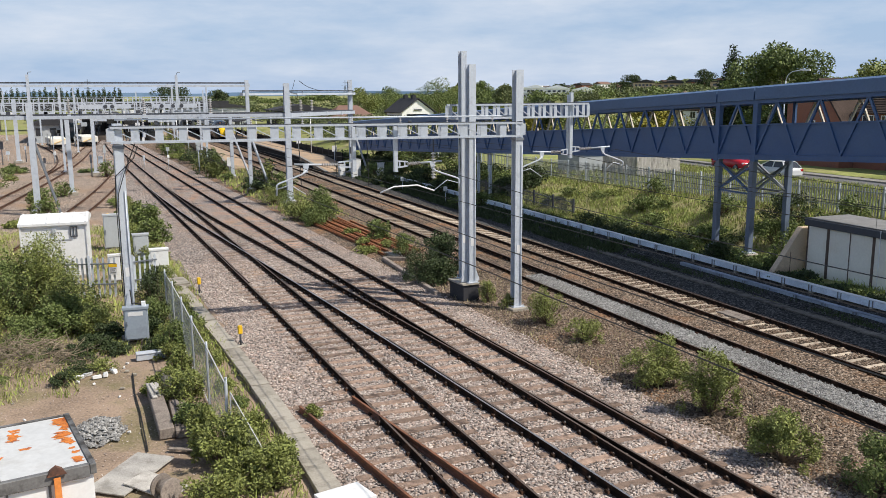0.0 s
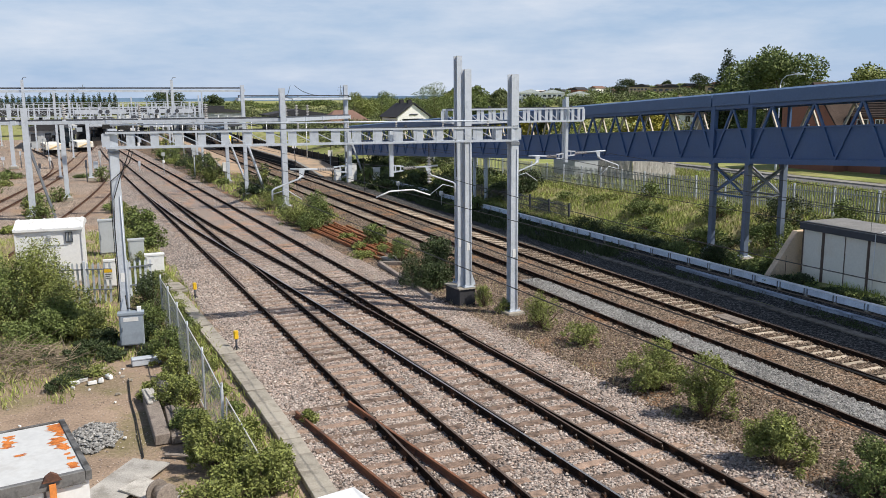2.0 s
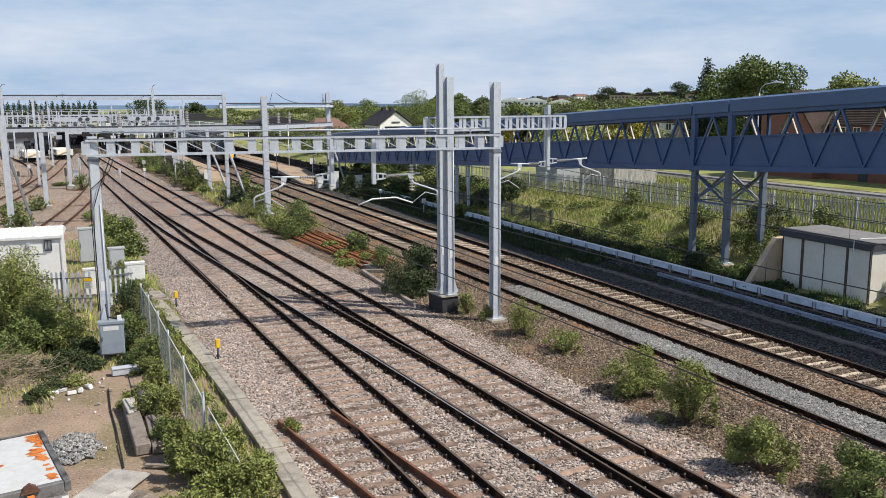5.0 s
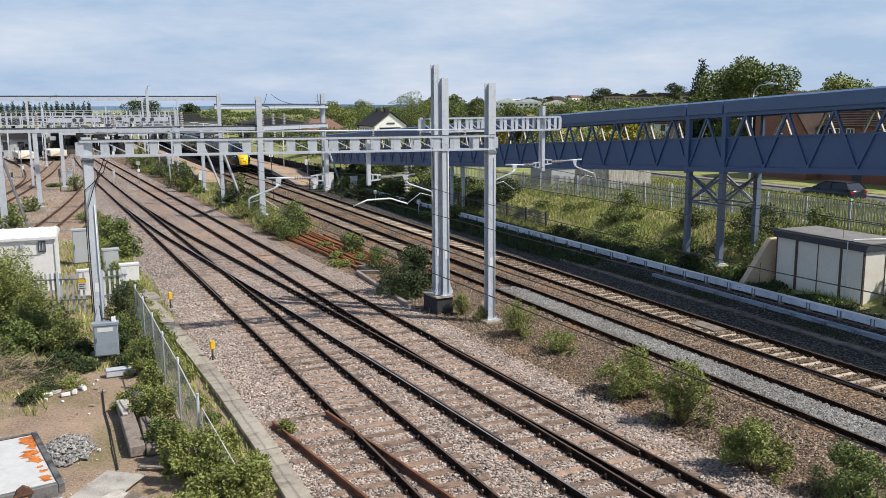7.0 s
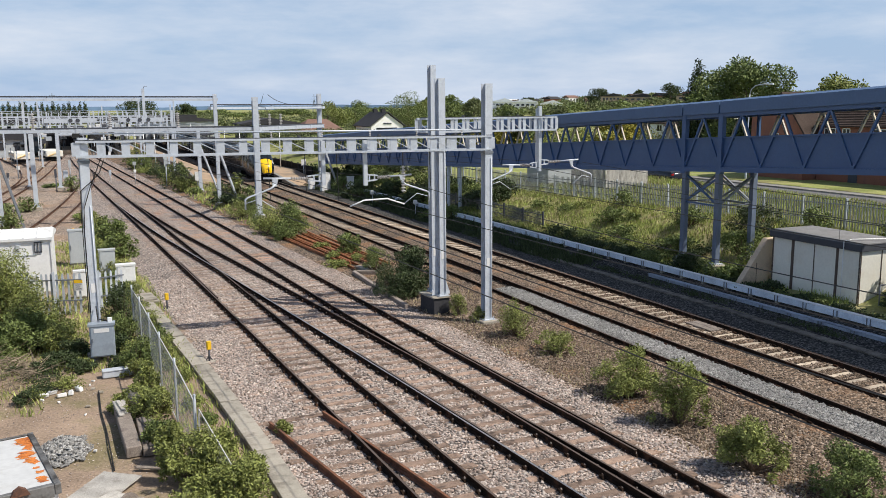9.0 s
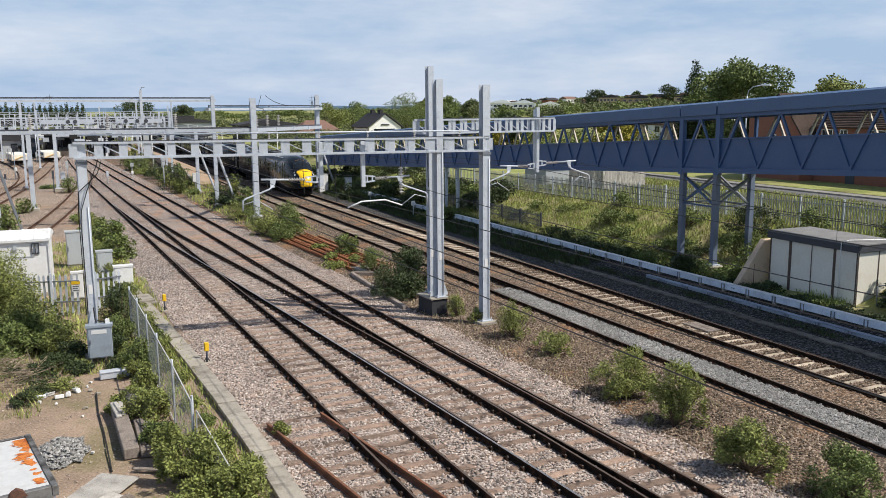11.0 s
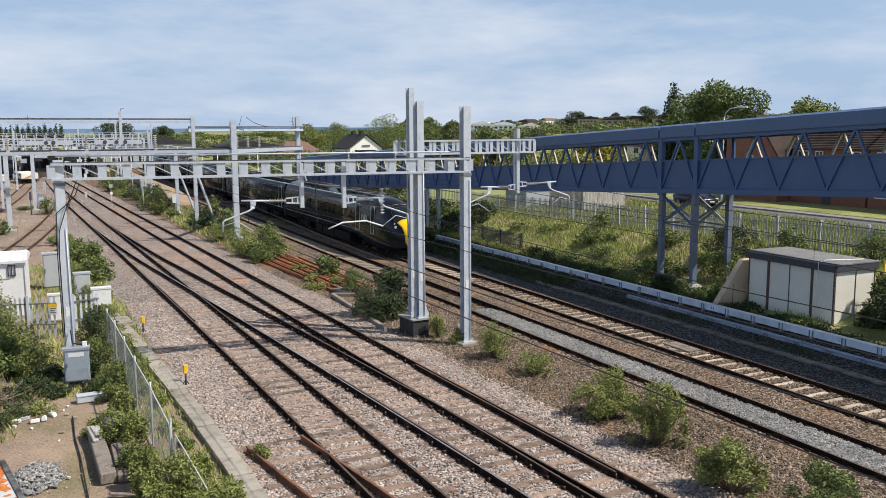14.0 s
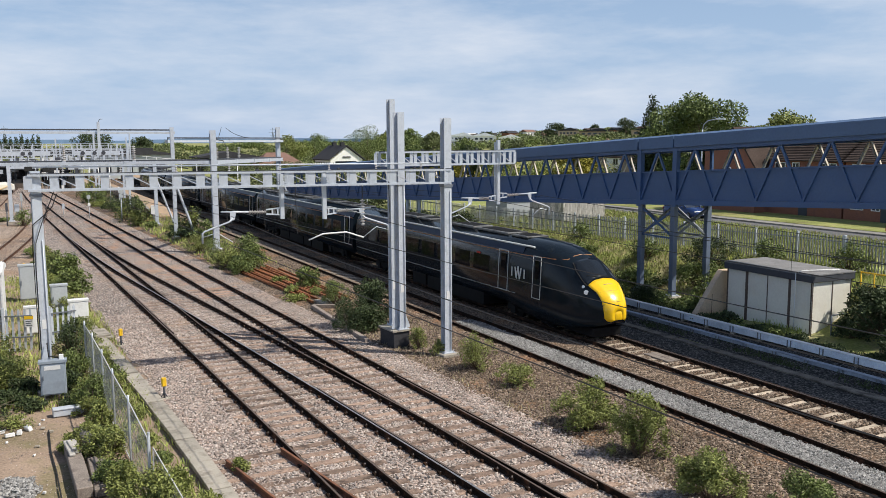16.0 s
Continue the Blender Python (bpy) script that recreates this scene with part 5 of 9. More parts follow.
for i in range(2):
    bm = empty_mesh()
    box(bm, -0.05 + 0.32 * i, 0.25 + 0.32 * i, -0.7, 0.7, 0.04, 0.10)
    part("board", bevelled(bm, 0.01), "plank", th)


# ---- yard buildings and cabinets ----
def cabin():
    th = thing("white_cabin", "white panelled relay cabin with a shallow ribbed roof", "cabin", pose(-1.9, 44.6, 0, 0, 0, -3))
    bm = empty_mesh()
    box(bm, -1.4, 1.4, -1.4, 1.4, 0.1, 2.55)
    part("wall", bevelled(bm, 0.02), "white", th)
    bm = empty_mesh()
    prism(bm, [(-1.52, 2.55), (1.52, 2.55), (1.52, 2.66), (0, 2.95), (-1.52, 2.66)], -1.5, 1.5, pose(0, 0, 0, 0, 0, 90))
    rf = part("roof", bm, "white", th, "white ribbed roof")
    for i in range(6):
        for s in (-1, 1):
            bm = empty_mesh()
            bar(bm, (-1.4 + 0.56 * i, 0, 2.965), (-1.4 + 0.56 * i, s * 1.52, 2.68), 0.05, 0.03)
            part("rib", bm, "white", rf)
    bm = empty_mesh()
    for s in (-1, 1):
        box(bm, s * 1.42 - 0.035, s * 1.42 + 0.035, -1.45, -1.38, 0.1, 2.55)
    part("corner_post", bm, "white", th)
    bm = empty_mesh()
    for a, b, c, d in ((0.70, 1.02, 1.96, 2.02), (0.70, 1.02, 2.42, 2.46), (0.70, 0.74, 2.0, 2.44), (0.98, 1.02, 2.0, 2.44), (0.84, 0.88, 2.0, 2.44)):
        box(bm, a, b, -1.46, -1.41, c, d)
    part("window_frame", bm, "dark_trim", th, "small dark window frame")
    bm = empty_mesh()
    box(bm, -0.06, 0.10, -1.52, -1.41, 2.18, 2.36)
    part("alarm_box", bevelled(bm, 0.01), "grey_box", th)
    bm = empty_mesh()
    box(bm, 0.0, 0.8, -1.43, -1.41, 1.84, 1.87)
    part("drip_rail", bm, "grey_box", th)
    bm = empty_mesh()
    box(bm, 0.15, 0.27, -1.43, -1.41, 1.2, 1.36)
    part("notice", bm, "trim_grey", th, "small dark notice plate")
    bm = empty_mesh()
    box(bm, -1.5, 1.5, -1.5, 1.5, -0.2, 0.1)
    part("base", bm, "concrete", th)


def cabinet(label, x, y, w, d, h, mat, z=0.0, plinth=True, yaw=0, plate=False):
    th = thing("equipment_cabinet", label, "cabinet", pose(x, y, z, 0, 0, yaw), "equipment cabinets")
    z0 = 0.12 if plinth else 0.0
    bm = empty_mesh()
    box(bm, -w / 2, w / 2, -d / 2, d / 2, z0, h - 0.08)
    part("body", bevelled(bm, 0.012), mat, th)
    bm = empty_mesh()
    prism(bm, [(-d / 2 - 0.04, h - 0.08), (d / 2 + 0.04, h - 0.08), (d / 2 + 0.04, h - 0.03), (-d / 2 - 0.04, h)], -w / 2 - 0.04, w / 2 + 0.04, pose(0, 0, 0, 0, 0, 90))
    part("lid", bm, mat, th)
    bm = empty_mesh()
    box(bm, -w / 2 + 0.04, w / 2 - 0.04, -d / 2 - 0.018, -d / 2 - 0.002, z0 + 0.04, h - 0.13)
    dr = part("door", bevelled(bm, 0.006), mat, th)
    bm = empty_mesh()
    box(bm, -w / 2 + 0.08, -w / 2 + 0.11, -d / 2 - 0.05, -d / 2 - 0.018, h * 0.45, h * 0.58)
    part("handle", bm, "galv_dark", dr)
    if plate:
        bm = empty_mesh()
        box(bm, -w * 0.32, w * 0.30, -d / 2 - 0.026, -d / 2 - 0.019, h * 0.74, h * 0.86)
        part("label_plate", bm, "plastic", dr, "white label plate")
    if plinth:
        bm = empty_mesh()
        box(bm, -w / 2 + 0.03, w / 2 - 0.03, -d / 2 + 0.03, d / 2 - 0.03, -0.15, z0 - 0.004)
        part("plinth", bm, "concrete", th)
    return th


cabin()
cabinet("tall grey equipment cabinet with a sloped lid", 0.65, 50.6, 0.85, 0.7, 2.0, "grey_box")
cabinet("medium pale grey equipment cabinet", 1.95, 46.3, 0.75, 0.6, 1.45, "grey_box")
cabinet("low white equipment cabinet", 2.65, 43.7, 0.85, 0.6, 1.05, "white")
cabinet("small white cabinet behind the palisade", 0.55, 41.2, 0.5, 0.4, 1.35, "white")
cabinet("grey location box on legs at the foot of a mast", 0.95, 30.3, 0.78, 0.42, 1.15, "box_blue", z=0.22, plinth=False, yaw=-4, plate=True)
th = thing("box_legs", "short steel legs of the location box", "legs", pose(0.95, 30.3, 0, 0, 0, -4))
for s in (-1, 1):
    bm = empty_mesh()
    box(bm, s * 0.3 - 0.03, s * 0.3 + 0.03, -0.15, 0.15, -0.05, 0.22)
    part("leg", bm, "galv_dark", th)
th = thing("junction_box", "small white box on the lid of the location box", "box", pose(1.22, 30.3, 1.34, 0, 0, -4))
bm = empty_mesh()
box(bm, -0.07, 0.07, -0.06, 0.06, 0.0, 0.17)
part("case", bevelled(bm, 0.01), "white", th)
bm = empty_mesh()
tube(bm, [(-0.07, 0, 0.05), (-0.3, 0.05, 0.12), (-0.38, 0.25, 0.05), (-0.42, 0.45, 0.5)], 0.02, 6)
part("cable", bm, "rubber", th, "black cable looping to the mast")
cabinet("white cabinet whose top shows above the fence line", 3.98, 14.75, 0.86, 0.7, 0.95, "white", yaw=12)
th = thing("concrete_trough", "short pale concrete trough lying on the soil", "trough", pose(1.35, 28.4, 0, 0, 0, 2))
bm = empty_mesh()
box(bm, -0.55, 0.55, -0.14, 0.14, 0, 0.2)
part("channel", bevelled(bm, 0.02), "galv", th)
bm = empty_mesh()
box(bm, -0.55, 0.55, -0.16, 0.16, 0.203, 0.25)
part("lid", bevelled(bm, 0.01), "galv", th)

# ---- container with a rusting roof ----
th = thing("storage_container", "white steel store with a rust-streaked roof", "container", pose(-0.36, 15.55, 0, 0, 0, 10))
bm = empty_mesh()
box(bm, -4.2, -0.05, 0.05, 2.85, 0.05, 1.86)
part("wall", bm, "white", th)
for x0, x1 in ((-4.25, -3.0), (-2.99, -1.52), (-1.51, -0.115)):
    bm = empty_mesh()
    box(bm, x0, x1, 0.1, 2.8, 1.94, 2.0)
    part("roof_sheet", bm, "rust_white", th, "white roof sheet with rust")
bm = empty_mesh()
box(bm, -0.11, 0.0, -0.02, 2.9, 1.84, 2.03)
box(bm, -4.3, -0.115, -0.02, 0.095, 1.80, 2.03)
box(bm, -4.3, -0.115, 2.84, 2.9, 1.84, 2.02)
part("edge_trim", bevelled(bm, 0.01), "trim_grey", th, "weathered grey edge trim")
bm = empty_mesh()
for x in (-1.53, -3.0):
    for i in range(22):
        rod(bm, (x, 0.2 + i * 0.12, 1.99), (x, 0.2 + i * 0.12, 2.012), 0.012, 5)
part("rivets", bm, "trim_grey", th)
rng = random.Random(11)
for cx, cy, sx, sy, n in ((-0.24, 2.56, 0.11, 0.26, 9), (-0.20, 2.24, 0.09, 0.40, 9), (-0.31, 1.76, 0.12, 0.30, 8), (-0.24, 1.38, 0.08, 0.24, 7), (-0.24, 1.02, 0.05, 0.06, 2), (-0.23, 0.80, 0.06, 0.10, 3),
                          (-0.22, 0.42, 0.08, 0.20, 6), (-1.06, 2.45, 0.07, 0.16, 4), (-1.12, 2.12, 0.08, 0.32, 6), (-1.00, 1.42, 0.08, 0.07, 3), (-1.45, 1.2, 0.05, 0.12, 3)):
    bm = empty_mesh()
    for i in range(n * 5):
        px, py = cx + rng.gauss(0, 0.42) * sx, cy + sy * rng.uniform(-0.62, 0.62)
        rx, ry2 = sx * rng.uniform(0.2, 1.0), sy / n * rng.uniform(0.25, 0.9) + 0.008
        turn = rng.uniform(-0.5, 0.5)
        ring = []
        for a in range(11):
            k = rng.uniform(0.6, 1.3)
            u, v = rx * k * math.cos(a * 0.5712), ry2 * k * math.sin(a * 0.5712)
            ring.append(bm.verts.new((px + u - v * turn, py + v + u * turn * 0.4, 2.002 + 0.0002 * i)))
        bm.faces.new(ring)
    tagged(part("rust_patch", bm, "orange_rust", th), "flaking orange rust patch", kind="stuff")
bm = empty_mesh()
bar(bm, (-0.66, -0.07, 0.2), (-0.66, -0.07, 1.93), 0.11, 0.05)
part("strap", bm, "orange", th, "orange strap hanging down the wall")
bm = empty_mesh()
prism(bm, [(-0.16, 0.0), (0.16, 0.0), (0.10, 0.10), (0.0, 0.16), (-0.10, 0.10)], -0.05, 0.05, pose(-0.66, -0.03, 1.98))
part("hinge", bm, "rail_rust", th)
for x in (-0.78, -1.45, -2.6):
    bm = empty_mesh()
    box(bm, x - 0.02, x + 0.02, 0.02, 0.048, 0.1, 1.79)
    part("panel_joint", bm, "trim_grey", th)


# ---- timber, boards and rubbish in the yard ----
th = thing("timber_stack", "stack of old grey sleepers and planks on the dirt", "timber", pose(1.15, 22.95, 0, 0, 0, 1.5))
for x, y, z, w, ln, h, yaw in ((0.0, 0, 0.0, 0.37, 3.4, 0.28, 0), (0.45, -0.65, 0.0, 0.42, 2.3, 0.22, -2), (-0.09, 1.25, 0.284, 0.15, 1.25, 0.07, 3), (0.07, 1.35, 0.284, 0.13, 1.15, 0.05, -2), (-0.02, 1.3, 0.356, 0.12, 0.9, 0.04, 5),
                               (0.48, -0.1, 0.224, 0.16, 1.0, 0.05, 8), (0.40, -1.1, 0.224, 0.10, 0.8, 0.04, -12)):
    bm = empty_mesh()
    box(bm, -w / 2, w / 2, -ln / 2, ln / 2, z, z + h, pose(x, y, 0, 0, 0, yaw))
    part("beam", bevelled(bm, 0.018), "plank" if z < 0.25 else "board_grey", th)
for x, y, yaw, w, ln, tilt, label in ((0.26, 19.35, -38, 1.0, 1.9, 2, "bleached weathered board lying on the ground"), (0.75, 18.5, 40, 0.7, 1.3, 4, "broken pale board lying on the ground"), (1.6, 20.2, 60, 0.12, 1.0, 0, "dark plank lying on the ground")):
    th = thing("board", label, "board", pose(x, y, 0.06, tilt, 0, yaw), "boards in the yard")
    bm = empty_mesh()
    box(bm, -w / 2, w / 2, -ln / 2, ln / 2, 0, 0.03)
    part("sheet", bm, "board_grey" if w > 0.5 else "plank", th)
th = thing("cable_drum", "small wooden cable drum end standing upright", "cable drum", pose(1.0, 17.75, 0.25, 0, 0, 30))
bm = empty_mesh()
disc(bm, (0, 0, 0), (0, 1, 0), 0.26, 0.05, 20)
part("flange", bm, "plank", th)
bm = empty_mesh()
disc(bm, (0, 0.35, 0), (0, 1, 0), 0.26, 0.05, 20)
part("flange", bm, "plank", th)
bm = empty_mesh()
rod(bm, (0, 0, 0), (0, 0.35, 0), 0.16, 14)
part("core", bm, "plank", th)
rng = random.Random(8)
for i in range(26):
    x, y = rng.uniform(-3.2, 1.2), rng.uniform(22.0, 31.5)
    if i < 5:
        x, y = (-0.9 + 0.25 * i, 27.2 + 0.22 * math.sin(i * 2))
    s = rng.uniform(0.03, 0.08) if i > 4 else 0.13
    th = thing("rubble_piece", "pale broken lump lying on the dirt", "rubble", pose(x, y, 0.0, rng.uniform(-8, 8), rng.uniform(-8, 8), rng.uniform(0, 180)), "scattered rubble")
    bm = empty_mesh()
    box(bm, -s, s, -s * 0.6, s * 0.6, -0.02, s * 0.7)
    for v in bm.verts:
        v.co += Vector((rng.uniform(-0.25, 0.25), rng.uniform(-0.25, 0.25), rng.uniform(-0.2, 0.2))) * s
    part("lump", bevelled(bm, s * 0.15), rng.choice(("plastic", "plastic", "concrete", "white")), th)
# thin dark line on the dirt, drawn as a narrow tube
th = thing("floor_pipe", "thin dark line along the dirt, drawn as a tube", "pipe")
bm = empty_mesh()
tube(bm, [(0.63, 27.0, 0.02), (0.60, 25.0, 0.02), (0.66, 23.4, 0.02), (0.69, 20.6, 0.02)], 0.02, 6)
part("tube", bm, "rubber", th)
th = thing("drain_pipe", "short broken concrete pipe among weeds", "pipe", pose(1.62, 25.1, 0.2, 0, 0, 25))
bm = empty_mesh()
rings = [[bm.verts.new((r * math.cos(0.4488 * i), y, r * math.sin(0.4488 * i))) for i in range(14)] for r, y in ((0.2, -0.4), (0.2, 0.4), (0.16, 0.4), (0.16, -0.4))]
for j in range(4):
    for i in range(14):
        bm.faces.new((rings[j][i], rings[j][(i + 1) % 14], rings[(j + 1) % 4][(i + 1) % 14], rings[(j + 1) % 4][i]))
part("ring", bm, "concrete", th)


# ---- yellow-headed line-side markers ----
def marker(x, y, h=0.72):
    th = thing("lineside_marker", "yellow-capped dark marker post beside the line", "marker post", pose(x, y, 0, 0, 0, 8), "lineside markers")
    bm = empty_mesh()
    rod(bm, (0, 0, 0), (0, 0, h - 0.28), 0.035, 8)
    for s in (-1, 1):
        rod(bm, (0.0, 0, 0.22), (s * 0.13, 0.05, 0.0), 0.018, 6)
    part("stem", bm, "dark_trim", th)
    bm = empty_mesh()
    box(bm, -0.075, 0.075, -0.06, 0.06, h - 0.3, h)
    part("cap", bevelled(bm, 0.02), "yellow", th, "yellow cap")
    bm = empty_mesh()
    box(bm, -0.17, 0.17, -0.17, 0.17, -0.05, 0.03)
    part("foot", bm, "concrete", th)


marker(4.21, 28.7)
marker(3.83, 37.3)
marker(2.3, 59.0)
marker(0.6, 61.0)
for x, y, h in ((8.05, 104, 1.3), (20.4, 88.0, 1.0), (25.6, 62.0, 0.9), (25.2, 71.0, 0.9)):
    th = thing("small_signal", "small white-headed lineside signal post", "signal", pose(x, y, 0), "small signals")
    bm = empty_mesh()
    rod(bm, (0, 0, -0.05), (0, 0, h), 0.03, 7)
    part("post", bm, "galv", th)
    bm = empty_mesh()
    box(bm, -0.14, 0.14, -0.1, 0.1, h, h + 0.35)
    part("head", bevelled(bm, 0.03), "white", th)

# ---- pile of rusty rails and a timber kerb between the lines ----
th = thing("scrap_rail_pile", "pile of bright rusty scrap rails on the ground", "scrap rails")
rng = random.Random(3)
for i in range(15):
    x = 13.5 + 0.155 * i + rng.uniform(-0.03, 0.03)
    bm = empty_mesh()
    y0, y1 = 43.2 + rng.uniform(-0.8, 2.0), 55.8 + rng.uniform(-2.2, 0.8)
    dx = rng.uniform(-0.55, 0.55) - 0.35
    z = 0.03 + rng.uniform(0, 0.1)
    bar(bm, (x + 0.35, y0, z), (x + dx, y1, z + 0.02), 0.07, 0.12)
    part("scrap_rail", bm, "rust_pile", th)
th = thing("timber_kerb", "low timber edging round a bare patch", "kerb")
for a, b in (((13.55, 41.2), (13.15, 32.9)), ((13.55, 41.3), (14.6, 40.7))):
    bm = empty_mesh()
    bar(bm, (*a, 0.07), (*b, 0.07), 0.2, 0.2)
    part("beam", bevelled(bm, 0.015), "plank", th)
th = thing("manhole_frame", "flat concrete cover among weeds", "cover", pose(14.7, 42.2, 0, 0, 0, 8))
bm = empty_mesh()
box(bm, -0.5, 0.5, -0.7, 0.7, -0.05, 0.12)
part("slab", bevelled(bm, 0.02), "concrete", th)

# ---- cream equipment hut on the bank ----
th = thing("equipment_hut", "cream panelled equipment hut with a flat felt roof", "hut", pose(29.45, 24.0, 0, 0, 0, -1.0))
HW, HL, HZ0, HZ1 = 2.35, 4.75, 0.15, 2.62
bm = empty_mesh()
box(bm, 0, HW, 0, HL, HZ0 - 0.5, HZ1)
part("wall", bm, "hut", th)
bm = empty_mesh()
box(bm, -0.14, HW + 0.10, -0.10, HL + 0.10, HZ1 - 0.06, HZ1 + 0.22)
part("fascia", bevelled(bm, 0.015), "dark_trim", th, "dark roof fascia")
bm = empty_mesh()
box(bm, -0.12, HW + 0.12, -0.12, HL + 0.12, HZ1 + 0.222, HZ1 + 0.27)
part("roof", bm, "hut_roof", th, "flat grey felt roof")
for y, w in ((0.03, 0.05), (1.15, 0.13), (2.36, 0.04), (3.56, 0.15), (HL - 0.03, 0.07)):
    bm = empty_mesh()
    box(bm, -0.02, -0.002, y - w / 2, y + w / 2, HZ0, HZ1 - 0.01)
    part("seam_strip", bm, "hut_seam", th)
for x in (0.03, 1.2, HW - 0.03):
    bm = empty_mesh()
    box(bm, x - 0.02, x + 0.02, -0.02, -0.002, HZ0, HZ1 - 0.01)
    part("seam_strip", bm, "hut_seam", th)
bm = empty_mesh()
tube(bm, [(-0.17, 0.72, 0.3), (-0.17, 0.72, HZ1 + 0.28), (0.3, 0.74, HZ1 + 0.33), (1.9, 0.25, HZ1 + 0.33)], 0.022, 6)
part("cable", bm, "white", th, "white cable over the roof edge")
th = thing("wing_wall", "sloping pale concrete wing wall in the bank", "retaining wall")
bm = empty_mesh()
prism(bm, [(27.75, 0.0), (30.2, 0.0), (30.2, 2.38), (29.6, 2.38)], 29.15, 29.45)
part("wall", bm, "tan_wall", th)
for x in (29.0,):
    bm = empty_mesh()
    box(bm, x - 0.012, x + 0.012, 29.135, 29.148, 0.1, 1.3)
    part("joint", bm, "hut_seam", th)
th = thing("yellow_handrail", "yellow tubular handrail by a brick pit", "handrail")
bm = empty_mesh()
for y in (24.7, 24.05, 22.6, 21.1):
    rod(bm, (33.4, y, 1.3), (33.4, y, 2.66), 0.035, 8)
rod(bm, (33.4, 24.7, 2.62), (33.4, 19.0, 2.66), 0.035, 8)
rod(bm, (33.4, 24.7, 2.02), (33.4, 19.0, 2.06), 0.035, 8)
part("rail", bm, "yellow", th)
th = thing("brick_pit", "low orange-brown brick pit wall", "wall")
bm = empty_mesh()
box(bm, 33.5, 33.8, 17.0, 25.1, 0.8, 1.88)
part("wall", bm, "brick", th)
th = thing("low_rail", "dull steel handrail before the hut", "handrail")
bm = empty_mesh()
for x in (29.9, 30.8, 31.7):
    rod(bm, (x, 23.35, 0.2), (x, 23.35, 1.25), 0.03, 6)
rod(bm, (29.9, 23.35, 1.25), (31.9, 23.35, 1.25), 0.03, 6)
part("rail", bm, "galv_dark", th)

# ---- grey board fence and sheds by the road ----
th = thing("board_fence", "weathered grey close-board fence panels", "fence")
bm = empty_mesh()
box(bm, -0.07, 0.07, -0.012, 0.012, 0, 2.1)
me = mesh_of("board", bm, "board_grey")
for i in range(30):
    y = 57.4 + i * 0.165
    shared("board", me, th, pose(40.3, y, 1.5, 0, 0, 90))
for i in range(28):
    shared("board", me, th, pose(40.4 + i * 0.15, 57.3, 1.54 + 0.02 * (i % 3), 0, 0, 0))
th = thing("road_shed", "low grey flat-roofed shed by the fence", "shed", pose(38.4, 63, 1.42))
bm = empty_mesh()
box(bm, 0, 2.6, 0, 3.6, 0, 1.9)
part("wall", bevelled(bm, 0.02), "grey_box", th)
bm = empty_mesh()
box(bm, -0.15, 2.75, -0.15, 3.75, 1.9, 2.02)
part("roof", bm, "hut_roof", th)


# ---- street lamp ----
def street_lamp(x, y, h):
    th = thing("street_lamp", "grey street lamp with a curved arm", "street lamp", pose(x, y, road_z(y)), "street lamps")
    bm = empty_mesh()
    rod(bm, (0, 0, 0), (0, 0, 1.2), 0.09, 8)
    rod(bm, (0, 0, 1.2), (0, 0, h - 0.9), 0.055, 8)
    tube(bm, [(0, 0, h - 0.9), (0.05, -0.1, h - 0.45), (0.2, -0.45, h - 0.12), (0.5, -1.1, h)], 0.04, 7)
    part("pole", bm, "galv", th)
    bm = empty_mesh()
    box(bm, -0.13, 0.13, -0.45, 0.4, -0.06, 0.09, pose(0.7, -1.45, h, 4, 0, 25))
    part("lantern", bevelled(bm, 0.04, 2), "white", th, "pale lantern head")


street_lamp(57.0, 59.2, 8.75)


# ---- houses ----
def window(parent, m, w, h, bars=1):
    bm = empty_mesh()
    t = 0.07
    for a, b, c, d in ((-w / 2, w / 2, -h / 2, -h / 2 + t), (-w / 2, w / 2, h / 2 - t, h / 2), (-w / 2, -w / 2 + t, -h / 2 + t, h / 2 - t), (w / 2 - t, w / 2, -h / 2 + t, h / 2 - t)):
        box(bm, -0.03, 0.03, a, b, c, d, m)
    for i in range(bars):
        y = -w / 2 + w * (i + 1) / (bars + 1)
        box(bm, -0.025, 0.025, y - 0.03, y + 0.03, -h / 2 + t, h / 2 - t, m)
    fr = part("window", bm, "render", parent, "white window frame")
    bm = empty_mesh()
    box(bm, -0.012, 0.012, -w / 2 + t, w / 2 - t, -h / 2 + t, h / 2 - t, m)
    part("pane", bm, "glass", fr)


def tiled_slope(parent, y0, y1, x0, z0, x1, z1, mat="tile", rows=22):
    """A roof slope in overlapping courses."""
    outline = []
    for i in range(rows):
        a, b = i / rows, (i + 1) / rows
        outline.append((x0 + (x1 - x0) * a, z0 + (z1 - z0) * a + 0.12))
        outline.append((x0 + (x1 - x0) * b, z0 + (z1 - z0) * b + 0.05))
    outline += [(x1, z1 - 0.02), (x0, z0)]
    bm = empty_mesh()
    prism(bm, outline, y0, y1)
    return part("roof", bm, mat, parent, "brown tiled roof slope" if mat == "tile" else "dark slate roof slope")


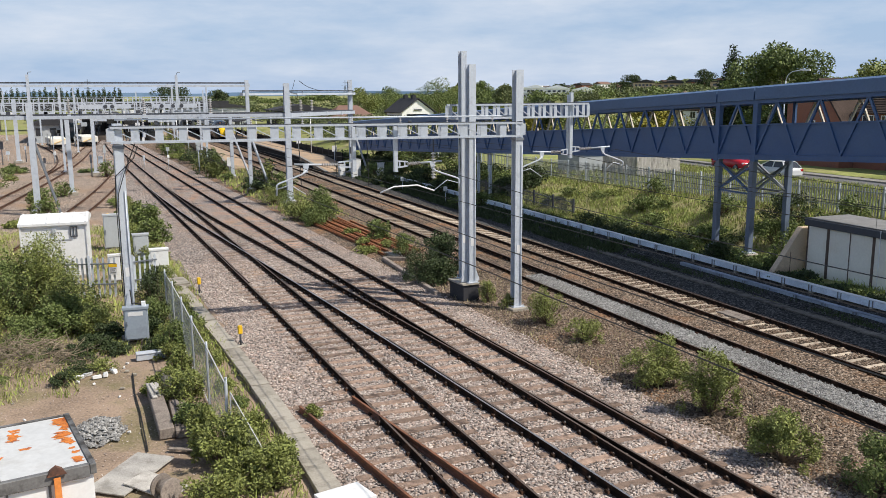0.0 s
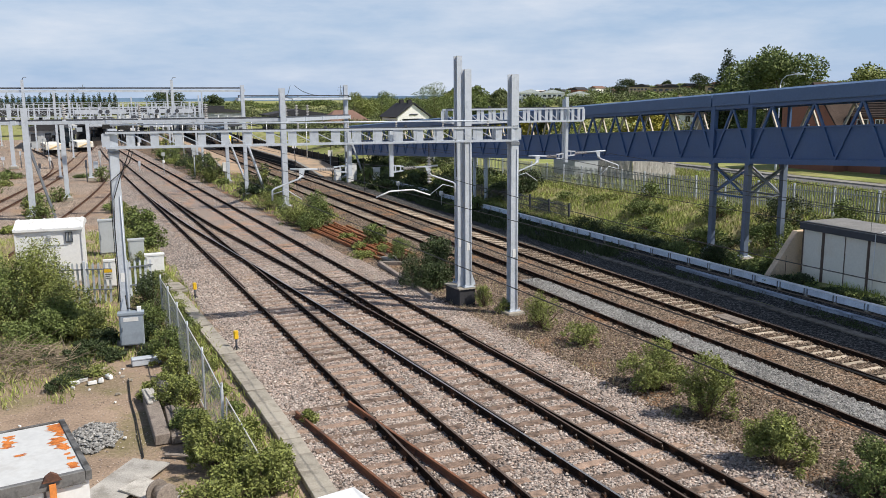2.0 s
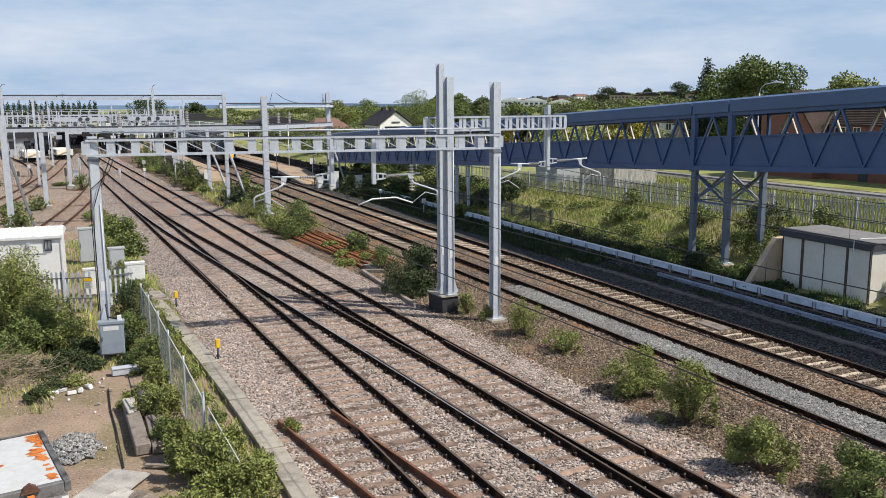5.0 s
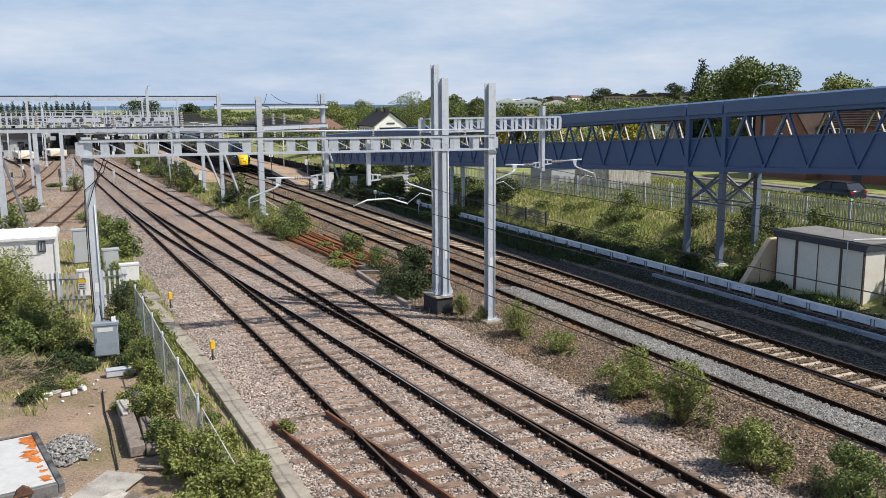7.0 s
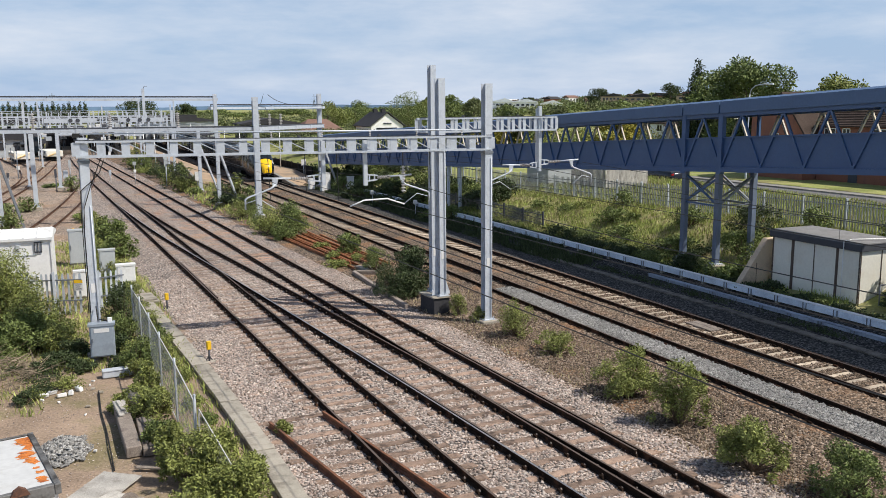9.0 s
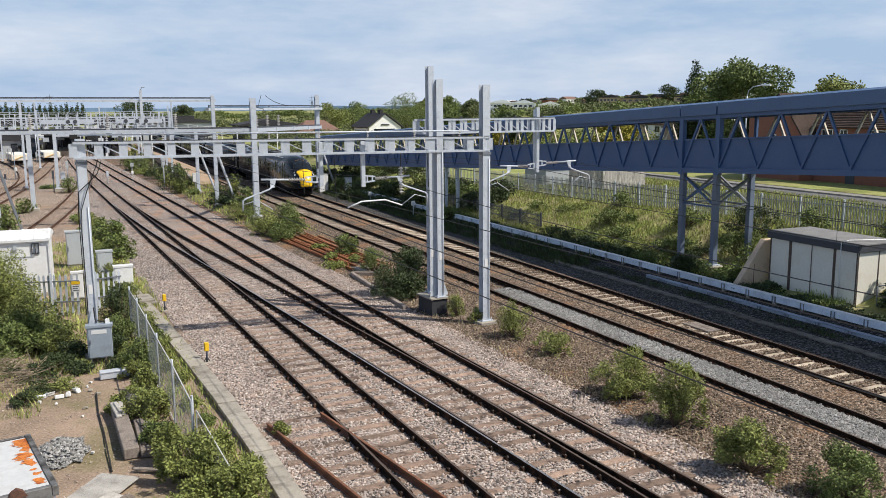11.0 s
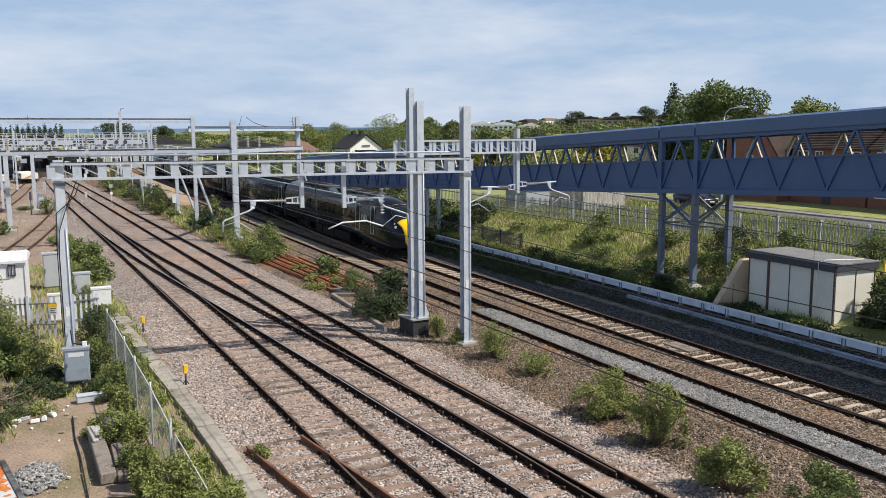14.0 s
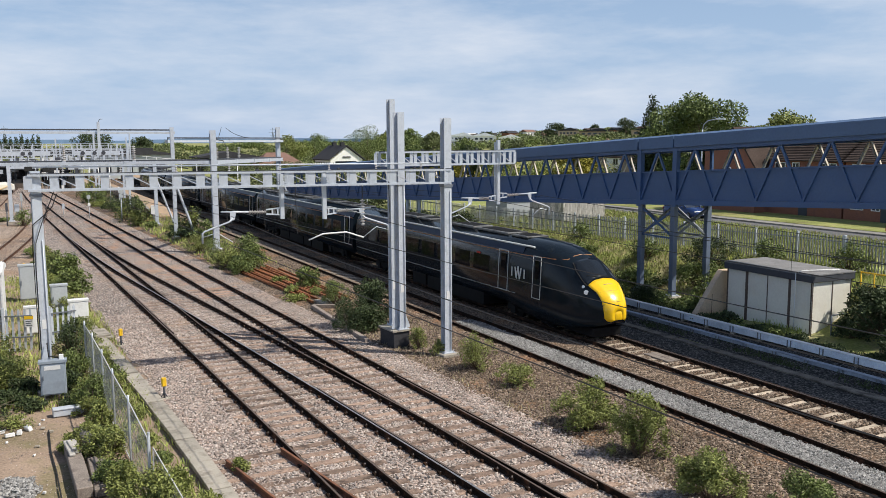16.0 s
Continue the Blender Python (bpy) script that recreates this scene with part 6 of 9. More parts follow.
def row_house(x, y0, y1, z, eaves, ridge, depth, label, mat="brick", roof="tile", wins=((0.3, 1.3), (0.7, 1.3)), detail=True):
    """A house with its front facing -x and its ridge along y."""
    th = thing("house", label, "house", group="houses")
    bm = empty_mesh()
    prism(bm, [(x, z - 0.5), (x + depth, z - 0.5), (x + depth, eaves), (x + depth / 2, ridge - 0.1), (x, eaves)], y0, y1)
    part("wall", bm, mat, th)
    tiled_slope(th, y0 - 0.25, y1 + 0.25, x - 0.4, eaves - 0.2, x + depth / 2, ridge, roof)
    tiled_slope(th, y0 - 0.25, y1 + 0.25, x + depth + 0.4, eaves - 0.2, x + depth / 2, ridge, roof)
    for f, w in wins:
        y = y0 + (y1 - y0) * f
        window(th, pose(x - 0.02, y, eaves - 0.85), w, 1.05)
        if detail:
            window(th, pose(x - 0.02, y, z + 1.5), w, 1.2)
    if detail:
        bm = empty_mesh()
        yd = y0 + (y1 - y0) * 0.5
        box(bm, x - 0.05, x - 0.005, yd - 0.45, yd + 0.45, z, z + 2.05)
        part("door", bm, "dark_trim", th)
    bm = empty_mesh()
    box(bm, x + depth / 2 - 0.35, x + depth / 2 + 0.35, y1 - 1.2, y1 - 0.5, ridge - 0.4, ridge + 0.15)
    for i in range(2):
        rod(bm, (x + depth / 2 - 0.15 + 0.3 * i, y1 - 0.85, ridge + 0.15), (x + depth / 2 - 0.15 + 0.3 * i, y1 - 0.85, ridge + 0.35), 0.1, 8)
    part("chimney", bm, mat, th)
    return th


for a, b in ((24.2, 32.0), (32.2, 40.0), (40.2, 48.0), (48.2, 56.0)):
    row_house(62.2, a, b, 1.75, 6.75, 9.6, 8.0, "brown brick terraced house with a tiled roof", wins=((0.18, 1.5), (0.62, 0.8), (0.84, 1.2)))
th = thing("house", "brown brick gable-fronted house with tiled roof", "house", group="houses")
bm = empty_mesh()
prism(bm, [(56.1, 1.6), (62.5, 1.6), (62.5, 7.5), (59.0, 9.45), (56.1, 5.8)], 0, 9, pose(0, 0, 0) @ Matrix(((0, 1, 0, 60.6), (1, 0, 0, 0.0), (0, 0, 1, 0), (0, 0, 0, 1))))
part("wall", bm, "brick", th)
bm = empty_mesh()
for s in (-1, 1):
    ye, ze = ((55.9, 5.6), (62.8, 7.38))[(s + 1) // 2]
    vs = [(60.45, 59.0, 9.55), (70, 59.0, 9.55), (70, ye, ze), (60.45, ye, ze)]
    f = bm.faces.new([bm.verts.new(v) for v in vs])
bmesh.ops.recalc_face_normals(bm, faces=bm.faces[:])
bmesh.ops.solidify(bm, geom=bm.faces[:], thickness=0.15)
part("roof", bm, "tile", th, "brown tiled roof")
window(th, pose(60.56, 59.3, 5.4), 0.5, 1.0, 0)
window(th, pose(60.56, 60.6, 3.2), 1.6, 1.2)
# cream houses farther along the road
for i, (x, y0, y1, ez) in enumerate(((84, 96, 104, 5.6), (88, 105, 113, 5.8), (92, 116, 124, 5.8), (76, 84, 91, 5.4))):
    row_house(x, y0, y1, 2.0, ez, ez + 2.6, 8, "cream rendered house with a brown roof", "render" if i % 2 else "stone", "tile", detail=False)

# white gabled house by the station
th = thing("white_house", "white rendered gabled house with a dark slate roof", "house")
bm = empty_mesh()
prism(bm, [(60.8, 1.5), (68.0, 1.5), (68.0, 4.7), (64.4, 7.3), (60.8, 4.7)], 171, 181)
part("wall", bm, "render", th)
bm = empty_mesh()
for s in (-1, 1):
    f = bm.faces.new([bm.verts.new(v) for v in ((64.4, 170.6, 7.5), (64.4, 181.5, 7.5), (64.4 + s * 4.1, 181.5, 4.5), (64.4 + s * 4.1, 170.6, 4.5))])
bmesh.ops.recalc_face_normals(bm, faces=bm.faces[:])
bmesh.ops.solidify(bm, geom=bm.faces[:], thickness=0.2)
part("roof", bm, "slate", th, "dark slate roof")
bm = empty_mesh()
box(bm, 61.9, 66.6, 170.9, 170.98, 3.4, 4.3)
part("window", bm, "glass", th)
bm = empty_mesh()
box(bm, 63.5, 65.3, 170.86, 170.97, 5.05, 5.3)
part("sign_bar", bm, "dark_trim", th, "unreadable dark lettering as a bar")
for y in (173, 178):
    bm = empty_mesh()
    box(bm, 64.0, 64.8, y, y + 1, 7.1, 8.3)
    part("chimney", bm, "slate", th)
bm = empty_mesh()
for i in range(6):
    box(bm, 60.74, 60.79, 171.4 + i * 1.6, 172.3 + i * 1.6, 2.4, 4.0)
part("side_window", bm, "glass", th)

# ---- station: platforms, canopies, far buildings ----
th = thing("platform", "tan-surfaced station platform ending in a ramp", "platform")
bm = empty_mesh()
rows = []
for y, z in ((91, 0.12), (97, 0.55), (104, 0.98), (130, 1.0), (160, 1.0), (210, 1.0)):
    x0 = M2(y) + 1.45
    rows.append([bm.verts.new(v) for v in ((x0, y, -0.2), (x0, y, z), (x0 + 3.4, y, z), (x0 + 3.4, y, -0.2))])
for a, b in zip(rows, rows[1:]):
    for i in range(3):
        bm.faces.new((a[i], a[i + 1], b[i + 1], b[i]))
bm.faces.new(rows[0])
part("deck", bm, "platform", th)
bm = empty_mesh()
for (ya, za), (yb, zb) in zip(((91, 0.12), (97, 0.55), (104, 0.98), (130, 1.0), (160, 1.0)), ((97, 0.55), (104, 0.98), (130, 1.0), (160, 1.0), (210, 1.0))):
    bar(bm, (M2(ya) + 1.55, ya, za + 0.03), (M2(yb) + 1.55, yb, zb + 0.03), 0.35, 0.06)
part("edge_coping", bm, "paving", th, "pale edge coping")
# boards along the platform side, black put in for its shadow
bm = empty_mesh()
for (ya, za), (yb, zb) in zip(((92, 0.2), (97, 0.55), (104, 0.98)), ((97, 0.55), (104, 0.98), (208, 1.0))):
    n = max(1, int((yb - ya) / 8))
    for i in range(n):
        a, b = ya + (yb - ya) * i / n, ya + (yb - ya) * (i + 1) / n
        zt = min(za + (zb - za) * i / n, za + (zb - za) * (i + 1) / n) - 0.08
        box(bm, M2(a) + 1.40, M2(a) + 1.447, a, b - 0.05, -0.15, zt)
part("face_boards", bm, "train_under", th, "platform face boards blackened for the shaded side")
th = thing("platform", "pale island platform of the far station", "platform")
bm, rows = empty_mesh(), []
for y, z in ((100, 0.15), (106, 0.55), (113, 0.95), (230, 0.95)):
    xl = 14.6 + 0.02 * (y - 100)
    rows.append([bm.verts.new(v) for v in ((xl, y, -0.2), (xl, y, z), (17.0, y, z), (17.0, y, -0.2))])
for a, b in zip(rows, rows[1:]):
    for i in range(3):
        bm.faces.new((a[i], a[i + 1], b[i + 1], b[i]))
bm.faces.new(rows[0])
part("deck", bm, "platform", th)
bm = empty_mesh()
for (ya, za), (yb, zb) in (((100, 0.15), (106, 0.55)), ((106, 0.55), (113, 0.95)), ((113, 0.95), (200, 0.95))):
    bar(bm, (14.62 + 0.02 * (ya - 100), ya, za + 0.03), (14.62 + 0.02 * (yb - 100), yb, zb + 0.03), 0.3, 0.08)
part("edge_coping", bm, "paving", th, "pale edge coping")
# added panels, no real wall: they stand for the dark under the footbridge
th = thing("platform_wall", "added dark panels standing for shade behind the platform", "wall")
for i in range(26):
    bm = empty_mesh()
    y = 97 + i * 3.0
    box(bm, 27.0, 27.12, y, y + 2.9, 0.0, 1.75 + 0.05 * (i % 2))
    part("panel", bm, "train_under", th)
    bm = empty_mesh()
    box(bm, 26.92, 27.0, y + 2.86, y + 3.04, 0.0, 1.95)
    part("post", bm, "slate", th)
for x, y, z in ((26.6, 99, 1.9), (26.6, 118, 1.9), (24.6, 84.5, 2.6)):
    th2 = thing("notice_sign", "small white sign on a post by the platform", "sign", pose(x, y, 0), "platform signs")
    bm = empty_mesh()
    rod(bm, (0, 0, 0), (0, 0, z), 0.04, 7)
    part("post", bm, "galv", th2)
    bm = empty_mesh()
    box(bm, -0.28, 0.28, -0.07, -0.04, z - 0.1, z + 0.6)
    part("board", bm, "plastic" if z < 2 else "dark_trim", th2)
# low brick house with a brown hipped roof by the station
th = thing("house", "low brick house with a brown hipped roof", "house", group="houses")
bm = empty_mesh()
box(bm, 46.5, 56.5, 175, 184, -0.2, 3.4)
part("wall", bm, "brick", th)
bm = empty_mesh()
vs = [bm.verts.new(v) for v in ((46, 174.5, 3.4), (57, 174.5, 3.4), (57, 184.5, 3.4), (46, 184.5, 3.4), (49.5, 179.5, 6.2), (53.5, 179.5, 6.2))]
for q in ((0, 1, 5, 4), (1, 2, 5), (2, 3, 4, 5), (3, 0, 4), (3, 2, 1, 0)):
    bm.faces.new([vs[i] for i in q])
part("roof", bm, "roof_pink", th, "pinkish-brown hipped tile roof")
for i in range(3):
    bm = empty_mesh()
    box(bm, 47.6 + i * 3, 49.2 + i * 3, 174.9, 174.98, 1.2, 2.6)
    part("window", bm, "plastic", th)
th = thing("platform_shelter", "dark-roofed canopy on the platform", "canopy", pose(25.5, 150, 1.0))
bm = empty_mesh()
prism(bm, [(-2.2, 2.9), (0, 3.3), (2.2, 2.9), (2.2, 3.05), (0, 3.5), (-2.2, 3.05)], 0, 40)
part("roof", bm, "slate", th)
for i in range(6):
    bm = empty_mesh()
    rod(bm, (0, 2 + i * 7, 0), (0, 2 + i * 7, 3.2), 0.12, 8)
    part("post", bm, "galv_dark", th)
for x, y, w, d, h, mat, label in ((-10, 175, 7, 26, 3.2, "grey_box", "low grey building on the platform"), (42, 212, 14, 10, 4.6, "stone", "long brick building behind the station"),
                                  (18, 215, 18, 8, 5.5, "grey_box", "grey flat station office block"), (-2, 200, 8, 14, 3.4, "stone", "low stone building on the platform")):
    th = thing("station_building", label, "building", pose(x, y, 0), "station buildings")
    bm = empty_mesh()
    box(bm, 0, w, 0, d, -0.2, h)
    part("wall", bm, mat if mat != "stone" else "slate", th)
    bm = empty_mesh()
    prism(bm, [(-0.6, h), (w + 0.6, h), (w + 0.6, h + 0.25), (w / 2, h + 1.6), (-0.6, h + 0.25)], -0.5, d + 0.5)
    part("roof", bm, "slate" if mat != "brick" else "tile", th)
    for i in range(max(2, int(w / 2.5))):
        bm = empty_mesh()
        box(bm, 0.5 + i * 2.4, 1.6 + i * 2.4, -0.06, -0.005, 1.3, 2.7)
        part("window", bm, "glass", th)
# dark bridge mouth beyond the station
th = thing("far_overbridge", "dark far overbridge across the lines", "bridge")
bm = empty_mesh()
box(bm, -45, 35, 238, 246, 5.0, 7.0)
part("deck", bm, "slate", th)
for x in (-44, -22, -2, 12, 33):
    bm = empty_mesh()
    box(bm, x - 0.8, x + 0.8, 239, 245, -0.2, 5.0)
    part("pier", bm, "stone", th)
# long dark canopies and coaches standing at the far platforms
for x, y0, y1, z, w in ((3.5, 178, 232, 3.8, 6), (12.5, 170, 228, 3.7, 5)):
    th = thing("station_canopy", "long dark canopy over a far platform", "canopy", group="station canopies")
    bm = empty_mesh()
    prism(bm, [(x - w / 2, z), (x + w / 2, z), (x + w / 2, z + 0.7), (x, z + 1.1), (x - w / 2, z + 0.7)], y0, y1)
    part("roof", bm, "slate", th)
    bm = empty_mesh()
    box(bm, x - w / 2 - 0.04, x + w / 2 + 0.04, y0 - 0.06, y0 - 0.01, z - 0.1, z + 0.75)
    part("fascia", bm, "galv", th, "pale fascia board")
    for i in range(7):
        bm = empty_mesh()
        rod(bm, (x, y0 + 2 + i * 8, 0), (x, y0 + 2 + i * 8, z), 0.14, 7)
        part("post", bm, "galv_dark", th)
    bm = empty_mesh()
    box(bm, x - w / 2 + 0.5, x + w / 2 - 0.5, y0 + 2, y1, -0.1, 0.9)
    part("plinth", bm, "stone", th)
for i, (x, y) in enumerate(((-3.6, 172), (8.4, 185))):
    th = thing("parked_coach", "dark coach standing at the far station", "coach", pose(x, y, 0, 0, 0, 1.5), "parked coaches")
    bm = empty_mesh()
    prism(bm, [(-1.3, 0.9), (1.3, 0.9), (1.38, 2.0), (1.2, 3.2), (0.6, 3.65), (-0.6, 3.65), (-1.2, 3.2), (-1.38, 2.0)], 0, 22)
    part("body", bm, ("train", "slate")[i], th)
    bm = empty_mesh()
    box(bm, -1.0, 1.0, -0.05, -0.01, 2.1, 2.9)
    part("end_window", bm, "glass", th)
    bm = empty_mesh()
    box(bm, -1.1, 1.1, 0.5, 21.5, 0.3, 0.9)
    part("underframe", bm, "train_under", th)
# posts, cases and boards in the throat of the station
rng = random.Random(14)
for i in range(70):
    y = rng.uniform(96, 168)
    x = rng.uniform(-26, 14)
    if min(abs(x - T1(y)), abs(x - T2(y)), abs(x - L1(y)), abs(x - L2(y))) < 1.5:
        continue
    h = rng.uniform(0.8, 4.2)
    th = thing("yard_post", "slim post with a small case in the station throat", "post", pose(x, y, 0), "station posts")
    bm = empty_mesh()
    rod(bm, (0, 0, -0.05), (0, 0, h), 0.06, 6)
    part("post", bm, rng.choice(("galv", "galv_dark", "white")), th)
    bm = empty_mesh()
    w = rng.uniform(0.2, 0.55)
    box(bm, -w / 2, w / 2, -0.2, 0.1, h - rng.uniform(0.3, 0.9), h + 0.1)
    part("case", bm, rng.choice(("white", "dark_trim", "grey_box", "dark_trim", "galv")), th)
rng = random.Random(15)
for i in range(64):
    y = rng.uniform(166, 205)
    x = rng.uniform(-9, 15)
    h = rng.uniform(1.6, 5.4)
    th = thing("platform_sign", "small board on a post among the far platforms", "sign", pose(x, y, 0), "far platform signs")
    bm = empty_mesh()
    rod(bm, (0, 0, -0.05), (0, 0, h), 0.07, 6)
    part("post", bm, rng.choice(("galv", "galv_dark", "rubber")), th)
    bm = empty_mesh()
    w = rng.uniform(0.4, 1.5)
    box(bm, -w / 2, w / 2, -0.2, 0.1, h - rng.uniform(0.3, 1.0), h + 0.1)
    part("board", bm, rng.choice(("white", "train_under", "rubber", "dark_trim", "galv")), th)
# platform lamps
rng = random.Random(5)
for i in range(14):
    x, y = (26.0, 108 + 13 * i) if i < 7 else (11.8, 118 + 15 * (i - 7))
    th = thing("platform_lamp", "slim white platform lamp post", "lamp post", pose(x, y, 0.95), "platform lamps")
    bm = empty_mesh()
    rod(bm, (0, 0, 0), (0, 0, 4.6), 0.06, 7)
    part("pole", bm, "white", th)
    bm = empty_mesh()
    box(bm, -0.9, 0.9, -0.1, 0.1, 4.6, 4.7)
    part("lamp_head", bm, "white", th)
# small boxes and relay cases near the platform end
for x, y, h in ((24.6, 84, 1.6), (25.4, 85.5, 1.9), (24.0, 86.5, 1.3), (26.8, 82, 1.7)):
    cabinet("slim pale relay case by the platform ramp", x, y, 0.6, 0.5, h, "white")
# a parked white maintenance vehicle and the yellow one in the yard
for x, y, mat, label in ((-4.9, 152, "hut", "cream maintenance wagon standing in the yard"), (-0.3, 158, "hut", "cream maintenance wagon with a yellow end")):
    th = thing("maintenance_wagon", label, "rail wagon", pose(x, y, 0, 0, 0, 8), "maintenance wagons")
    bm = empty_mesh()
    box(bm, -1.3, 1.3, 0, 9, 0.75, 1.75)
    part("body", bevelled(bm, 0.15, 2), mat, th)
    bm = empty_mesh()
    for i in range(3):
        box(bm, -1.32, 1.32, 1.0 + i * 2.6, 2.6 + i * 2.6, 1.2, 1.6)
    part("window_band", bm, "glass", th)
    bm = empty_mesh()
    box(bm, -1.1, 1.1, 0.4, 8.6, 0.3, 1.0)
    part("underframe", bm, "train_under", th)
    bm = empty_mesh()
    bar(bm, (-1.1, -0.03, 0.85), (0.9, -0.03, 1.65), 0.3, 0.04)
    part("end_stripe", bm, "yellow", th, "yellow warning stripe")


# ---- pylons on the skyline ----
def pylon(x, y, z, h):
    th = thing("pylon", "distant grey lattice power pylon", "pylon", pose(x, y, z), "pylons")
    bm = empty_mesh()
    for sx in (-1, 1):
        for sy in (-1, 1):
            bar(bm, (sx * h * 0.09, sy * h * 0.09, 0), (sx * 0.02 * h, sy * 0.02 * h, h * 0.72), h * 0.012)
    bar(bm, (0, 0, h * 0.7), (0, 0, h), h * 0.02)
    for f, w in ((0.62, 0.16), (0.76, 0.20), (0.9, 0.13)):
        bar(bm, (-w * h, 0, f * h), (w * h, 0, f * h), h * 0.012)
    part("lattice", bm, "galv_dark", th)


pylon(270, 950, 2, 22)
pylon(0, 1050, 1, 26)


# ---- cars ----
def car(label, paint, estate=False):
    """A family car at the origin, its front towards -y."""
    th = thing("car", label, "car", group="cars on the road")
    ln = 4.55 if estate else 4.15
    # lower body in cross-sections along y: half width, sill, shoulder
    bm = empty_mesh()
    prof = [(-ln / 2, 0.62, 0.45, 0.62), (-ln / 2 + 0.12, 0.78, 0.28, 0.74), (-ln / 2 + 0.6, 0.88, 0.22, 0.86), (-0.75, 0.90, 0.22, 0.98), (0.6, 0.90, 0.22, 1.0), (ln / 2 - 0.5, 0.88, 0.24, 1.0), (ln / 2 - 0.08, 0.80, 0.34, 0.92), (ln / 2, 0.72, 0.45, 0.75)]
    rings = []
    for y, w, lo, hi in prof:
        rings.append([bm.verts.new(v) for v in ((-w, y, lo), (-w - 0.015, y, (lo + hi) / 2), (-w + 0.05, y, hi), (0, y, hi + 0.03), (w - 0.05, y, hi), (w + 0.015, y, (lo + hi) / 2), (w, y, lo), (0, y, lo - 0.02))])
    for a, b in zip(rings, rings[1:]):
        for i in range(8):
            bm.faces.new((a[i], a[(i + 1) % 8], b[(i + 1) % 8], b[i])).smooth = True
    bm.faces.new(rings[0])
    bm.faces.new(rings[-1][::-1])
    part("body", bm, paint, th)
    back = ln / 2 - (0.12 if estate else 0.28)
    bm = empty_mesh()
    low = [(-0.84, -0.95), (0.84, -0.95), (0.84, back), (-0.84, back)]
    top = [(-0.62, -0.1), (0.62, -0.1), (0.62, back - 0.45), (-0.62, back - 0.45)]
    a = [bm.verts.new((x, y, 0.97)) for x, y in low]
    b = [bm.verts.new((x, y, 1.42)) for x, y in top]
    for i in range(4):
        bm.faces.new((a[i], a[(i + 1) % 4], b[(i + 1) % 4], b[i]))
    bm.faces.new(b)
    part("glasshouse", bevelled(bm, 0.04), "glass", th, "dark car windows")
    bm = empty_mesh()
    box(bm, -0.63, 0.63, -0.15, back - 0.4, 1.415, 1.47)
    part("roof", bevelled(bm, 0.04, 2), paint, th)
    bm = empty_mesh()
    for s in (-1, 1):
        for p, q in (((s * 0.84, -0.95, 0.98), (s * 0.63, -0.1, 1.42)), ((s * 0.85, 0.55, 0.98), (s * 0.64, 0.5, 1.42)), ((s * 0.84, back, 0.98), (s * 0.63, back - 0.45, 1.42))):
            bar(bm, p, q, 0.07)
    part("pillar", bm, paint, th)
    for s in (-1, 1):
        for y in (-ln / 2 + 0.82, ln / 2 - 0.80):
            bm = empty_mesh()
            disc(bm, (s * 0.80, y, 0.31), (1, 0, 0), 0.31, 0.2, 18)
            w = part("tyre", bm, "rubber", th)
            bm = empty_mesh()
            disc(bm, (s * 0.895, y, 0.31), (1, 0, 0), 0.19, 0.03, 14)
            part("rim", bm, "galv_dark", w)
        bm = empty_mesh()
        box(bm, s * 0.62 - 0.16, s * 0.62 + 0.16, -ln / 2 + 0.06, -ln / 2 + 0.2, 0.60, 0.74)
        part("headlight", bevelled(bm, 0.03), "headlamp", th)
        bm = empty_mesh()
        box(bm, s * 0.66 - 0.14, s * 0.66 + 0.14, ln / 2 - 0.1, ln / 2 + 0.005, 0.70, 0.88)
        part("tail_light", bevelled(bm, 0.02), "tail", th)
        bm = empty_mesh()
        box(bm, s * 0.98 - 0.08, s * 0.98 + 0.08, -0.62, -0.5, 0.98, 1.1)
        part("mirror", bevelled(bm, 0.02), paint, th)
    bm = empty_mesh()
    box(bm, -0.26, 0.26, -ln / 2 - 0.012, -ln / 2 + 0.01, 0.42, 0.53)
    part("plate", bm, "white", th)
    return th


cars = {"red": car("bright red hatchback driving along the road", "red_car"), "white": car("white hatchback driving away along the road", "white_car"),
        "estate": car("dark estate car driving away along the road", "navy_car", True), "navy": car("dark blue saloon driving along the road", "navy_car"),
        "blue": car("mid-blue hatchback driving along the road", "blue_car")}

# ---- the express train ----
TX_LEN, CAR = 25.5, 25.9


def car_section(bm, stations, mats=None):
    """Skins a body from cross-sections: each is (y, list of (x, z))."""
    rings = [[bm.verts.new((x, y, z)) for x, z in sec] for y, sec in stations]
    k = len(rings[0])
    for a, b in zip(rings, rings[1:]):
        for i in range(k):
            f = bm.faces.new((a[i], a[(i + 1) % k], b[(i + 1) % k], b[i]))
            f.smooth = i < k - 1
    return rings


HALF = [(1.28, 0.95), (1.36, 1.32), (1.38, 1.80), (1.368, 2.40), (1.32, 2.92), (1.215, 3.34), (1.03, 3.66), (0.62, 3.92), (0.0, 4.00)]


def section(sx=1.0, sz=1.0, z0=0.95, drop=0.0):
    right = [(x * sx, z0 + (z - 0.95) * sz - drop) for x, z in HALF]
    return right + [(-x, z) for x, z in right[-2::-1]]


def wheelset(parent, y):
    w = new("wheelset")
    w.parent = parent
    w.matrix_basis = pose(0, y, 0.65)
    for s in (-1, 1):
        bm = empty_mesh()
        disc(bm, (s * 0.75, 0, 0), (1, 0, 0), 0.45, 0.13, 24)
        disc(bm, (s * 0.70, 0, 0), (1, 0, 0), 0.49, 0.03, 24)
        part("wheel", bm, "train_under", w)
    bm = empty_mesh()
    rod(bm, (-0.75, 0, 0), (0.75, 0, 0), 0.09, 10)
    part("axle", bm, "train_under", w)


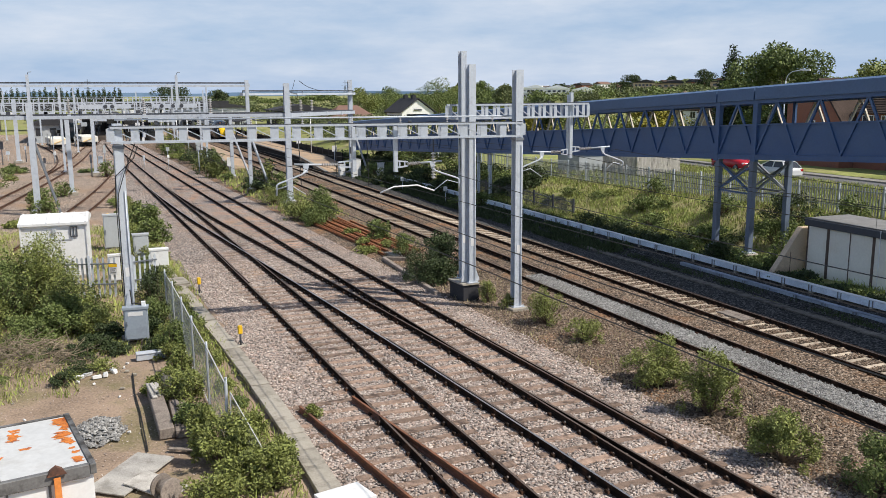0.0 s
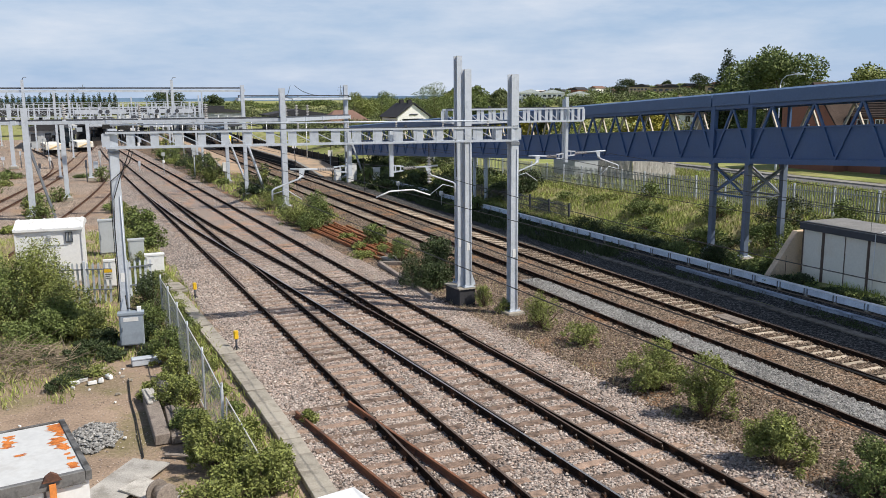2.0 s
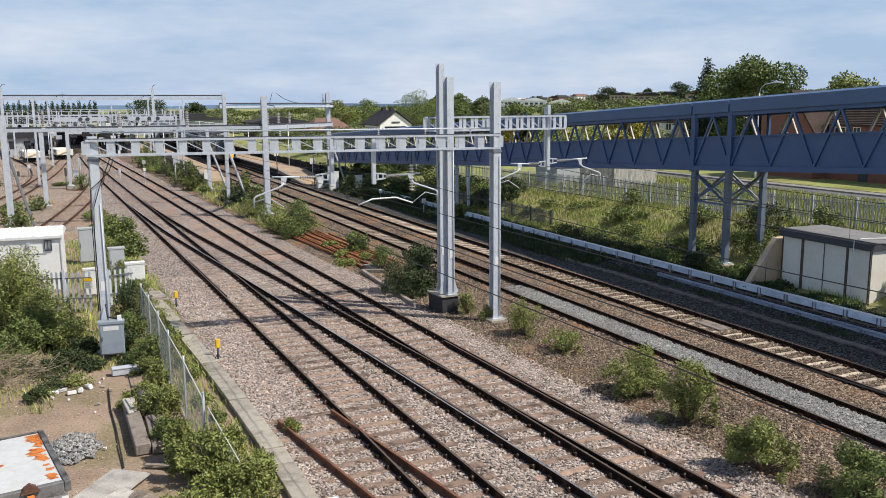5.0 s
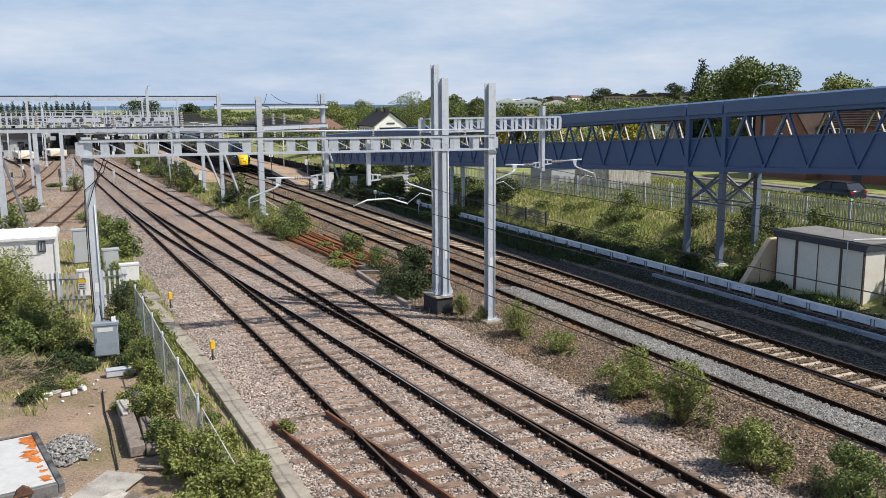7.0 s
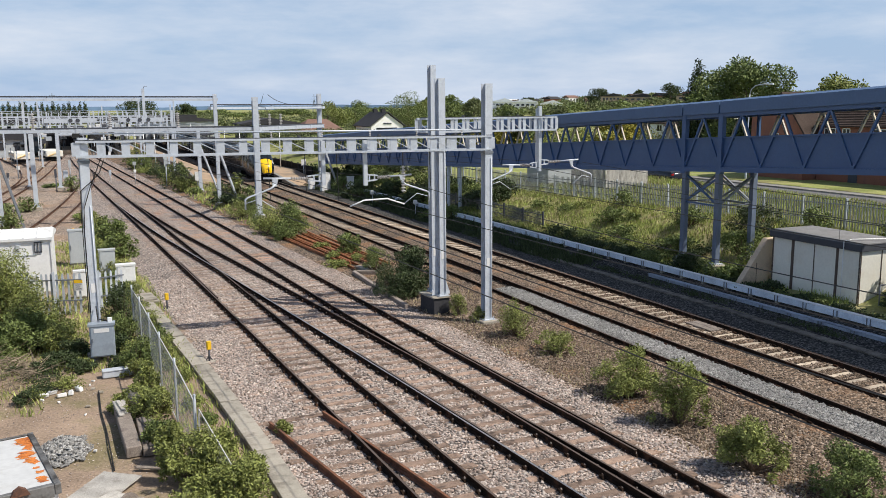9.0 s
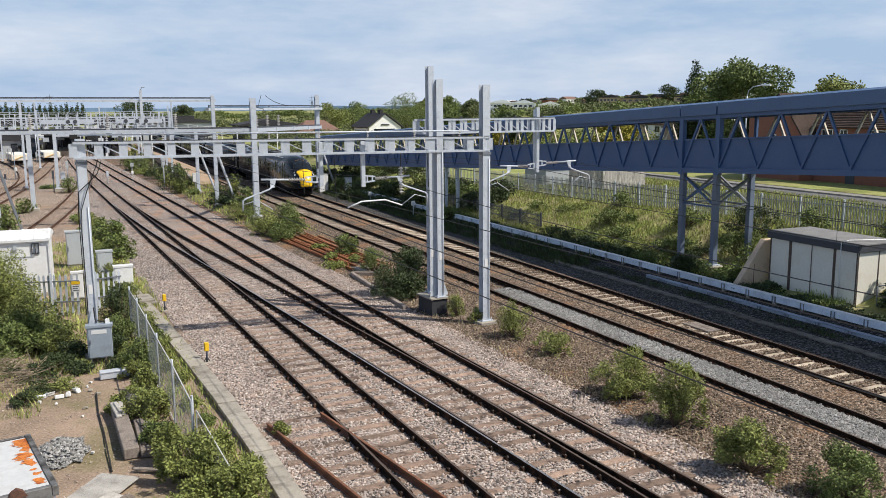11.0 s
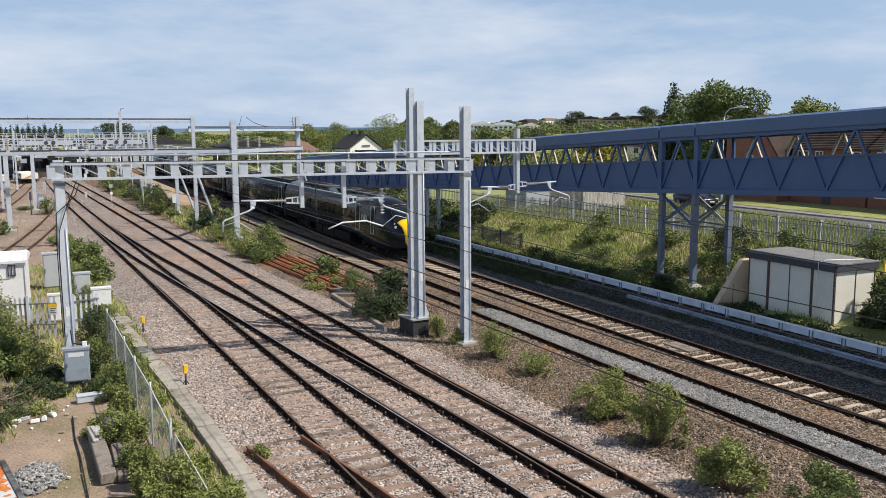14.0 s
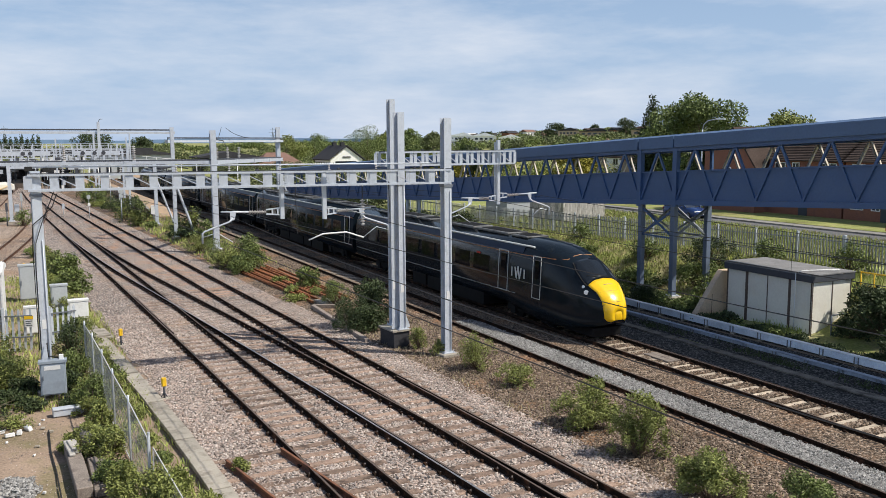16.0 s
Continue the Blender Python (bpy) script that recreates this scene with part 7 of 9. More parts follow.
def underframe(th, y0, y1, bogies):
    for yb in bogies:
        bm = empty_mesh()
        for s in (-1, 1):
            box(bm, s * 1.02 - 0.07, s * 1.02 + 0.07, yb - 1.9, yb + 1.9, 0.55, 0.85)
            for yy in (-1.3, 1.3):
                box(bm, s * 1.08 - 0.09, s * 1.08 + 0.09, yb + yy - 0.2, yb + yy + 0.2, 0.42, 0.8)
            rod(bm, (s * 0.95, yb, 0.85), (s * 0.95, yb, 1.1), 0.22, 10)
        box(bm, -0.9, 0.9, yb - 0.25, yb + 0.25, 0.6, 0.9)
        part("bogie", bm, "train_under", th)
        for yy in (-1.3, 1.3):
            wheelset(th, yb + yy)
    y = y0
    k = 0
    while y < y1 - 2:
        ln = 1.7 + 0.9 * ((k * 5) % 3)
        if not any(abs(y + ln / 2 - b) < 2.3 + ln / 2 for b in bogies):
            bm = empty_mesh()
            box(bm, -1.30, 1.30, y, min(y + ln, y1), 0.34 + 0.05 * (k % 2), 1.0)
            part("underfloor_case", bm, "train_under", th)
        y += ln + 0.25
        k += 1


def windows(th, ys, z0=2.15, z1=2.92, w=1.55):
    for s in (-1, 1):
        for y in ys:
            bm = empty_mesh()
            m = pose(s * 1.350, y, (z0 + z1) / 2, 0, -s * 4.6, 0)
            box(bm, -0.012, 0.012, -w / 2, w / 2, -(z1 - z0) / 2, (z1 - z0) / 2, m)
            part("window", bm, "train_glass", th)


def door(th, y, w=0.95):
    for s in (-1, 1):
        bm = empty_mesh()
        m = pose(s * (1.372 if y > 4.5 or y < 2 else 1.352), y, 2.42, 0, -s * 2.6, 0)
        for a, b, c, d in ((-w / 2, -w / 2 + 0.025, -0.95, 0.95), (w / 2 - 0.025, w / 2, -0.95, 0.95), (-w / 2, w / 2, 0.925, 0.95), (-w / 2, w / 2, -0.95, -0.925)):
            box(bm, -0.012, 0.012, a, b, c, d, m)
        dr = part("door_frame", bm, "train_white", th, "pale door surround")
        bm = empty_mesh()
        box(bm, -0.010, 0.014, -w * 0.26, w * 0.26, -0.05, 0.78, m)
        part("door_window", bm, "train_glass", dr)


def stripe(th, name, mat, y0, y1, z0, z1, x0, x1, label=""):
    for s in (-1, 1):
        bm = empty_mesh()
        vs = [bm.verts.new(v) for v in ((s * x0, y0, z0), (s * x0, y1, z0), (s * x1, y1, z1), (s * x1, y0, z1))]
        f = bm.faces.new(vs)
        bmesh.ops.solidify(bm, geom=[f], thickness=0.012)
        part(name, bm, mat, th, label)


def roof_kit(th, y0, y1):
    y, k = y0, 0
    while y < y1 - 1.5:
        ln = 1.4 + 1.1 * ((k * 7) % 4) / 2
        if k % 4 != 3:
            bm = empty_mesh()
            box(bm, -0.62, 0.62, y, min(y + ln, y1), 3.93, 4.02 + 0.02 * (k % 3))
            part("roof_box", bevelled(bm, 0.03), "train_roof", th, "grimy roof equipment box")
            bm = empty_mesh()
            n = int(ln / 0.3)
            box(bm, -0.40, 0.40, y + 0.2, min(y + ln, y1) - 0.2, 4.02 + 0.02 * (k % 3), 4.035 + 0.02 * (k % 3))
            part("roof_grille", bm, "train_under", th)
        y += ln + 0.35
        k += 1
    for s in (-1, 1):
        bm = empty_mesh()
        rod(bm, (s * 1.03, y0 - 1.3, 3.69), (s * 1.03, y1, 3.69), 0.045, 6)
        part("roof_rail", bm, "train_white", th, "pale roof edge line")


def lead_car():
    """The driving car: its nose at y = 0, its body running back along +y."""
    th = thing("train_car", "dark green express train driving car with yellow nose", "train", group="train cars")
    st = []
    # the nose in cross-sections: y, half width, crown, lower edge
    nose = ((-0.40, 0.20, 1.50, 1.14), (-0.37, 0.34, 1.72, 1.05), (-0.28, 0.47, 1.91, 0.98), (-0.13, 0.61, 2.10, 0.91), (0.05, 0.74, 2.27, 0.85), (0.25, 0.86, 2.43, 0.79),
            (0.50, 0.97, 2.60, 0.73), (0.85, 1.08, 2.84, 0.66), (1.25, 1.17, 3.12, 0.60), (1.70, 1.24, 3.40, 0.57), (2.25, 1.30, 3.64, 0.55), (2.9, 1.34, 3.82, 0.54),
            (3.8, 1.37, 3.94, 0.56), (5.0, 1.38, 3.99, 0.70), (6.4, 1.38, 4.00, 0.95))
    for y, hw, top, low in nose:
        st.append((y, section(hw / 1.38, (top - low) / (4.00 - 0.95), low)))
    st.append((CAR - 0.3, section()))
    bm = empty_mesh()
    rings = car_section(bm, st)
    bm.faces.new(rings[-1])
    bm.faces.new(rings[0][::-1])
    part("body", bm, "train", th)

    def skin(y, u):
        """A point of the nose: y back from the tip, u round the section from -1 to 1, 0 at the crown."""
        k = next(i for i in range(len(st) - 1) if st[i + 1][0] >= y)
        a, b = st[k], st[k + 1]
        f = (y - a[0]) / (b[0] - a[0])
        sec = [Vector((p[0] + (q[0] - p[0]) * f, 0, p[1] + (q[1] - p[1]) * f)) for p, q in zip(a[1], b[1])]
        run = [0.0]
        for p, q in zip(sec, sec[1:]):
            run.append(run[-1] + (q - p).length)
        want = (1 - u) / 2 * run[-1]
        i = max(j for j in range(len(sec) - 1) if run[j] <= want + 1e-9)
        v = sec[i].lerp(sec[i + 1], (want - run[i]) / (run[i + 1] - run[i] + 1e-9))
        return Vector((v.x, y, v.z))

    def patch(name, ys, half, mat, proud, label):
        bm = empty_mesh()
        rows = []
        for y, hw in zip(ys, half):
            row = []
            for i in range(17):
                u = -hw + 2 * hw * i / 16
                p = skin(y, u)
                c = Vector((0, y + 1.2, 1.2))
                row.append(bm.verts.new(p + (p - c).normalized() * proud))
            rows.append(row)
        for a, b in zip(rows, rows[1:]):
            for i in range(16):
                bm.faces.new((a[i], a[i + 1], b[i + 1], b[i])).smooth = True
        bmesh.ops.recalc_face_normals(bm, faces=bm.faces[:])
        bmesh.ops.solidify(bm, geom=bm.faces[:], thickness=-0.01)
        return part(name, bm, mat, th, label)

    def round_to(y, x):
        """How far round the section the half width x lies."""
        u = 0.0
        while u < 0.97 and abs(skin(y, u).x) < x:
            u += 0.01
        return u

    def side_at(y, z, s):
        """The point of the flank at y and height z."""
        u = 0.1
        while u < 0.97 and skin(y, u).z > z:
            u += 0.01
        return skin(y, s * u)

    tip = (-0.40, -0.37, -0.32, -0.26, -0.19)
    brow = (-0.13, -0.04, 0.05, 0.15, 0.27, 0.40, 0.53, 0.66)
    edge = (0.58, 0.595, 0.61, 0.63, 0.66, 0.70, 0.735, 0.77)
    patch("nose_panel", tip + brow, (0.99, 0.97, 0.94, 0.89, 0.80) + tuple(round_to(y, x) for y, x in zip(brow, edge)), "train_yellow", 0.02, "bright yellow nose")
    bm = empty_mesh()
    ring = [Vector((x, -0.40, z)) for x, z in st[0][1]]
    mid = Vector((0, -0.40, 1.33))
    rows = [[bm.verts.new(mid + (p - mid) * f + Vector((0, -dy, 0))) for p in ring] for f, dy in ((1.08, 0.006), (0.9, 0.03), (0.6, 0.045), (0.25, 0.05))]
    for a, b in zip(rows, rows[1:]):
        for i in range(len(ring)):
            bm.faces.new((a[i], a[(i + 1) % len(ring)], b[(i + 1) % len(ring)], b[i])).smooth = True
    bm.faces.new(rows[-1])
    part("nose_tip", bm, "train_yellow", th, "bright yellow coupler cover")
    for k, (ya, xa, yc) in enumerate(((0.20, 0.66, 0.06), (-0.12, 0.58, -0.30))):
        bm = empty_mesh()
        pts = []
        for i in range(9):
            f = -1 + i / 4
            y = yc + (ya - yc) * f * f
            q = skin(y, math.copysign(round_to(y, abs(f) * xa), f))
            pts.append(q + (q - Vector((0, y + 1.2, 1.2))).normalized() * 0.024)
        tube(bm, pts, 0.009, 5)
        part("nose_seam", bm, "dark_trim", th, "thin dark seam across the nose")
    bm = empty_mesh()
    tube(bm, [skin(y, 0.0) + Vector((0, -0.02, 0.018)) for y in (-0.37, -0.28, -0.13, -0.02)], 0.007, 5)
    part("nose_seam", bm, "dark_trim", th, "thin dark seam down the nose")
    bm = empty_mesh()
    tube(bm, [skin(0.36, u) + Vector((0, -0.02, 0.022)) for u in (0.10, 0.05, 0.0, -0.05, -0.10)], 0.012, 5)
    part("emblem_bar", bm, "galv_dark", th, "small grey lettering shown as a bar")
    glass_ys = (0.70, 0.85, 1.05, 1.25, 1.45, 1.62, 1.76)
    patch("windscreen", glass_ys, [round_to(y, x) for y, x in zip(glass_ys, (0.78, 0.80, 0.81, 0.80, 0.77, 0.73, 0.68))], "train_screen", 0.02, "dark raked windscreen")
    for s in (-1, 1):
        bm = empty_mesh()
        pts = [skin(y, s * round_to(y, x)) for y, x in ((0.68, 0.80), (0.85, 0.83), (1.05, 0.84), (1.25, 0.83), (1.45, 0.80), (1.62, 0.76), (1.80, 0.70))]
        tube(bm, [q + Vector((s * 0.012, -0.01, 0.018)) for q in pts], 0.022, 6)
        part("screen_seal", bm, "rubber", th, "black rubber windscreen seal")
    bm = empty_mesh()
    wiper = [skin(y, -round_to(y, x)) + Vector((0, -0.03, 0.045)) for y, x in ((0.72, 0.10), (0.80, 0.30), (0.98, 0.62))]
    tube(bm, wiper, 0.016, 5)
    part("wiper", bm, "rubber", th, "black wiper across the windscreen")
    bm = empty_mesh()
    line_pts = [side_at(y, z, -1) for y, z in ((5.2, 3.30), (4.4, 3.32), (3.5, 3.34), (2.7, 3.36), (2.2, 3.38))]
    line_pts += [skin(2.10, -round_to(2.10, x)) for x in (0.75, 0.45, 0.15)] + [skin(2.10, round_to(2.10, x)) for x in (0.15, 0.45, 0.75)]
    line_pts += [side_at(y, z, 1) for y, z in ((2.2, 3.38), (2.7, 3.36), (3.5, 3.34), (4.4, 3.32), (5.2, 3.30))]
    tube(bm, line_pts, 0.018, 5)
    part("brow_line", bm, "orange_line", th, "thin orange line over the windscreen")
    for s in (-1, 1):
        bm = empty_mesh()
        disc(bm, side_at(0.60, 2.22, s), Vector((s * 0.75, -0.7, 0.25)), 0.10, 0.05, 12)
        part("headlight", bm, "headlamp", th, "round pale headlight")
        bm = empty_mesh()
        disc(bm, side_at(0.80, 2.42, s), Vector((s * 0.8, -0.55, 0.3)), 0.065, 0.04, 12)
        part("marker_light", bm, "headlamp", th)
    stripe(th, "orange_stripe", "orange_line", 5.2, CAR - 0.6, 3.27, 3.31, 1.240, 1.230, "thin orange line along the cant rail")
    # blue band paints the sky's reflection below the roof edge
    stripe(th, "cant_stripe", "train_blue", 5.0, CAR - 0.5, 3.36, 3.64, 1.212, 1.05, "sky reflection painted as a blue band under the roof")
    stripe(th, "sill_stripe", "train_white", 4.8, CAR - 0.5, 1.44, 1.48, 1.370, 1.373, "thin pale line along the sill")
    door(th, 3.65, 0.66)
    door(th, 6.48, 0.85)
    # plain bars stand for the lettering beside the door
    for i, (dy, h) in enumerate(((0, 0.42), (0.32, 0.5), (0.46, 0.6), (0.60, 0.6), (0.74, 0.5), (1.05, 0.42))):
        bm = empty_mesh()
        m = pose(-1.384, 4.62 + dy, 2.45, 0, 1.5, 0) @ pose(0, 0, 0, (12 if i in (1, 3) else -12 if i in (2, 4) else 0))
        box(bm, -0.008, 0.008, -0.04, 0.04, -h / 2, h / 2, m)
        part("emblem_bar", bm, "train_white", th, "pale lettering shown as a bar")
    mark = empty_mesh()
    box(mark, -1.330, -1.318, 8.75, 9.1, 2.92, 3.02)
    part("red_panel", mark, "red_mark", th, "small red marking")
    windows(th, [8.6 + 2.0 * i for i in range(8)])
    roof_kit(th, 5.6, CAR - 1)
    underframe(th, 6.5, CAR - 1.5, (4.6, 20.9))
    bm = empty_mesh()
    box(bm, -0.72, 0.72, 0.3, 2.4, 0.30, 0.70)
    part("snowplough", bevelled(bm, 0.1, 2), "train_under", th)
    return th


def coach(at):
    th = thing("train_car", "dark green express train coach with dark windows", "train", group="train cars")
    bm = empty_mesh()
    rings = car_section(bm, [(0.3, section()), (CAR - 0.3, section())])
    bm.faces.new(rings[-1])
    bm.faces.new(rings[0][::-1])
    part("body", bm, "train", th)
    bm = empty_mesh()
    box(bm, -0.75, 0.75, -0.3, 0.3, 1.1, 3.6)
    part("gangway", bm, "rubber", th)
    stripe(th, "orange_stripe", "orange_line", 0.5, CAR - 0.5, 3.27, 3.31, 1.240, 1.230)
    # same painted sky sheen as on the driving car
    stripe(th, "cant_stripe", "train_blue", 0.5, CAR - 0.5, 3.36, 3.64, 1.212, 1.05, "sky reflection painted as a blue band under the roof")
    stripe(th, "sill_stripe", "train_white", 0.5, CAR - 0.5, 1.44, 1.48, 1.370, 1.373, "thin pale line along the sill")
    door(th, 1.4)
    door(th, CAR - 1.4)
    windows(th, [3.4 + 2.0 * i for i in range(10)])
    roof_kit(th, 0.8, CAR - 0.8)
    underframe(th, 1, CAR - 1, (4.2, CAR - 4.2))
    th.matrix_basis = at
    return th


train = [lead_car()]
first = coach(pose(0, 0, 0))
train.append(first)
for i in range(3):
    train.append(copy_thing(first, pose(0, 0, 0)))

# ---- plants ----
def leaf_cloud(blobs, count, size, seed, flat=0.35, long=1.9):
    """Leaves as small pointed quads, thick on the outside of the given blobs (centre, radii)."""
    g = np.random.default_rng(seed)
    c = np.array([b[0] for b in blobs], float)
    r = np.array([b[1] for b in blobs], float)
    wgt = (r[:, 0] * r[:, 1] + r[:, 0] * r[:, 2]) + 1e-6
    pick = g.choice(len(blobs), count, p=wgt / wgt.sum())
    d = g.normal(size=(count, 3))
    d /= np.linalg.norm(d, axis=1)[:, None]
    rad = 0.35 + 0.75 * g.random(count) ** 0.45
    pos = c[pick] + d * r[pick] * rad[:, None]
    ax = g.normal(size=(count, 3)) + d * 0.5
    ax[:, 2] *= 0.7
    ax /= np.linalg.norm(ax, axis=1)[:, None]
    nrm = g.normal(size=(count, 3)) * 0.8 + d + np.array([0, 0, flat])
    side = np.cross(nrm, ax)
    side /= np.linalg.norm(side, axis=1)[:, None] + 1e-9
    s = size * g.uniform(0.6, 1.35, count)[:, None]
    v = np.stack([pos, pos + ax * s * 0.5 * long / 1.6 + side * s * 0.36, pos + ax * s * long / 1.6, pos + ax * s * 0.5 * long / 1.6 - side * s * 0.36], 1)
    return v.reshape(-1, 3), np.arange(count * 4).reshape(-1, 4)


def stems(bm, base, blobs, rng, r=0.03, per=1):
    for c, rad in blobs:
        for k in range(per):
            top = Vector(c) + Vector([rng.uniform(-0.6, 0.6) * q for q in rad])
            foot = Vector(base) + Vector((rng.uniform(-1, 1), rng.uniform(-1, 1), 0)) * 0.12 * max(rad)
            mid = foot.lerp(top, 0.5) + Vector((rng.uniform(-1, 1), rng.uniform(-1, 1), 0.4)) * 0.12 * max(rad)
            rod(bm, foot, mid, r, 3, r * 0.7, False)
            rod(bm, mid, top, r * 0.7, 3, r * 0.2, False)


def bush(label, x, y, w, h, seed, mat="leaf", count=2600, size=0.066, z=None, dense=9, name="bush", d=None):
    """A bush of many stems with clumps of leaves and gaps between them."""
    rng = random.Random(seed)
    d = d or w
    z = ground_z(x, y) if z is None else z
    th = thing(name, label, "bush", pose(x, y, z), "wild bushes")
    blobs = []
    for i in range(dense):
        a, q = rng.uniform(0, 6.28), rng.random() ** 0.6
        zz = h * (0.22 + 0.62 * rng.random())
        spread = 0.36 * (1.15 - 0.5 * zz / h)
        k = rng.uniform(0.09, 0.19)
        blobs.append(((math.cos(a) * q * w * spread, math.sin(a) * q * d * spread, zz), (w * k, d * k, h * rng.uniform(0.13, 0.24))))
    for i in range(dense * 3):
        a, q = rng.uniform(0, 6.28), rng.random() ** 0.5
        blobs.append(((math.cos(a) * q * w * 0.48, math.sin(a) * q * d * 0.48, h * rng.uniform(0.08, 1.0) * (1 - 0.35 * q)), (w * 0.055, d * 0.055, h * 0.11)))
    bm = empty_mesh()
    stems(bm, (0, 0, -0.05), blobs, rng, 0.012 + 0.008 * h)
    part("stem", bm, "bark", th)
    if y > 45:
        count, size = int(count * 0.65), size * 1.15
    v, f = leaf_cloud(blobs, count, size, seed, long=2.7 if y < 22 else 1.9)
    v[:, 2] = np.maximum(v[:, 2], 0.01)
    arrays("foliage", v, f, mat, th)
    return th


def tree(label, x, y, h, w, seed, mat="leaf", count=7000, size=0.3, z=None, trunk=0.22, crown=0.28, narrow=False):
    """A tree: tapered trunk, limbs and a broken crown of many leaf clumps."""
    rng = random.Random(seed)
    z = ground_z(x, y) if z is None else z
    th = thing("tree", label, "tree", pose(x, y, z), "trees")
    blobs = []
    n = 26 if not narrow else 16
    for i in range(n):
        f = rng.random()
        if narrow:
            zz = h * (crown + (1 - crown) * f)
            f = (i + 0.5) / n
            zz = h * (crown + (0.95 - crown) * f)
            q = w * 0.16 * (1 - f) * rng.random()
            rr = w * (0.06 + 0.34 * (1 - f))
        else:
            zz = h * (crown + (0.93 - crown) * f)
            q = w * 0.40 * math.sqrt(max(0.05, 1 - (2 * f - 0.85) ** 2)) * rng.uniform(0.5, 1.05)
            rr = w * rng.uniform(0.09, 0.17)
        a = rng.uniform(0, 6.28)
        blobs.append(((math.cos(a) * q, math.sin(a) * q, zz), (rr, rr, rr * (0.75 if not narrow else 1.7))))
    bm = empty_mesh()
    rod(bm, (0, 0, -0.2), (0, 0, h * 0.5), trunk, 8, trunk * 0.55, False)
    rod(bm, (0, 0, h * 0.5), (0, 0, h * 0.85), trunk * 0.55, 6, trunk * 0.15, False)
    for c, r in blobs[::2]:
        b = Vector((0, 0, max(h * 0.25, c[2] * 0.6)))
        rod(bm, b, c, trunk * 0.3, 5, trunk * 0.08, False)
    part("trunk", bm, "bark", th)
    v, f = leaf_cloud(blobs, count, size, seed)
    arrays("crown", v, f, mat, th)
    return th


# bushes between and beside the lines
for i, (x, y, w, h, mat, n, lab) in enumerate((
        (14.9, 19.9, 2.0, 1.45, "leaf_bright", 4200, "leafy green bush growing in the ballast"), (14.75, 17.3, 1.7, 1.85, "leaf_bright", 3600, "bright green sapling growing in the ballast"),
        (14.3, 14.2, 1.7, 1.35, "leaf_bright", 4200, "dense green bush growing in the ballast"), (15.1, 12.2, 1.8, 1.2, "leaf", 3400, "green bush growing in the ballast"),
        (15.2, 27.0, 1.6, 1.35, "leaf_bright", 2600, "thin grey-green bush at the foot of a mast"), (15.35, 24.6, 1.6, 0.7, "leaf_bright", 1800, "low yellow-green weed clump in the ballast"),
        (13.6, 35.6, 2.4, 1.7, "leaf_dark", 5200, "dark bramble bush beside the twin masts"), (14.8, 41.6, 1.7, 1.25, "leaf", 3000, "green bush beside the rusty rails"),
        (14.6, 30.9, 0.8, 0.9, "leaf_bright", 1200, "small green weed by the masts"), (14.4, 58.5, 2.2, 2.3, "leaf", 4200, "tall green bush near the rusty rails"),
        (13.2, 61.5, 2.6, 1.5, "leaf", 3400, "spreading green bush beside the line"), (13.0, 67.0, 2.6, 1.4, "leaf_bright", 3000, "spreading green bush beside the line"),
        (14.6, 70.5, 2.2, 1.6, "leaf", 2600, "green bush at the foot of a mast"), (14.9, 29.6, 0.7, 0.6, "leaf_bright", 700, "weeds round a mast footing"),
        (4.9, 21.2, 0.5, 0.35, "leaf_bright", 420, "small weed by the siding end"))):
    bush(lab, x, y, w, h, 100 + i, mat, int(n * 1.9), 0.047, z=0.0)
# brush along the far side of the yard lines
rng = random.Random(21)
for i in range(30):
    y = 72 + i * 2.6 + rng.uniform(-1.5, 1.5)
    x = T2(y) + 3.3 + rng.uniform(-0.5, 2.6)
    bush("scrubby green bush beside the running line", x, y, rng.uniform(1.2, 3.6), rng.choice((0.6, 1.0, 1.8, 2.4, 2.9)), 200 + i, rng.choice(("leaf", "leaf_bright", "leaf_dark")), 1700, 0.13, z=0.0)
# weeds about the location box, dark leaves added to stand for shade
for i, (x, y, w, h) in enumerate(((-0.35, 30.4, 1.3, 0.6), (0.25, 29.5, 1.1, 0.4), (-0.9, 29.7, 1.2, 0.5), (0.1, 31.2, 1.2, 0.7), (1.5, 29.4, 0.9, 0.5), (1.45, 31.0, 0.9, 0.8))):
    bush("weeds round the location box, darkened for the shade there", x, y, w, h, 1230 + i, "leaf_dark", 2600, 0.06, z=-0.03)
# bushes round the far end of the scrap rails, and weeds through them
for i, (x, y, w, h, mat, n) in enumerate(((14.0, 55.9, 2.2, 2.5, "leaf", 6500), (13.2, 54.6, 1.9, 1.4, "leaf", 4000), (12.9, 57.6, 2.4, 1.2, "leaf_bright", 3600), (15.3, 47.3, 1.5, 1.4, "leaf", 3800), (13.9, 46.0, 0.9, 0.5, "leaf_bright", 1100),
                                          (14.3, 49.8, 1.2, 0.45, "leaf_bright", 900), (15.0, 45.0, 0.9, 0.4, "leaf_bright", 800), (13.4, 43.6, 1.6, 0.4, "leaf_bright", 1100), (15.0, 37.5, 2.6, 1.9, "leaf_dark", 6500), (14.1, 35.2, 1.9, 1.2, "leaf_dark", 4200))):
    bush("scrubby bush growing by the rusty scrap rails", x, y, w, h, 1200 + i, mat, n, 0.085, z=-0.03, dense=12)
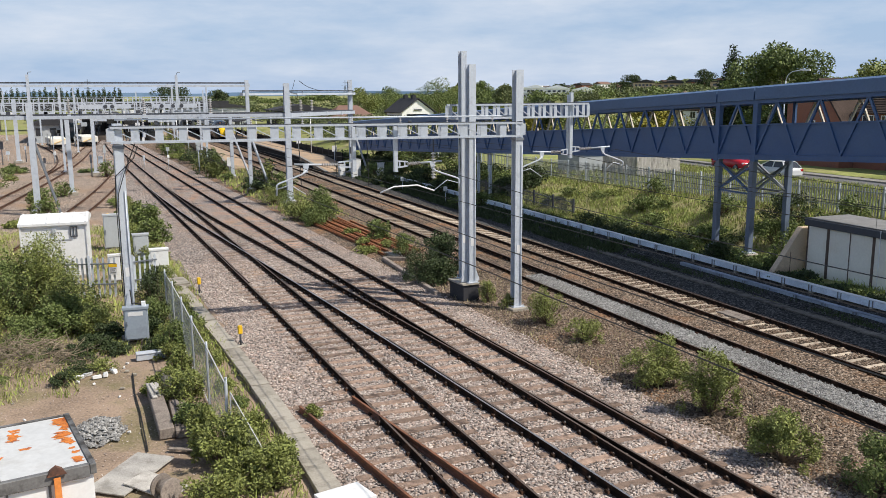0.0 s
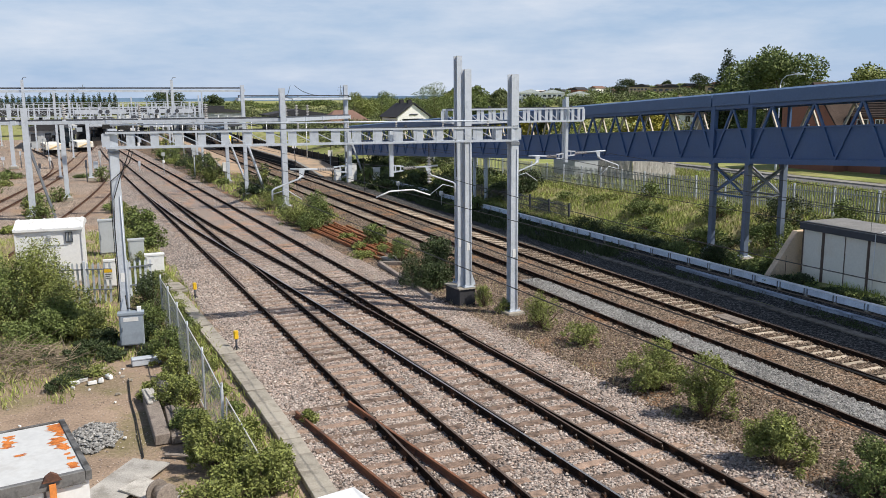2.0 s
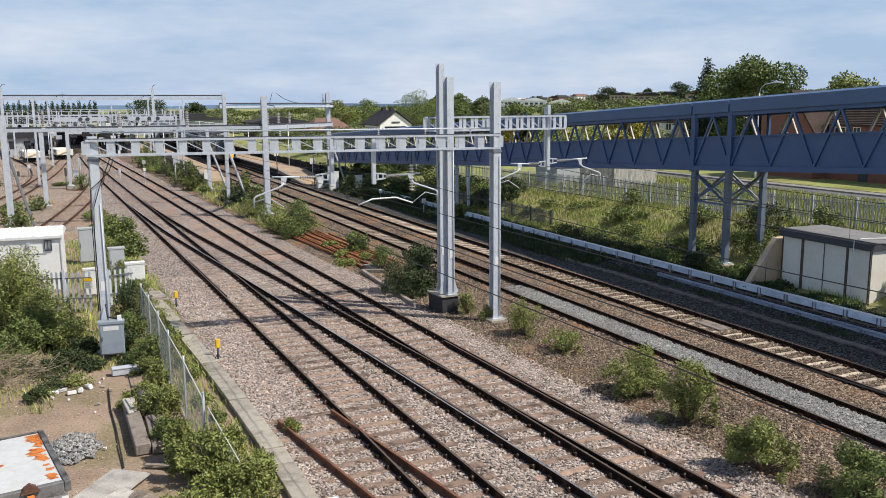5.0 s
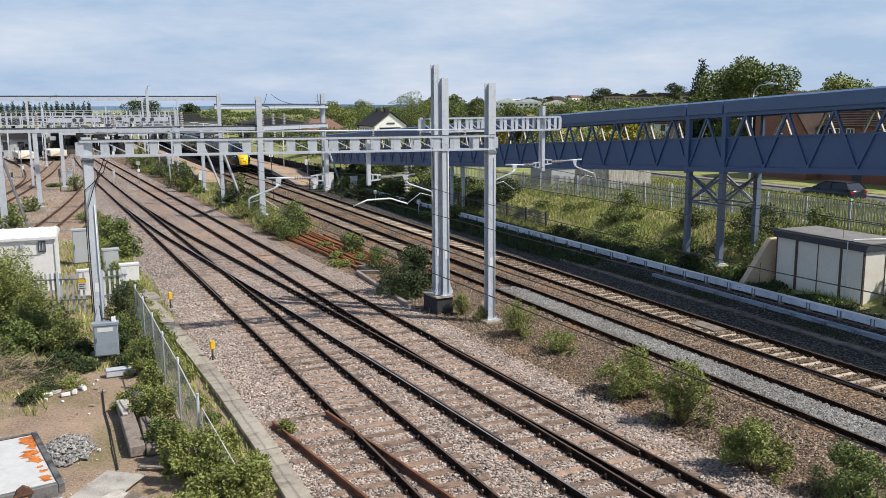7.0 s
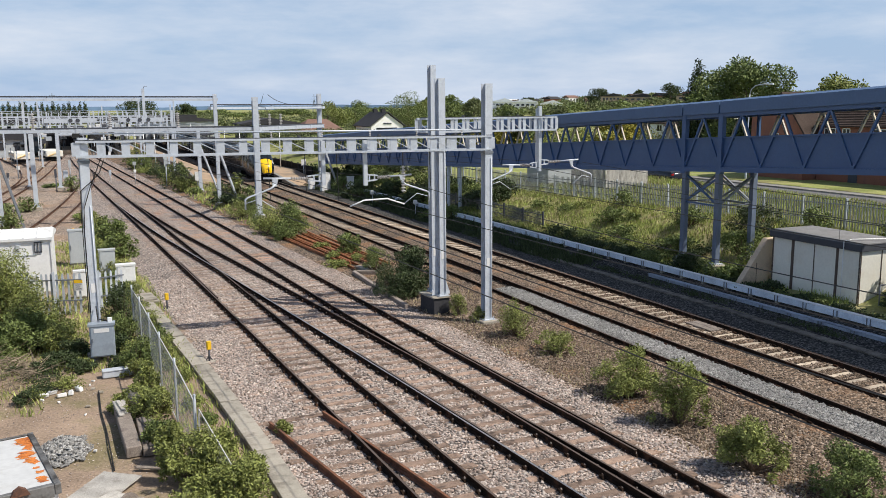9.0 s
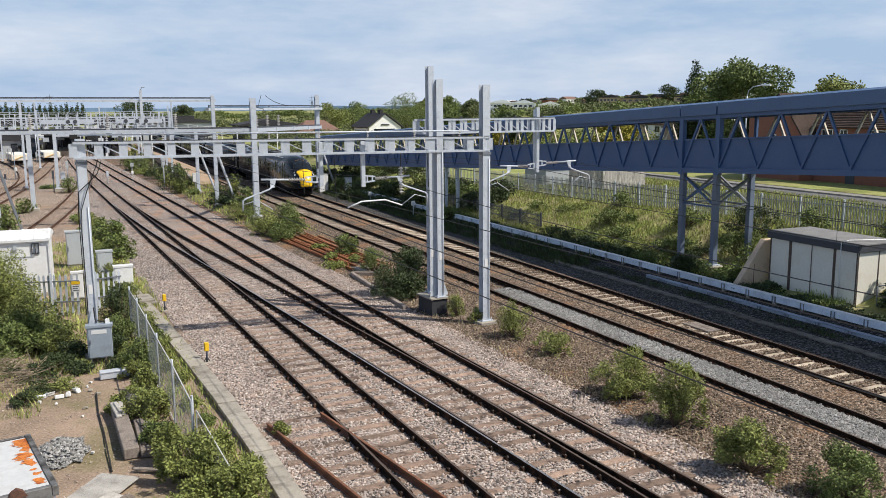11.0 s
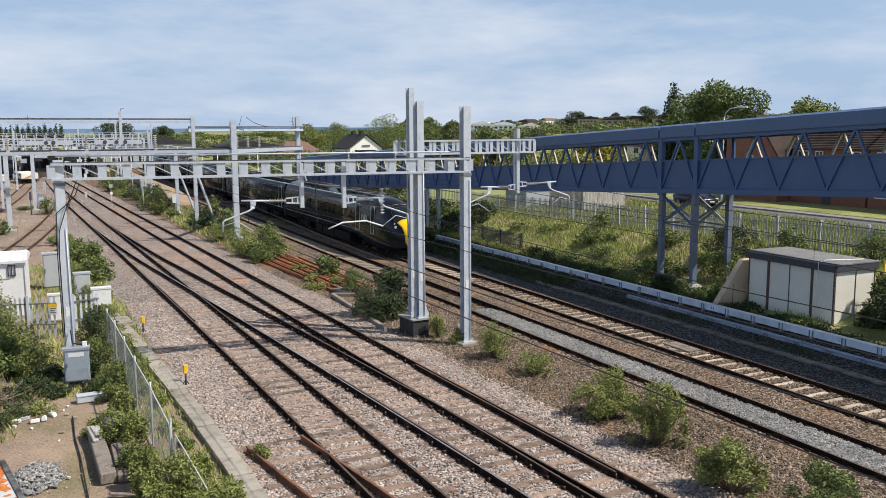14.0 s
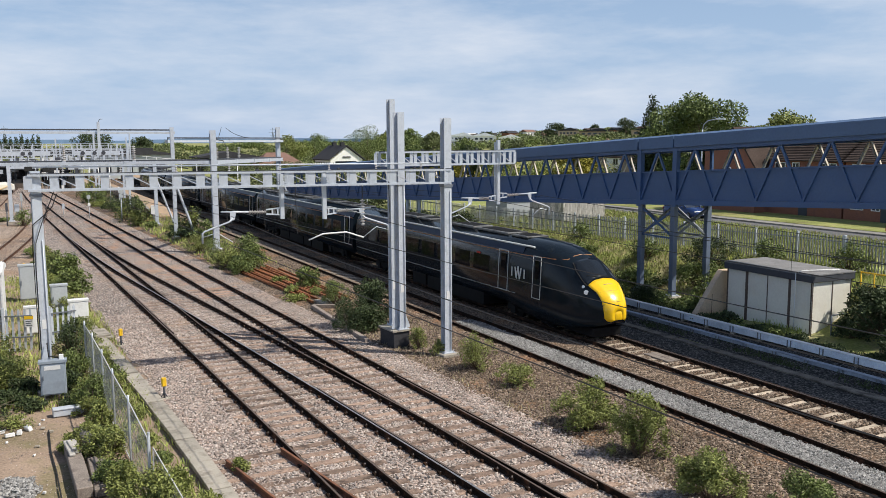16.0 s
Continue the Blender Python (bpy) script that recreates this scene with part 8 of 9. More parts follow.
# yard thicket
for i, (x, y, w, h, mat, n) in enumerate(((-2.7, 37.2, 4.2, 3.5, "leaf_bright", 11000), (-1.2, 34.0, 2.8, 2.1, "leaf_bright", 5500), (-4.6, 33.5, 3.2, 2.2, "leaf_bright", 5200), (-0.4, 32.3, 1.9, 1.2, "leaf_bright", 2600),
                                          (-2.6, 31.5, 2.8, 1.1, "leaf", 3400), (-5.4, 38.0, 4.0, 3.4, "leaf_bright", 8000), (-3.6, 34.6, 3.4, 2.6, "leaf", 7000), (-5.6, 31.6, 3.0, 1.7, "leaf_dark", 4500), (-6.8, 29.5, 2.5, 1.4, "leaf", 3500), (-1.75, 39.6, 1.2, 1.9, "leaf_dark", 1700), (-7.5, 34.0, 3.5, 2.5, "leaf", 4000),
                                          (1.9, 35.6, 1.5, 1.7, "leaf_dark", 3000), (1.75, 31.8, 1.3, 1.4, "leaf", 2600), (1.9, 28.8, 1.2, 1.2, "leaf", 2200), (1.95, 26.4, 1.1, 1.0, "leaf_bright", 1900), (2.1, 24.4, 1.1, 0.9, "leaf_bright", 1700),
                                          (2.45, 19.2, 1.8, 1.25, "leaf_bright", 5200), (3.05, 17.6, 1.4, 1.05, "leaf_bright", 3600), (2.0, 17.4, 1.6, 0.9, "leaf_bright", 2400), (3.2, 20.6, 0.9, 0.7, "leaf_bright", 1500),
                                          (3.0, 31.5, 0.5, 0.35, "leaf_bright", 500), (2.6, 41.5, 1.1, 0.6, "leaf", 1200), (2.6, 46.0, 1.3, 0.7, "leaf_bright", 1300),
                                          (3.0, 52.0, 1.9, 1.5, "leaf", 1900), (2.8, 57.5, 2.2, 1.9, "leaf", 2200), (1.2, 56.0, 2.0, 1.0, "leaf_bright", 1400), (-3.4, 66.5, 2.0, 1.4, "leaf", 1300), (-2.6, 80.0, 2.2, 1.3, "leaf", 1000), (1.2, 98.0, 2.5, 1.8, "leaf", 1000),
                                          (-8.0, 60.0, 3.0, 1.6, "leaf", 1500), (-9.0, 90.0, 4.0, 2.0, "leaf", 1500))):
    bush("dense green thicket bush in the yard" if y < 45 else "green bush beside the yard lines", x, y, w, h, 300 + i, mat, int(n * (2.0 if y < 22 else 1.25)), (0.05 if y < 22 else 0.064) if y < 45 else 0.12, z=-0.05, dense=12)
# bank brambles, dark bush by the hut
for i, (x, y, w, h, mat, n) in enumerate(((31.2, 32.3, 2.6, 1.3, "leaf", 3600), (33.2, 33.5, 3.0, 1.6, "leaf_dark", 3800), (30.3, 35.8, 2.6, 1.1, "leaf", 3000), (28.6, 33.3, 1.8, 0.9, "leaf_dark", 2200), (29.2, 30.4, 2.0, 0.8, "leaf", 2400),
                                          (28.4, 27.8, 1.6, 0.45, "leaf_dark", 2000), (28.3, 25.6, 1.4, 0.35, "leaf_dark", 1800), (30.6, 21.6, 3.0, 2.0, "leaf_dark", 6500), (32.3, 19.6, 3.2, 2.3, "leaf_dark", 5000), (29.4, 19.3, 2.4, 1.3, "leaf_dark", 3500),
                                          (34.0, 30.6, 2.2, 1.5, "leaf", 2600), (32.2, 44.6, 2.6, 1.0, "leaf", 2600), (30.5, 41.2, 2.4, 0.9, "leaf", 2200), (33.0, 38.5, 2.4, 1.2, "leaf", 2400), (28.5, 37.6, 2.0, 0.7, "leaf_dark", 1800), (34.6, 47.0, 2.0, 1.2, "leaf", 1600),
                                          (34.9, 26.5, 2.0, 1.4, "leaf", 1800), (31.6, 22.6, 2.2, 1.3, "leaf_dark", 4200), (30.2, 22.4, 1.8, 0.8, "leaf_dark", 3000), (33.0, 22.0, 2.4, 1.4, "leaf_dark", 4000), (25.9, 68.0, 2.6, 1.0, "leaf_dark", 1600), (26.0, 76.0, 3.0, 1.2, "leaf", 1600), (27.5, 80.0, 3.0, 1.6, "leaf", 1600), (25.8, 60.0, 2.0, 0.6, "leaf", 1300))):
    bush("dark green brambles on the railway bank", x, y, w, h, 400 + i, mat, n, 0.09, dense=11)

# weeds along both sides of the mesh fence and the slab path
rng = random.Random(61)
for i in range(30):
    y = 20.5 + i * 1.75 + rng.uniform(-0.6, 0.6)
    near = y < 34
    x = (rng.choice((1.6, 1.9, 2.15)) if near else rng.choice((1.9, 2.2, 2.5))) + rng.uniform(-0.25, 0.25)
    h = rng.uniform(0.4, 1.1) if near else rng.uniform(0.3, 1.1)
    bush("leafy green weeds along the yard fence", x, y, rng.uniform(0.8, 1.5) if near else rng.uniform(1.3, 2.2), h, 700 + i, rng.choice(("leaf", "leaf_bright", "leaf_bright")), 3600, 0.052, z=-0.03)
# dark scrub below and behind the footbridge, also standing for its shadow
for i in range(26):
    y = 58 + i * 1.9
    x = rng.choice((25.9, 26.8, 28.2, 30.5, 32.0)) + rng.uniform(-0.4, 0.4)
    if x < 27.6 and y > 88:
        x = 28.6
    bush("dark green scrub deepening the shade under the footbridge", x, y, rng.uniform(1.8, 3.2), rng.uniform(0.7, 1.7), 740 + i, rng.choice(("leaf_dark", "leaf_dark", "leaf")), 1700, 0.12)
# yard weeds farther off
for i in range(24):
    x, y = rng.uniform(-12, 1.5), rng.uniform(48, 112)
    if min(abs(x - L1(y)), abs(x - L2(y)), abs(x - T1(y))) < 2.0:
        continue
    bush("green weeds among the yard lines", x, y, rng.uniform(1.2, 3.0), rng.uniform(0.4, 1.3), 780 + i, rng.choice(("leaf", "leaf_bright")), 1300, 0.12, z=-0.03)
# yellow-green weeds between the mesh fence and the slab path
for i, (x, y, w, h, mat) in enumerate(((2.75, 35.2, 1.0, 0.7, "leaf_bright"), (2.8, 33.6, 0.8, 0.55, "leaf_bright"), (2.95, 32.0, 0.9, 0.6, "leaf"), (3.0, 30.4, 0.8, 0.6, "leaf_bright"), (2.95, 28.6, 0.8, 0.5, "leaf_bright"),
                                       (3.15, 27.0, 0.6, 0.4, "leaf_bright"), (3.1, 24.6, 0.7, 0.25, "leaf_bright"), (3.3, 23.0, 0.5, 0.22, "leaf"), (3.75, 19.2, 0.7, 0.5, "leaf_bright"))):
    bush("yellow-green weeds between the fence and the slabs", x, y, w, h, 1300 + i, mat, 1500, 0.05, z=-0.02, d=w * 1.7)
# denser growth round the cabin corner
for i, (x, y, w, h, mat) in enumerate(((-2.4, 36.0, 3.6, 3.0, "leaf_bright"), (-4.6, 36.0, 3.6, 3.2, "leaf"), (-1.6, 32.6, 2.6, 1.6, "leaf"), (-1.0, 33.2, 1.6, 1.2, "leaf_bright"), (-6.6, 32.5, 3.0, 2.4, "leaf_bright"))):
    bush("dense green thicket bush in the yard", x, y, w, h, 820 + i, mat, 9000, 0.075, z=-0.05, dense=14)

# dark weeds between the trough and the hut
rng = random.Random(67)
for i in range(15):
    y = 15.5 + i * 1.6
    bush("dark green weeds along the cable trough", rng.uniform(27.9, 29.1), y, rng.uniform(1.0, 1.7), rng.choice((0.2, 0.3, 0.4)), 860 + i, rng.choice(("leaf_dark", "leaf_dark", "leaf")), 1300, 0.07)
rng = random.Random(69)
for i in range(14):
    bush("low dark ivy at the foot of the bank", rng.uniform(27.9, 30.6), 29.8 + i * 1.25, rng.uniform(1.6, 2.6), rng.uniform(0.35, 0.8), 880 + i, rng.choice(("leaf_dark", "leaf_dark", "leaf")), 1900, 0.08)
# low brambles over the lower bank
rng = random.Random(71)
for i in range(15):
    bush("low bramble patch on the railway bank", rng.uniform(28.9, 33.5), rng.uniform(34, 66), rng.uniform(1.2, 2.6), rng.uniform(0.3, 0.75), 900 + i, rng.choice(("leaf", "leaf", "leaf_bright")), 1500, 0.075)
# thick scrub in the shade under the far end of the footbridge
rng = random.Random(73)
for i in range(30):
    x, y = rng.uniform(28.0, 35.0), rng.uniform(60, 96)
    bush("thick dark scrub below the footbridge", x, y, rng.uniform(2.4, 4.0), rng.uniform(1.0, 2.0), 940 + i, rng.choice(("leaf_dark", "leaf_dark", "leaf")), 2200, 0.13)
# low green weeds round the brushwood
for i in range(16):
    bush("low green weeds on the yard dirt", rng.uniform(-4.5, 0.4), rng.uniform(26.8, 31.5), rng.uniform(0.7, 1.6), rng.uniform(0.15, 0.45), 980 + i, rng.choice(("leaf", "leaf_bright", "leaf_dark")), 1500, 0.045, z=-0.03)
# dead brushwood heap in the yard
th = thing("brushwood_heap", "heap of dry grey-brown twigs and branches", "brushwood", pose(-2.5, 29.6, 0))
rng = random.Random(31)
bm = empty_mesh()
for i in range(520):
    a, q = rng.uniform(0, 6.28), rng.random() ** 0.5
    p = Vector((math.cos(a) * q * 1.9, math.sin(a) * q * 1.7, 0.05 + 0.85 * (1 - q) * rng.random()))
    d = Vector((rng.uniform(-1, 1), rng.uniform(-1, 1), rng.uniform(-0.25, 0.35))).normalized() * rng.uniform(0.3, 1.0)
    k = p + d * 0.5 + Vector((0, 0, rng.uniform(-0.05, 0.1)))
    r = rng.uniform(0.006, 0.018)
    rod(bm, p, k, r, 4, r * 0.8, False)
    rod(bm, k, p + d * 1.1, r * 0.8, 4, r * 0.4, False)
tagged(part("brushwood", bm, "dead", th), kind="stuff")


def blades(name, label, n, area, h, mat, seed, zfun=ground_z, width=0.012, mask=None):
    """Grass as single tapering blades over an area (x0, x1, y0, y1)."""
    g = np.random.default_rng(seed)
    x, y = g.uniform(area[0], area[1], n), g.uniform(area[2], area[3], n)
    keep = np.array([noise.noise(Vector((a * 0.8, b * 0.8, seed))) > -0.15 + 0.5 * (g.random() - 0.5) and (mask is None or mask(a, b)) for a, b in zip(x, y)])
    x, y = x[keep], y[keep]
    n = len(x)
    z = np.array([zfun(a, b) for a, b in zip(x, y)])
    hh = h * g.uniform(0.4, 1.3, n)
    a = g.uniform(0, 6.283, n)
    lean = g.normal(size=(n, 2)) * 0.35 * hh[:, None]
    w = width * g.uniform(0.7, 1.6, n)
    base = np.stack([x, y, z - 0.02], 1)
    off = np.stack([np.cos(a) * w, np.sin(a) * w, np.zeros(n)], 1)
    tip = base + np.concatenate([lean, hh[:, None]], 1)
    mid = base * 0.5 + tip * 0.5 + np.array([0, 0, 1]) * hh[:, None] * 0.12
    v = np.stack([base - off, base + off, mid + off * 0.7, tip, mid - off * 0.7], 1).reshape(-1, 3)
    ob = arrays(name, v, np.arange(n * 5).reshape(-1, 5), mat)
    return tagged(ob, label, "grass", kind="stuff")


blades("bank_grass", "long green and yellow grass on the railway bank", 52000, (28.4, 36.5, 24, 75), 0.26, "blade", 1, width=0.018)
blades("bank_straw", "dry straw-coloured grass on the railway bank", 26000, (28.8, 36.5, 30, 75), 0.27, "straw", 2, width=0.014)
blades("verge_straw", "dry grass among the long verge grass", 26000, (36.6, 48.6, 28, 72), 0.42, "straw", 33, width=0.018, zfun=lambda x, y: max(road_z(y), fence_z(y) - 0.3 if x < 42 else 0) + 0.05 + 0.3 * smooth(40, 46.5, x))
blades("verge_grass", "long grass on the road verge", 60000, (36.6, 48.6, 28, 72), 0.42, "blade", 3, width=0.022, zfun=lambda x, y: max(road_z(y), fence_z(y) - 0.3 if x < 42 else 0) + 0.05 + 0.3 * smooth(40, 46.5, x))
# dark leaf tone holds the cess blades in the footbridge's shade
blades("cess_grass", "grass and weeds in the cess, darkened for bridge shade", 9000, (27.35, 28.6, 14, 80), 0.2, "leaf_dark", 4, width=0.014, zfun=lambda x, y: 0.05 + 0.25 * smooth(25, 28, x))
blades("cess_tufts", "sparse dark weeds beside the lower trough", 5000, (25.5, 26.2, 13, 42), 0.14, "leaf_dark", 45, width=0.02, zfun=lambda x, y: 0.04)
blades("cess_weeds", "dark green weeds over the shaded cess", 22000, (24.5, 26.9, 38, 92), 0.26, "leaf_dark", 44, width=0.03, zfun=lambda x, y: 0.03 + 0.28 * smooth(25, 28, x))
blades("yard_grass", "rough grass and weeds across the yard", 32000, (-9, 3.4, 25.5, 60), 0.24, "blade", 5, width=0.014, zfun=lambda x, y: -0.03,
       mask=lambda x, y: not (-0.9 < x < 2.0 and y < 29))
blades("yard_straw", "dry grass across the yard", 6000, (-9, 3.4, 25.5, 60), 0.22, "straw", 6, width=0.012, zfun=lambda x, y: -0.03,
       mask=lambda x, y: not (-0.9 < x < 2.0 and y < 29))
blades("strip_weeds", "sparse yellow weeds on the ballast strip", 5000, (13.6, 17.0, 12, 75), 0.16, "straw", 7, zfun=lambda x, y: 0.0, width=0.01)
blades("line_grass", "grass strip beside the running lines", 9000, (11.6, 17.0, 58, 130), 0.35, "blade", 8, zfun=lambda x, y: 0.0, width=0.025, mask=lambda x, y: x > T2(y) + 2.6 and x < M1(y) - 2.0)
blades("path_weeds", "weeds along the slab path", 3500, (2.4, 3.75, 16, 45), 0.25, "blade", 9, zfun=lambda x, y: -0.02, width=0.012)

# ---- trees ----
tree("large green broadleaf tree behind the footbridge", 75.6, 78.5, 12.9, 14.4, 1, "leaf", 34000, 0.27, crown=0.24)
tree("narrow dark conifer behind the footbridge", 74.5, 86.5, 13.4, 6.6, 2, "leaf_dark", 12000, 0.26, crown=0.1, narrow=True)
tree("bright green tree crown behind the footbridge", 75, 64.9, 10.3, 10.5, 3, "leaf_bright", 18000, 0.25)
tree("dark green tree between the houses", 70, 70.5, 7.5, 6.5, 4, "leaf_dark", 6000, 0.34)
tree("yellow flowering tree seen past the bridge", 62, 86, 6.3, 6.0, 5, "leaf_yellow", 5000, 0.30)
tree("yellow flowering tree seen past the bridge", 54, 104, 5.6, 6.0, 6, "leaf_yellow", 4000, 0.32)
for i, (px, y, h, w, mat) in enumerate(((0.455, 150, 8.0, 9, "leaf"), (0.30, 195, 8.5, 12, "leaf_bright"), (0.335, 215, 9.0, 13, "leaf"), (0.47, 130, 6.5, 8, "leaf"),
                                        (0.405, 225, 11, 14, "leaf"), (0.44, 240, 10, 14, "leaf_bright"), (0.50, 120, 6.0, 8, "leaf_bright"), (0.55, 112, 6.2, 8, "leaf_dark"), (0.60, 118, 6.2, 9, "leaf"))):
    tree("green broadleaf tree near the station", px * y, y, h, w, 30 + i, mat, 8000, 0.28, crown=0.16)
# hedge of trees and scrub across the middle distance
def wood(name, label, spots, mat, seed, size, per=420):
    blobs = []
    rng = random.Random(seed)
    for x, y, h, w in spots:
        z = ground_z(x, y)
        for k in range(4):
            blobs.append(((x + rng.uniform(-0.4, 0.4) * w, y + rng.uniform(-0.3, 0.3) * w, z + h * rng.uniform(0.2, 0.7)), (w * 0.36, w * 0.36, h * 0.30)))
    v, f = leaf_cloud(blobs, per * len(spots), size, seed)
    return tagged(arrays(name, v, f, mat), label, "woodland", kind="stuff")


rng = random.Random(77)
far = []
for i in range(70):
    az = radians(rng.uniform(-12, 52))
    r = rng.uniform(300, 420)
    far.append((math.sin(az) * r, math.cos(az) * r, rng.uniform(4, 7), rng.uniform(9, 15)))
wood("far_woodland", "green trees across the middle distance", far, "leaf_far", 51, 0.6, 1300)
far = []
for i in range(330):
    az = radians(rng.uniform(16, 52))
    r = rng.uniform(430, 1000)
    far.append((math.sin(az) * r, math.cos(az) * r, rng.uniform(3, 6), rng.uniform(8, 15)))
wood("hill_woodland", "green trees over the distant hillside", far[::2], "leaf_far", 52, 1.2, 330)
wood("hill_woodland_dark", "dark green trees over the distant hillside", far[1::2], "leaf", 56, 1.2, 330)
far = [(math.sin(radians(a)) * 700, math.cos(radians(a)) * 700, 5.5 + 2 * math.sin(a * 7), 14) for a in [-14 + 0.75 * i for i in range(48)]]
wood("skyline_woodland", "dark trees along the flat skyline", far, "leaf", 53, 1.0, 900)
for i, az in enumerate([-3.6 + 0.30 * k for k in range(24)]):
    r = 640
    tree("tall dark poplar on the skyline", math.sin(radians(az - 1.5)) * r, math.cos(radians(az - 1.5)) * r, 14.2 + 1.8 * math.sin(i * 2.3), 5.8, 600 + i, "leaf_dark", 1500, 0.7, z=0, narrow=True, crown=0.05)
for i, (az, r, h, w) in enumerate(((34.6, 640, 11, 22), (39.1, 660, 12, 22), (37.2, 700, 8, 14), (30.0, 620, 8, 14), (23.3, 420, 12, 6), (5.0, 560, 14, 26), (7.6, 600, 10, 20))):
    tree("rounded dark tree on the hill top", math.sin(radians(az)) * r, math.cos(radians(az)) * r, h, w, 650 + i, "leaf_dark", 4200, 0.75, crown=0.1)
for i, (az, r, h, w) in enumerate(((24.7, 300, 11.5, 13), (26.4, 310, 10, 12), (28.4, 320, 8, 13), (31.8, 300, 8, 12), (23.0, 330, 9, 12))):
    tree("rounded green tree on the lower slope", math.sin(radians(az)) * r, math.cos(radians(az)) * r, h, w, 670 + i, "leaf" if i % 2 == 0 else "leaf_far", 9000, 0.42, crown=0.12)
garden = [(rng.uniform(58, 92), rng.uniform(88, 150), rng.uniform(3.2, 5.2), rng.uniform(4, 7)) for i in range(34)]
wood("garden_trees", "mixed green garden trees beyond the road", garden[:24], "leaf", 57, 0.24, 900)
wood("garden_blossom", "yellow-green garden shrubs beyond the road", garden[24:], "leaf_yellow", 58, 0.22, 900)
# roofs on the hillside
rng = random.Random(9)
for i in range(46):
    az = radians(rng.uniform(26, 46))
    r = rng.uniform(620, 1050)
    x, y = math.sin(az) * r, math.cos(az) * r
    z = ground_z(x, y)
    w, d, h = rng.uniform(8, 17), rng.uniform(7, 9), rng.uniform(3, 4.5)
    th = thing("hill_house", "distant pale house with a dark roof", "house", pose(x, y, z, 0, 0, rng.uniform(-30, 30)), "hillside houses")
    bm = empty_mesh()
    box(bm, -w / 2, w / 2, -d / 2, d / 2, -3, h)
    part("wall", bm, rng.choice(("render", "render", "stone", "brick")), th)
    bm = empty_mesh()
    prism(bm, [(-d / 2 - 0.5, h), (d / 2 + 0.5, h), (0, h + 2.2)], -w / 2 - 0.4, w / 2 + 0.4, pose(0, 0, 0, 0, 0, 90))
    part("roof", bm, rng.choice(("tile", "slate", "slate", "render", "roof_pink")), th)
    for k in range(3):
        bm = empty_mesh()
        box(bm, -w * 0.32 + k * w * 0.3, -w * 0.2 + k * w * 0.3, -d / 2 - 0.06, -d / 2 - 0.01, h * 0.4, h * 0.75)
        part("window", bm, "glass", th)
for az, r, w, z, h in ((28.3, 520, 15, 9.2, 4.4), (29.7, 540, 18, 9.8, 3.6), (27.4, 500, 9, 7.6, 3.2), (31.5, 560, 14, 9.2, 3.4), (35.4, 600, 14, 12.6, 4.6), (37.2, 620, 24, 12.6, 4.2), (40.6, 560, 22, 12.4, 4.4)):
    x, y = math.sin(radians(az)) * r, math.cos(radians(az)) * r
    th = thing("hill_works", "distant long white building with a shallow pale roof", "building", pose(x, y, 0, 0, 0, -az), "hillside works")
    bm = empty_mesh()
    box(bm, -w / 2, w / 2, 0, 9, ground_z(x, y) - 3, z + h - 2.2)
    part("wall", bm, "render" if az < 33 else "stone", th)
    bm = empty_mesh()
    prism(bm, [(-w / 2 - 0.5, z + h - 2.2), (w / 2 + 0.5, z + h - 2.2), (w * 0.1, z + h)], -0.5, 9.5)
    part("roof", bm, "trough_lid" if az < 33 else "slate", th)
    for k in range(5):
        bm = empty_mesh()
        box(bm, -w * 0.42 + k * w * 0.17, -w * 0.32 + k * w * 0.17, -0.08, -0.01, z + h - 4.4, z + h - 3.2)
        part("window", bm, "glass", th)
far = []
for i in range(60):
    y = rng.uniform(95, 260)
    far.append((rng.uniform(31, 44) + 0.10 * (y - 95), y, rng.uniform(2.2, 4.2), rng.uniform(4, 7)))
wood("lineside_scrub", "green scrub and trees beyond the platform", far, "leaf_far", 54, 0.3, 900)
far = []
for i in range(50):
    y = rng.uniform(95, 230)
    far.append((rng.uniform(-60, -24), y, rng.uniform(2.5, 5), rng.uniform(4, 8)))
wood("yard_scrub", "green scrub along the far side of the yard", far, "leaf_far", 55, 0.3, 900)
# far hills across the water, aerial haze put into their blue colour
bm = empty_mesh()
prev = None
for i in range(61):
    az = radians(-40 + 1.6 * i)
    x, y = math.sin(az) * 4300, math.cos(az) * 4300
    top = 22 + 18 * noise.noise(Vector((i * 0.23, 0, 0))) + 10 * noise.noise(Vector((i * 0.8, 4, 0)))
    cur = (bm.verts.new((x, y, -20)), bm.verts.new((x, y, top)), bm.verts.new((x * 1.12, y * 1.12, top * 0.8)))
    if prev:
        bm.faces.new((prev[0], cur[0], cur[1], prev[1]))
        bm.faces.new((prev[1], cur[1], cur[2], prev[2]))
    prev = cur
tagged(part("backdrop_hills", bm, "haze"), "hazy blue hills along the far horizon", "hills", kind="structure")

# ---- sleepers, one by one ----
def sleeper(th, x0, x1, y, z, mat, cache, skew=0.0, w=0.25):
    key = (round(x1 - x0, 1), mat)
    if key not in cache:
        bm = empty_mesh()
        ln = key[0]
        box(bm, -ln / 2, ln / 2, -w / 2, w / 2, -0.13, 0.0)
        cache[key] = mesh_of("sleeper", bevelled(bm, 0.014), mat)
    shared("sleeper", cache[key], th, pose((x0 + x1) / 2, y, z, 0, 0, skew))


cache = {}
rng = random.Random(17)
SLEEPER_YS = [6 + 0.7 * i for i in range(222)]
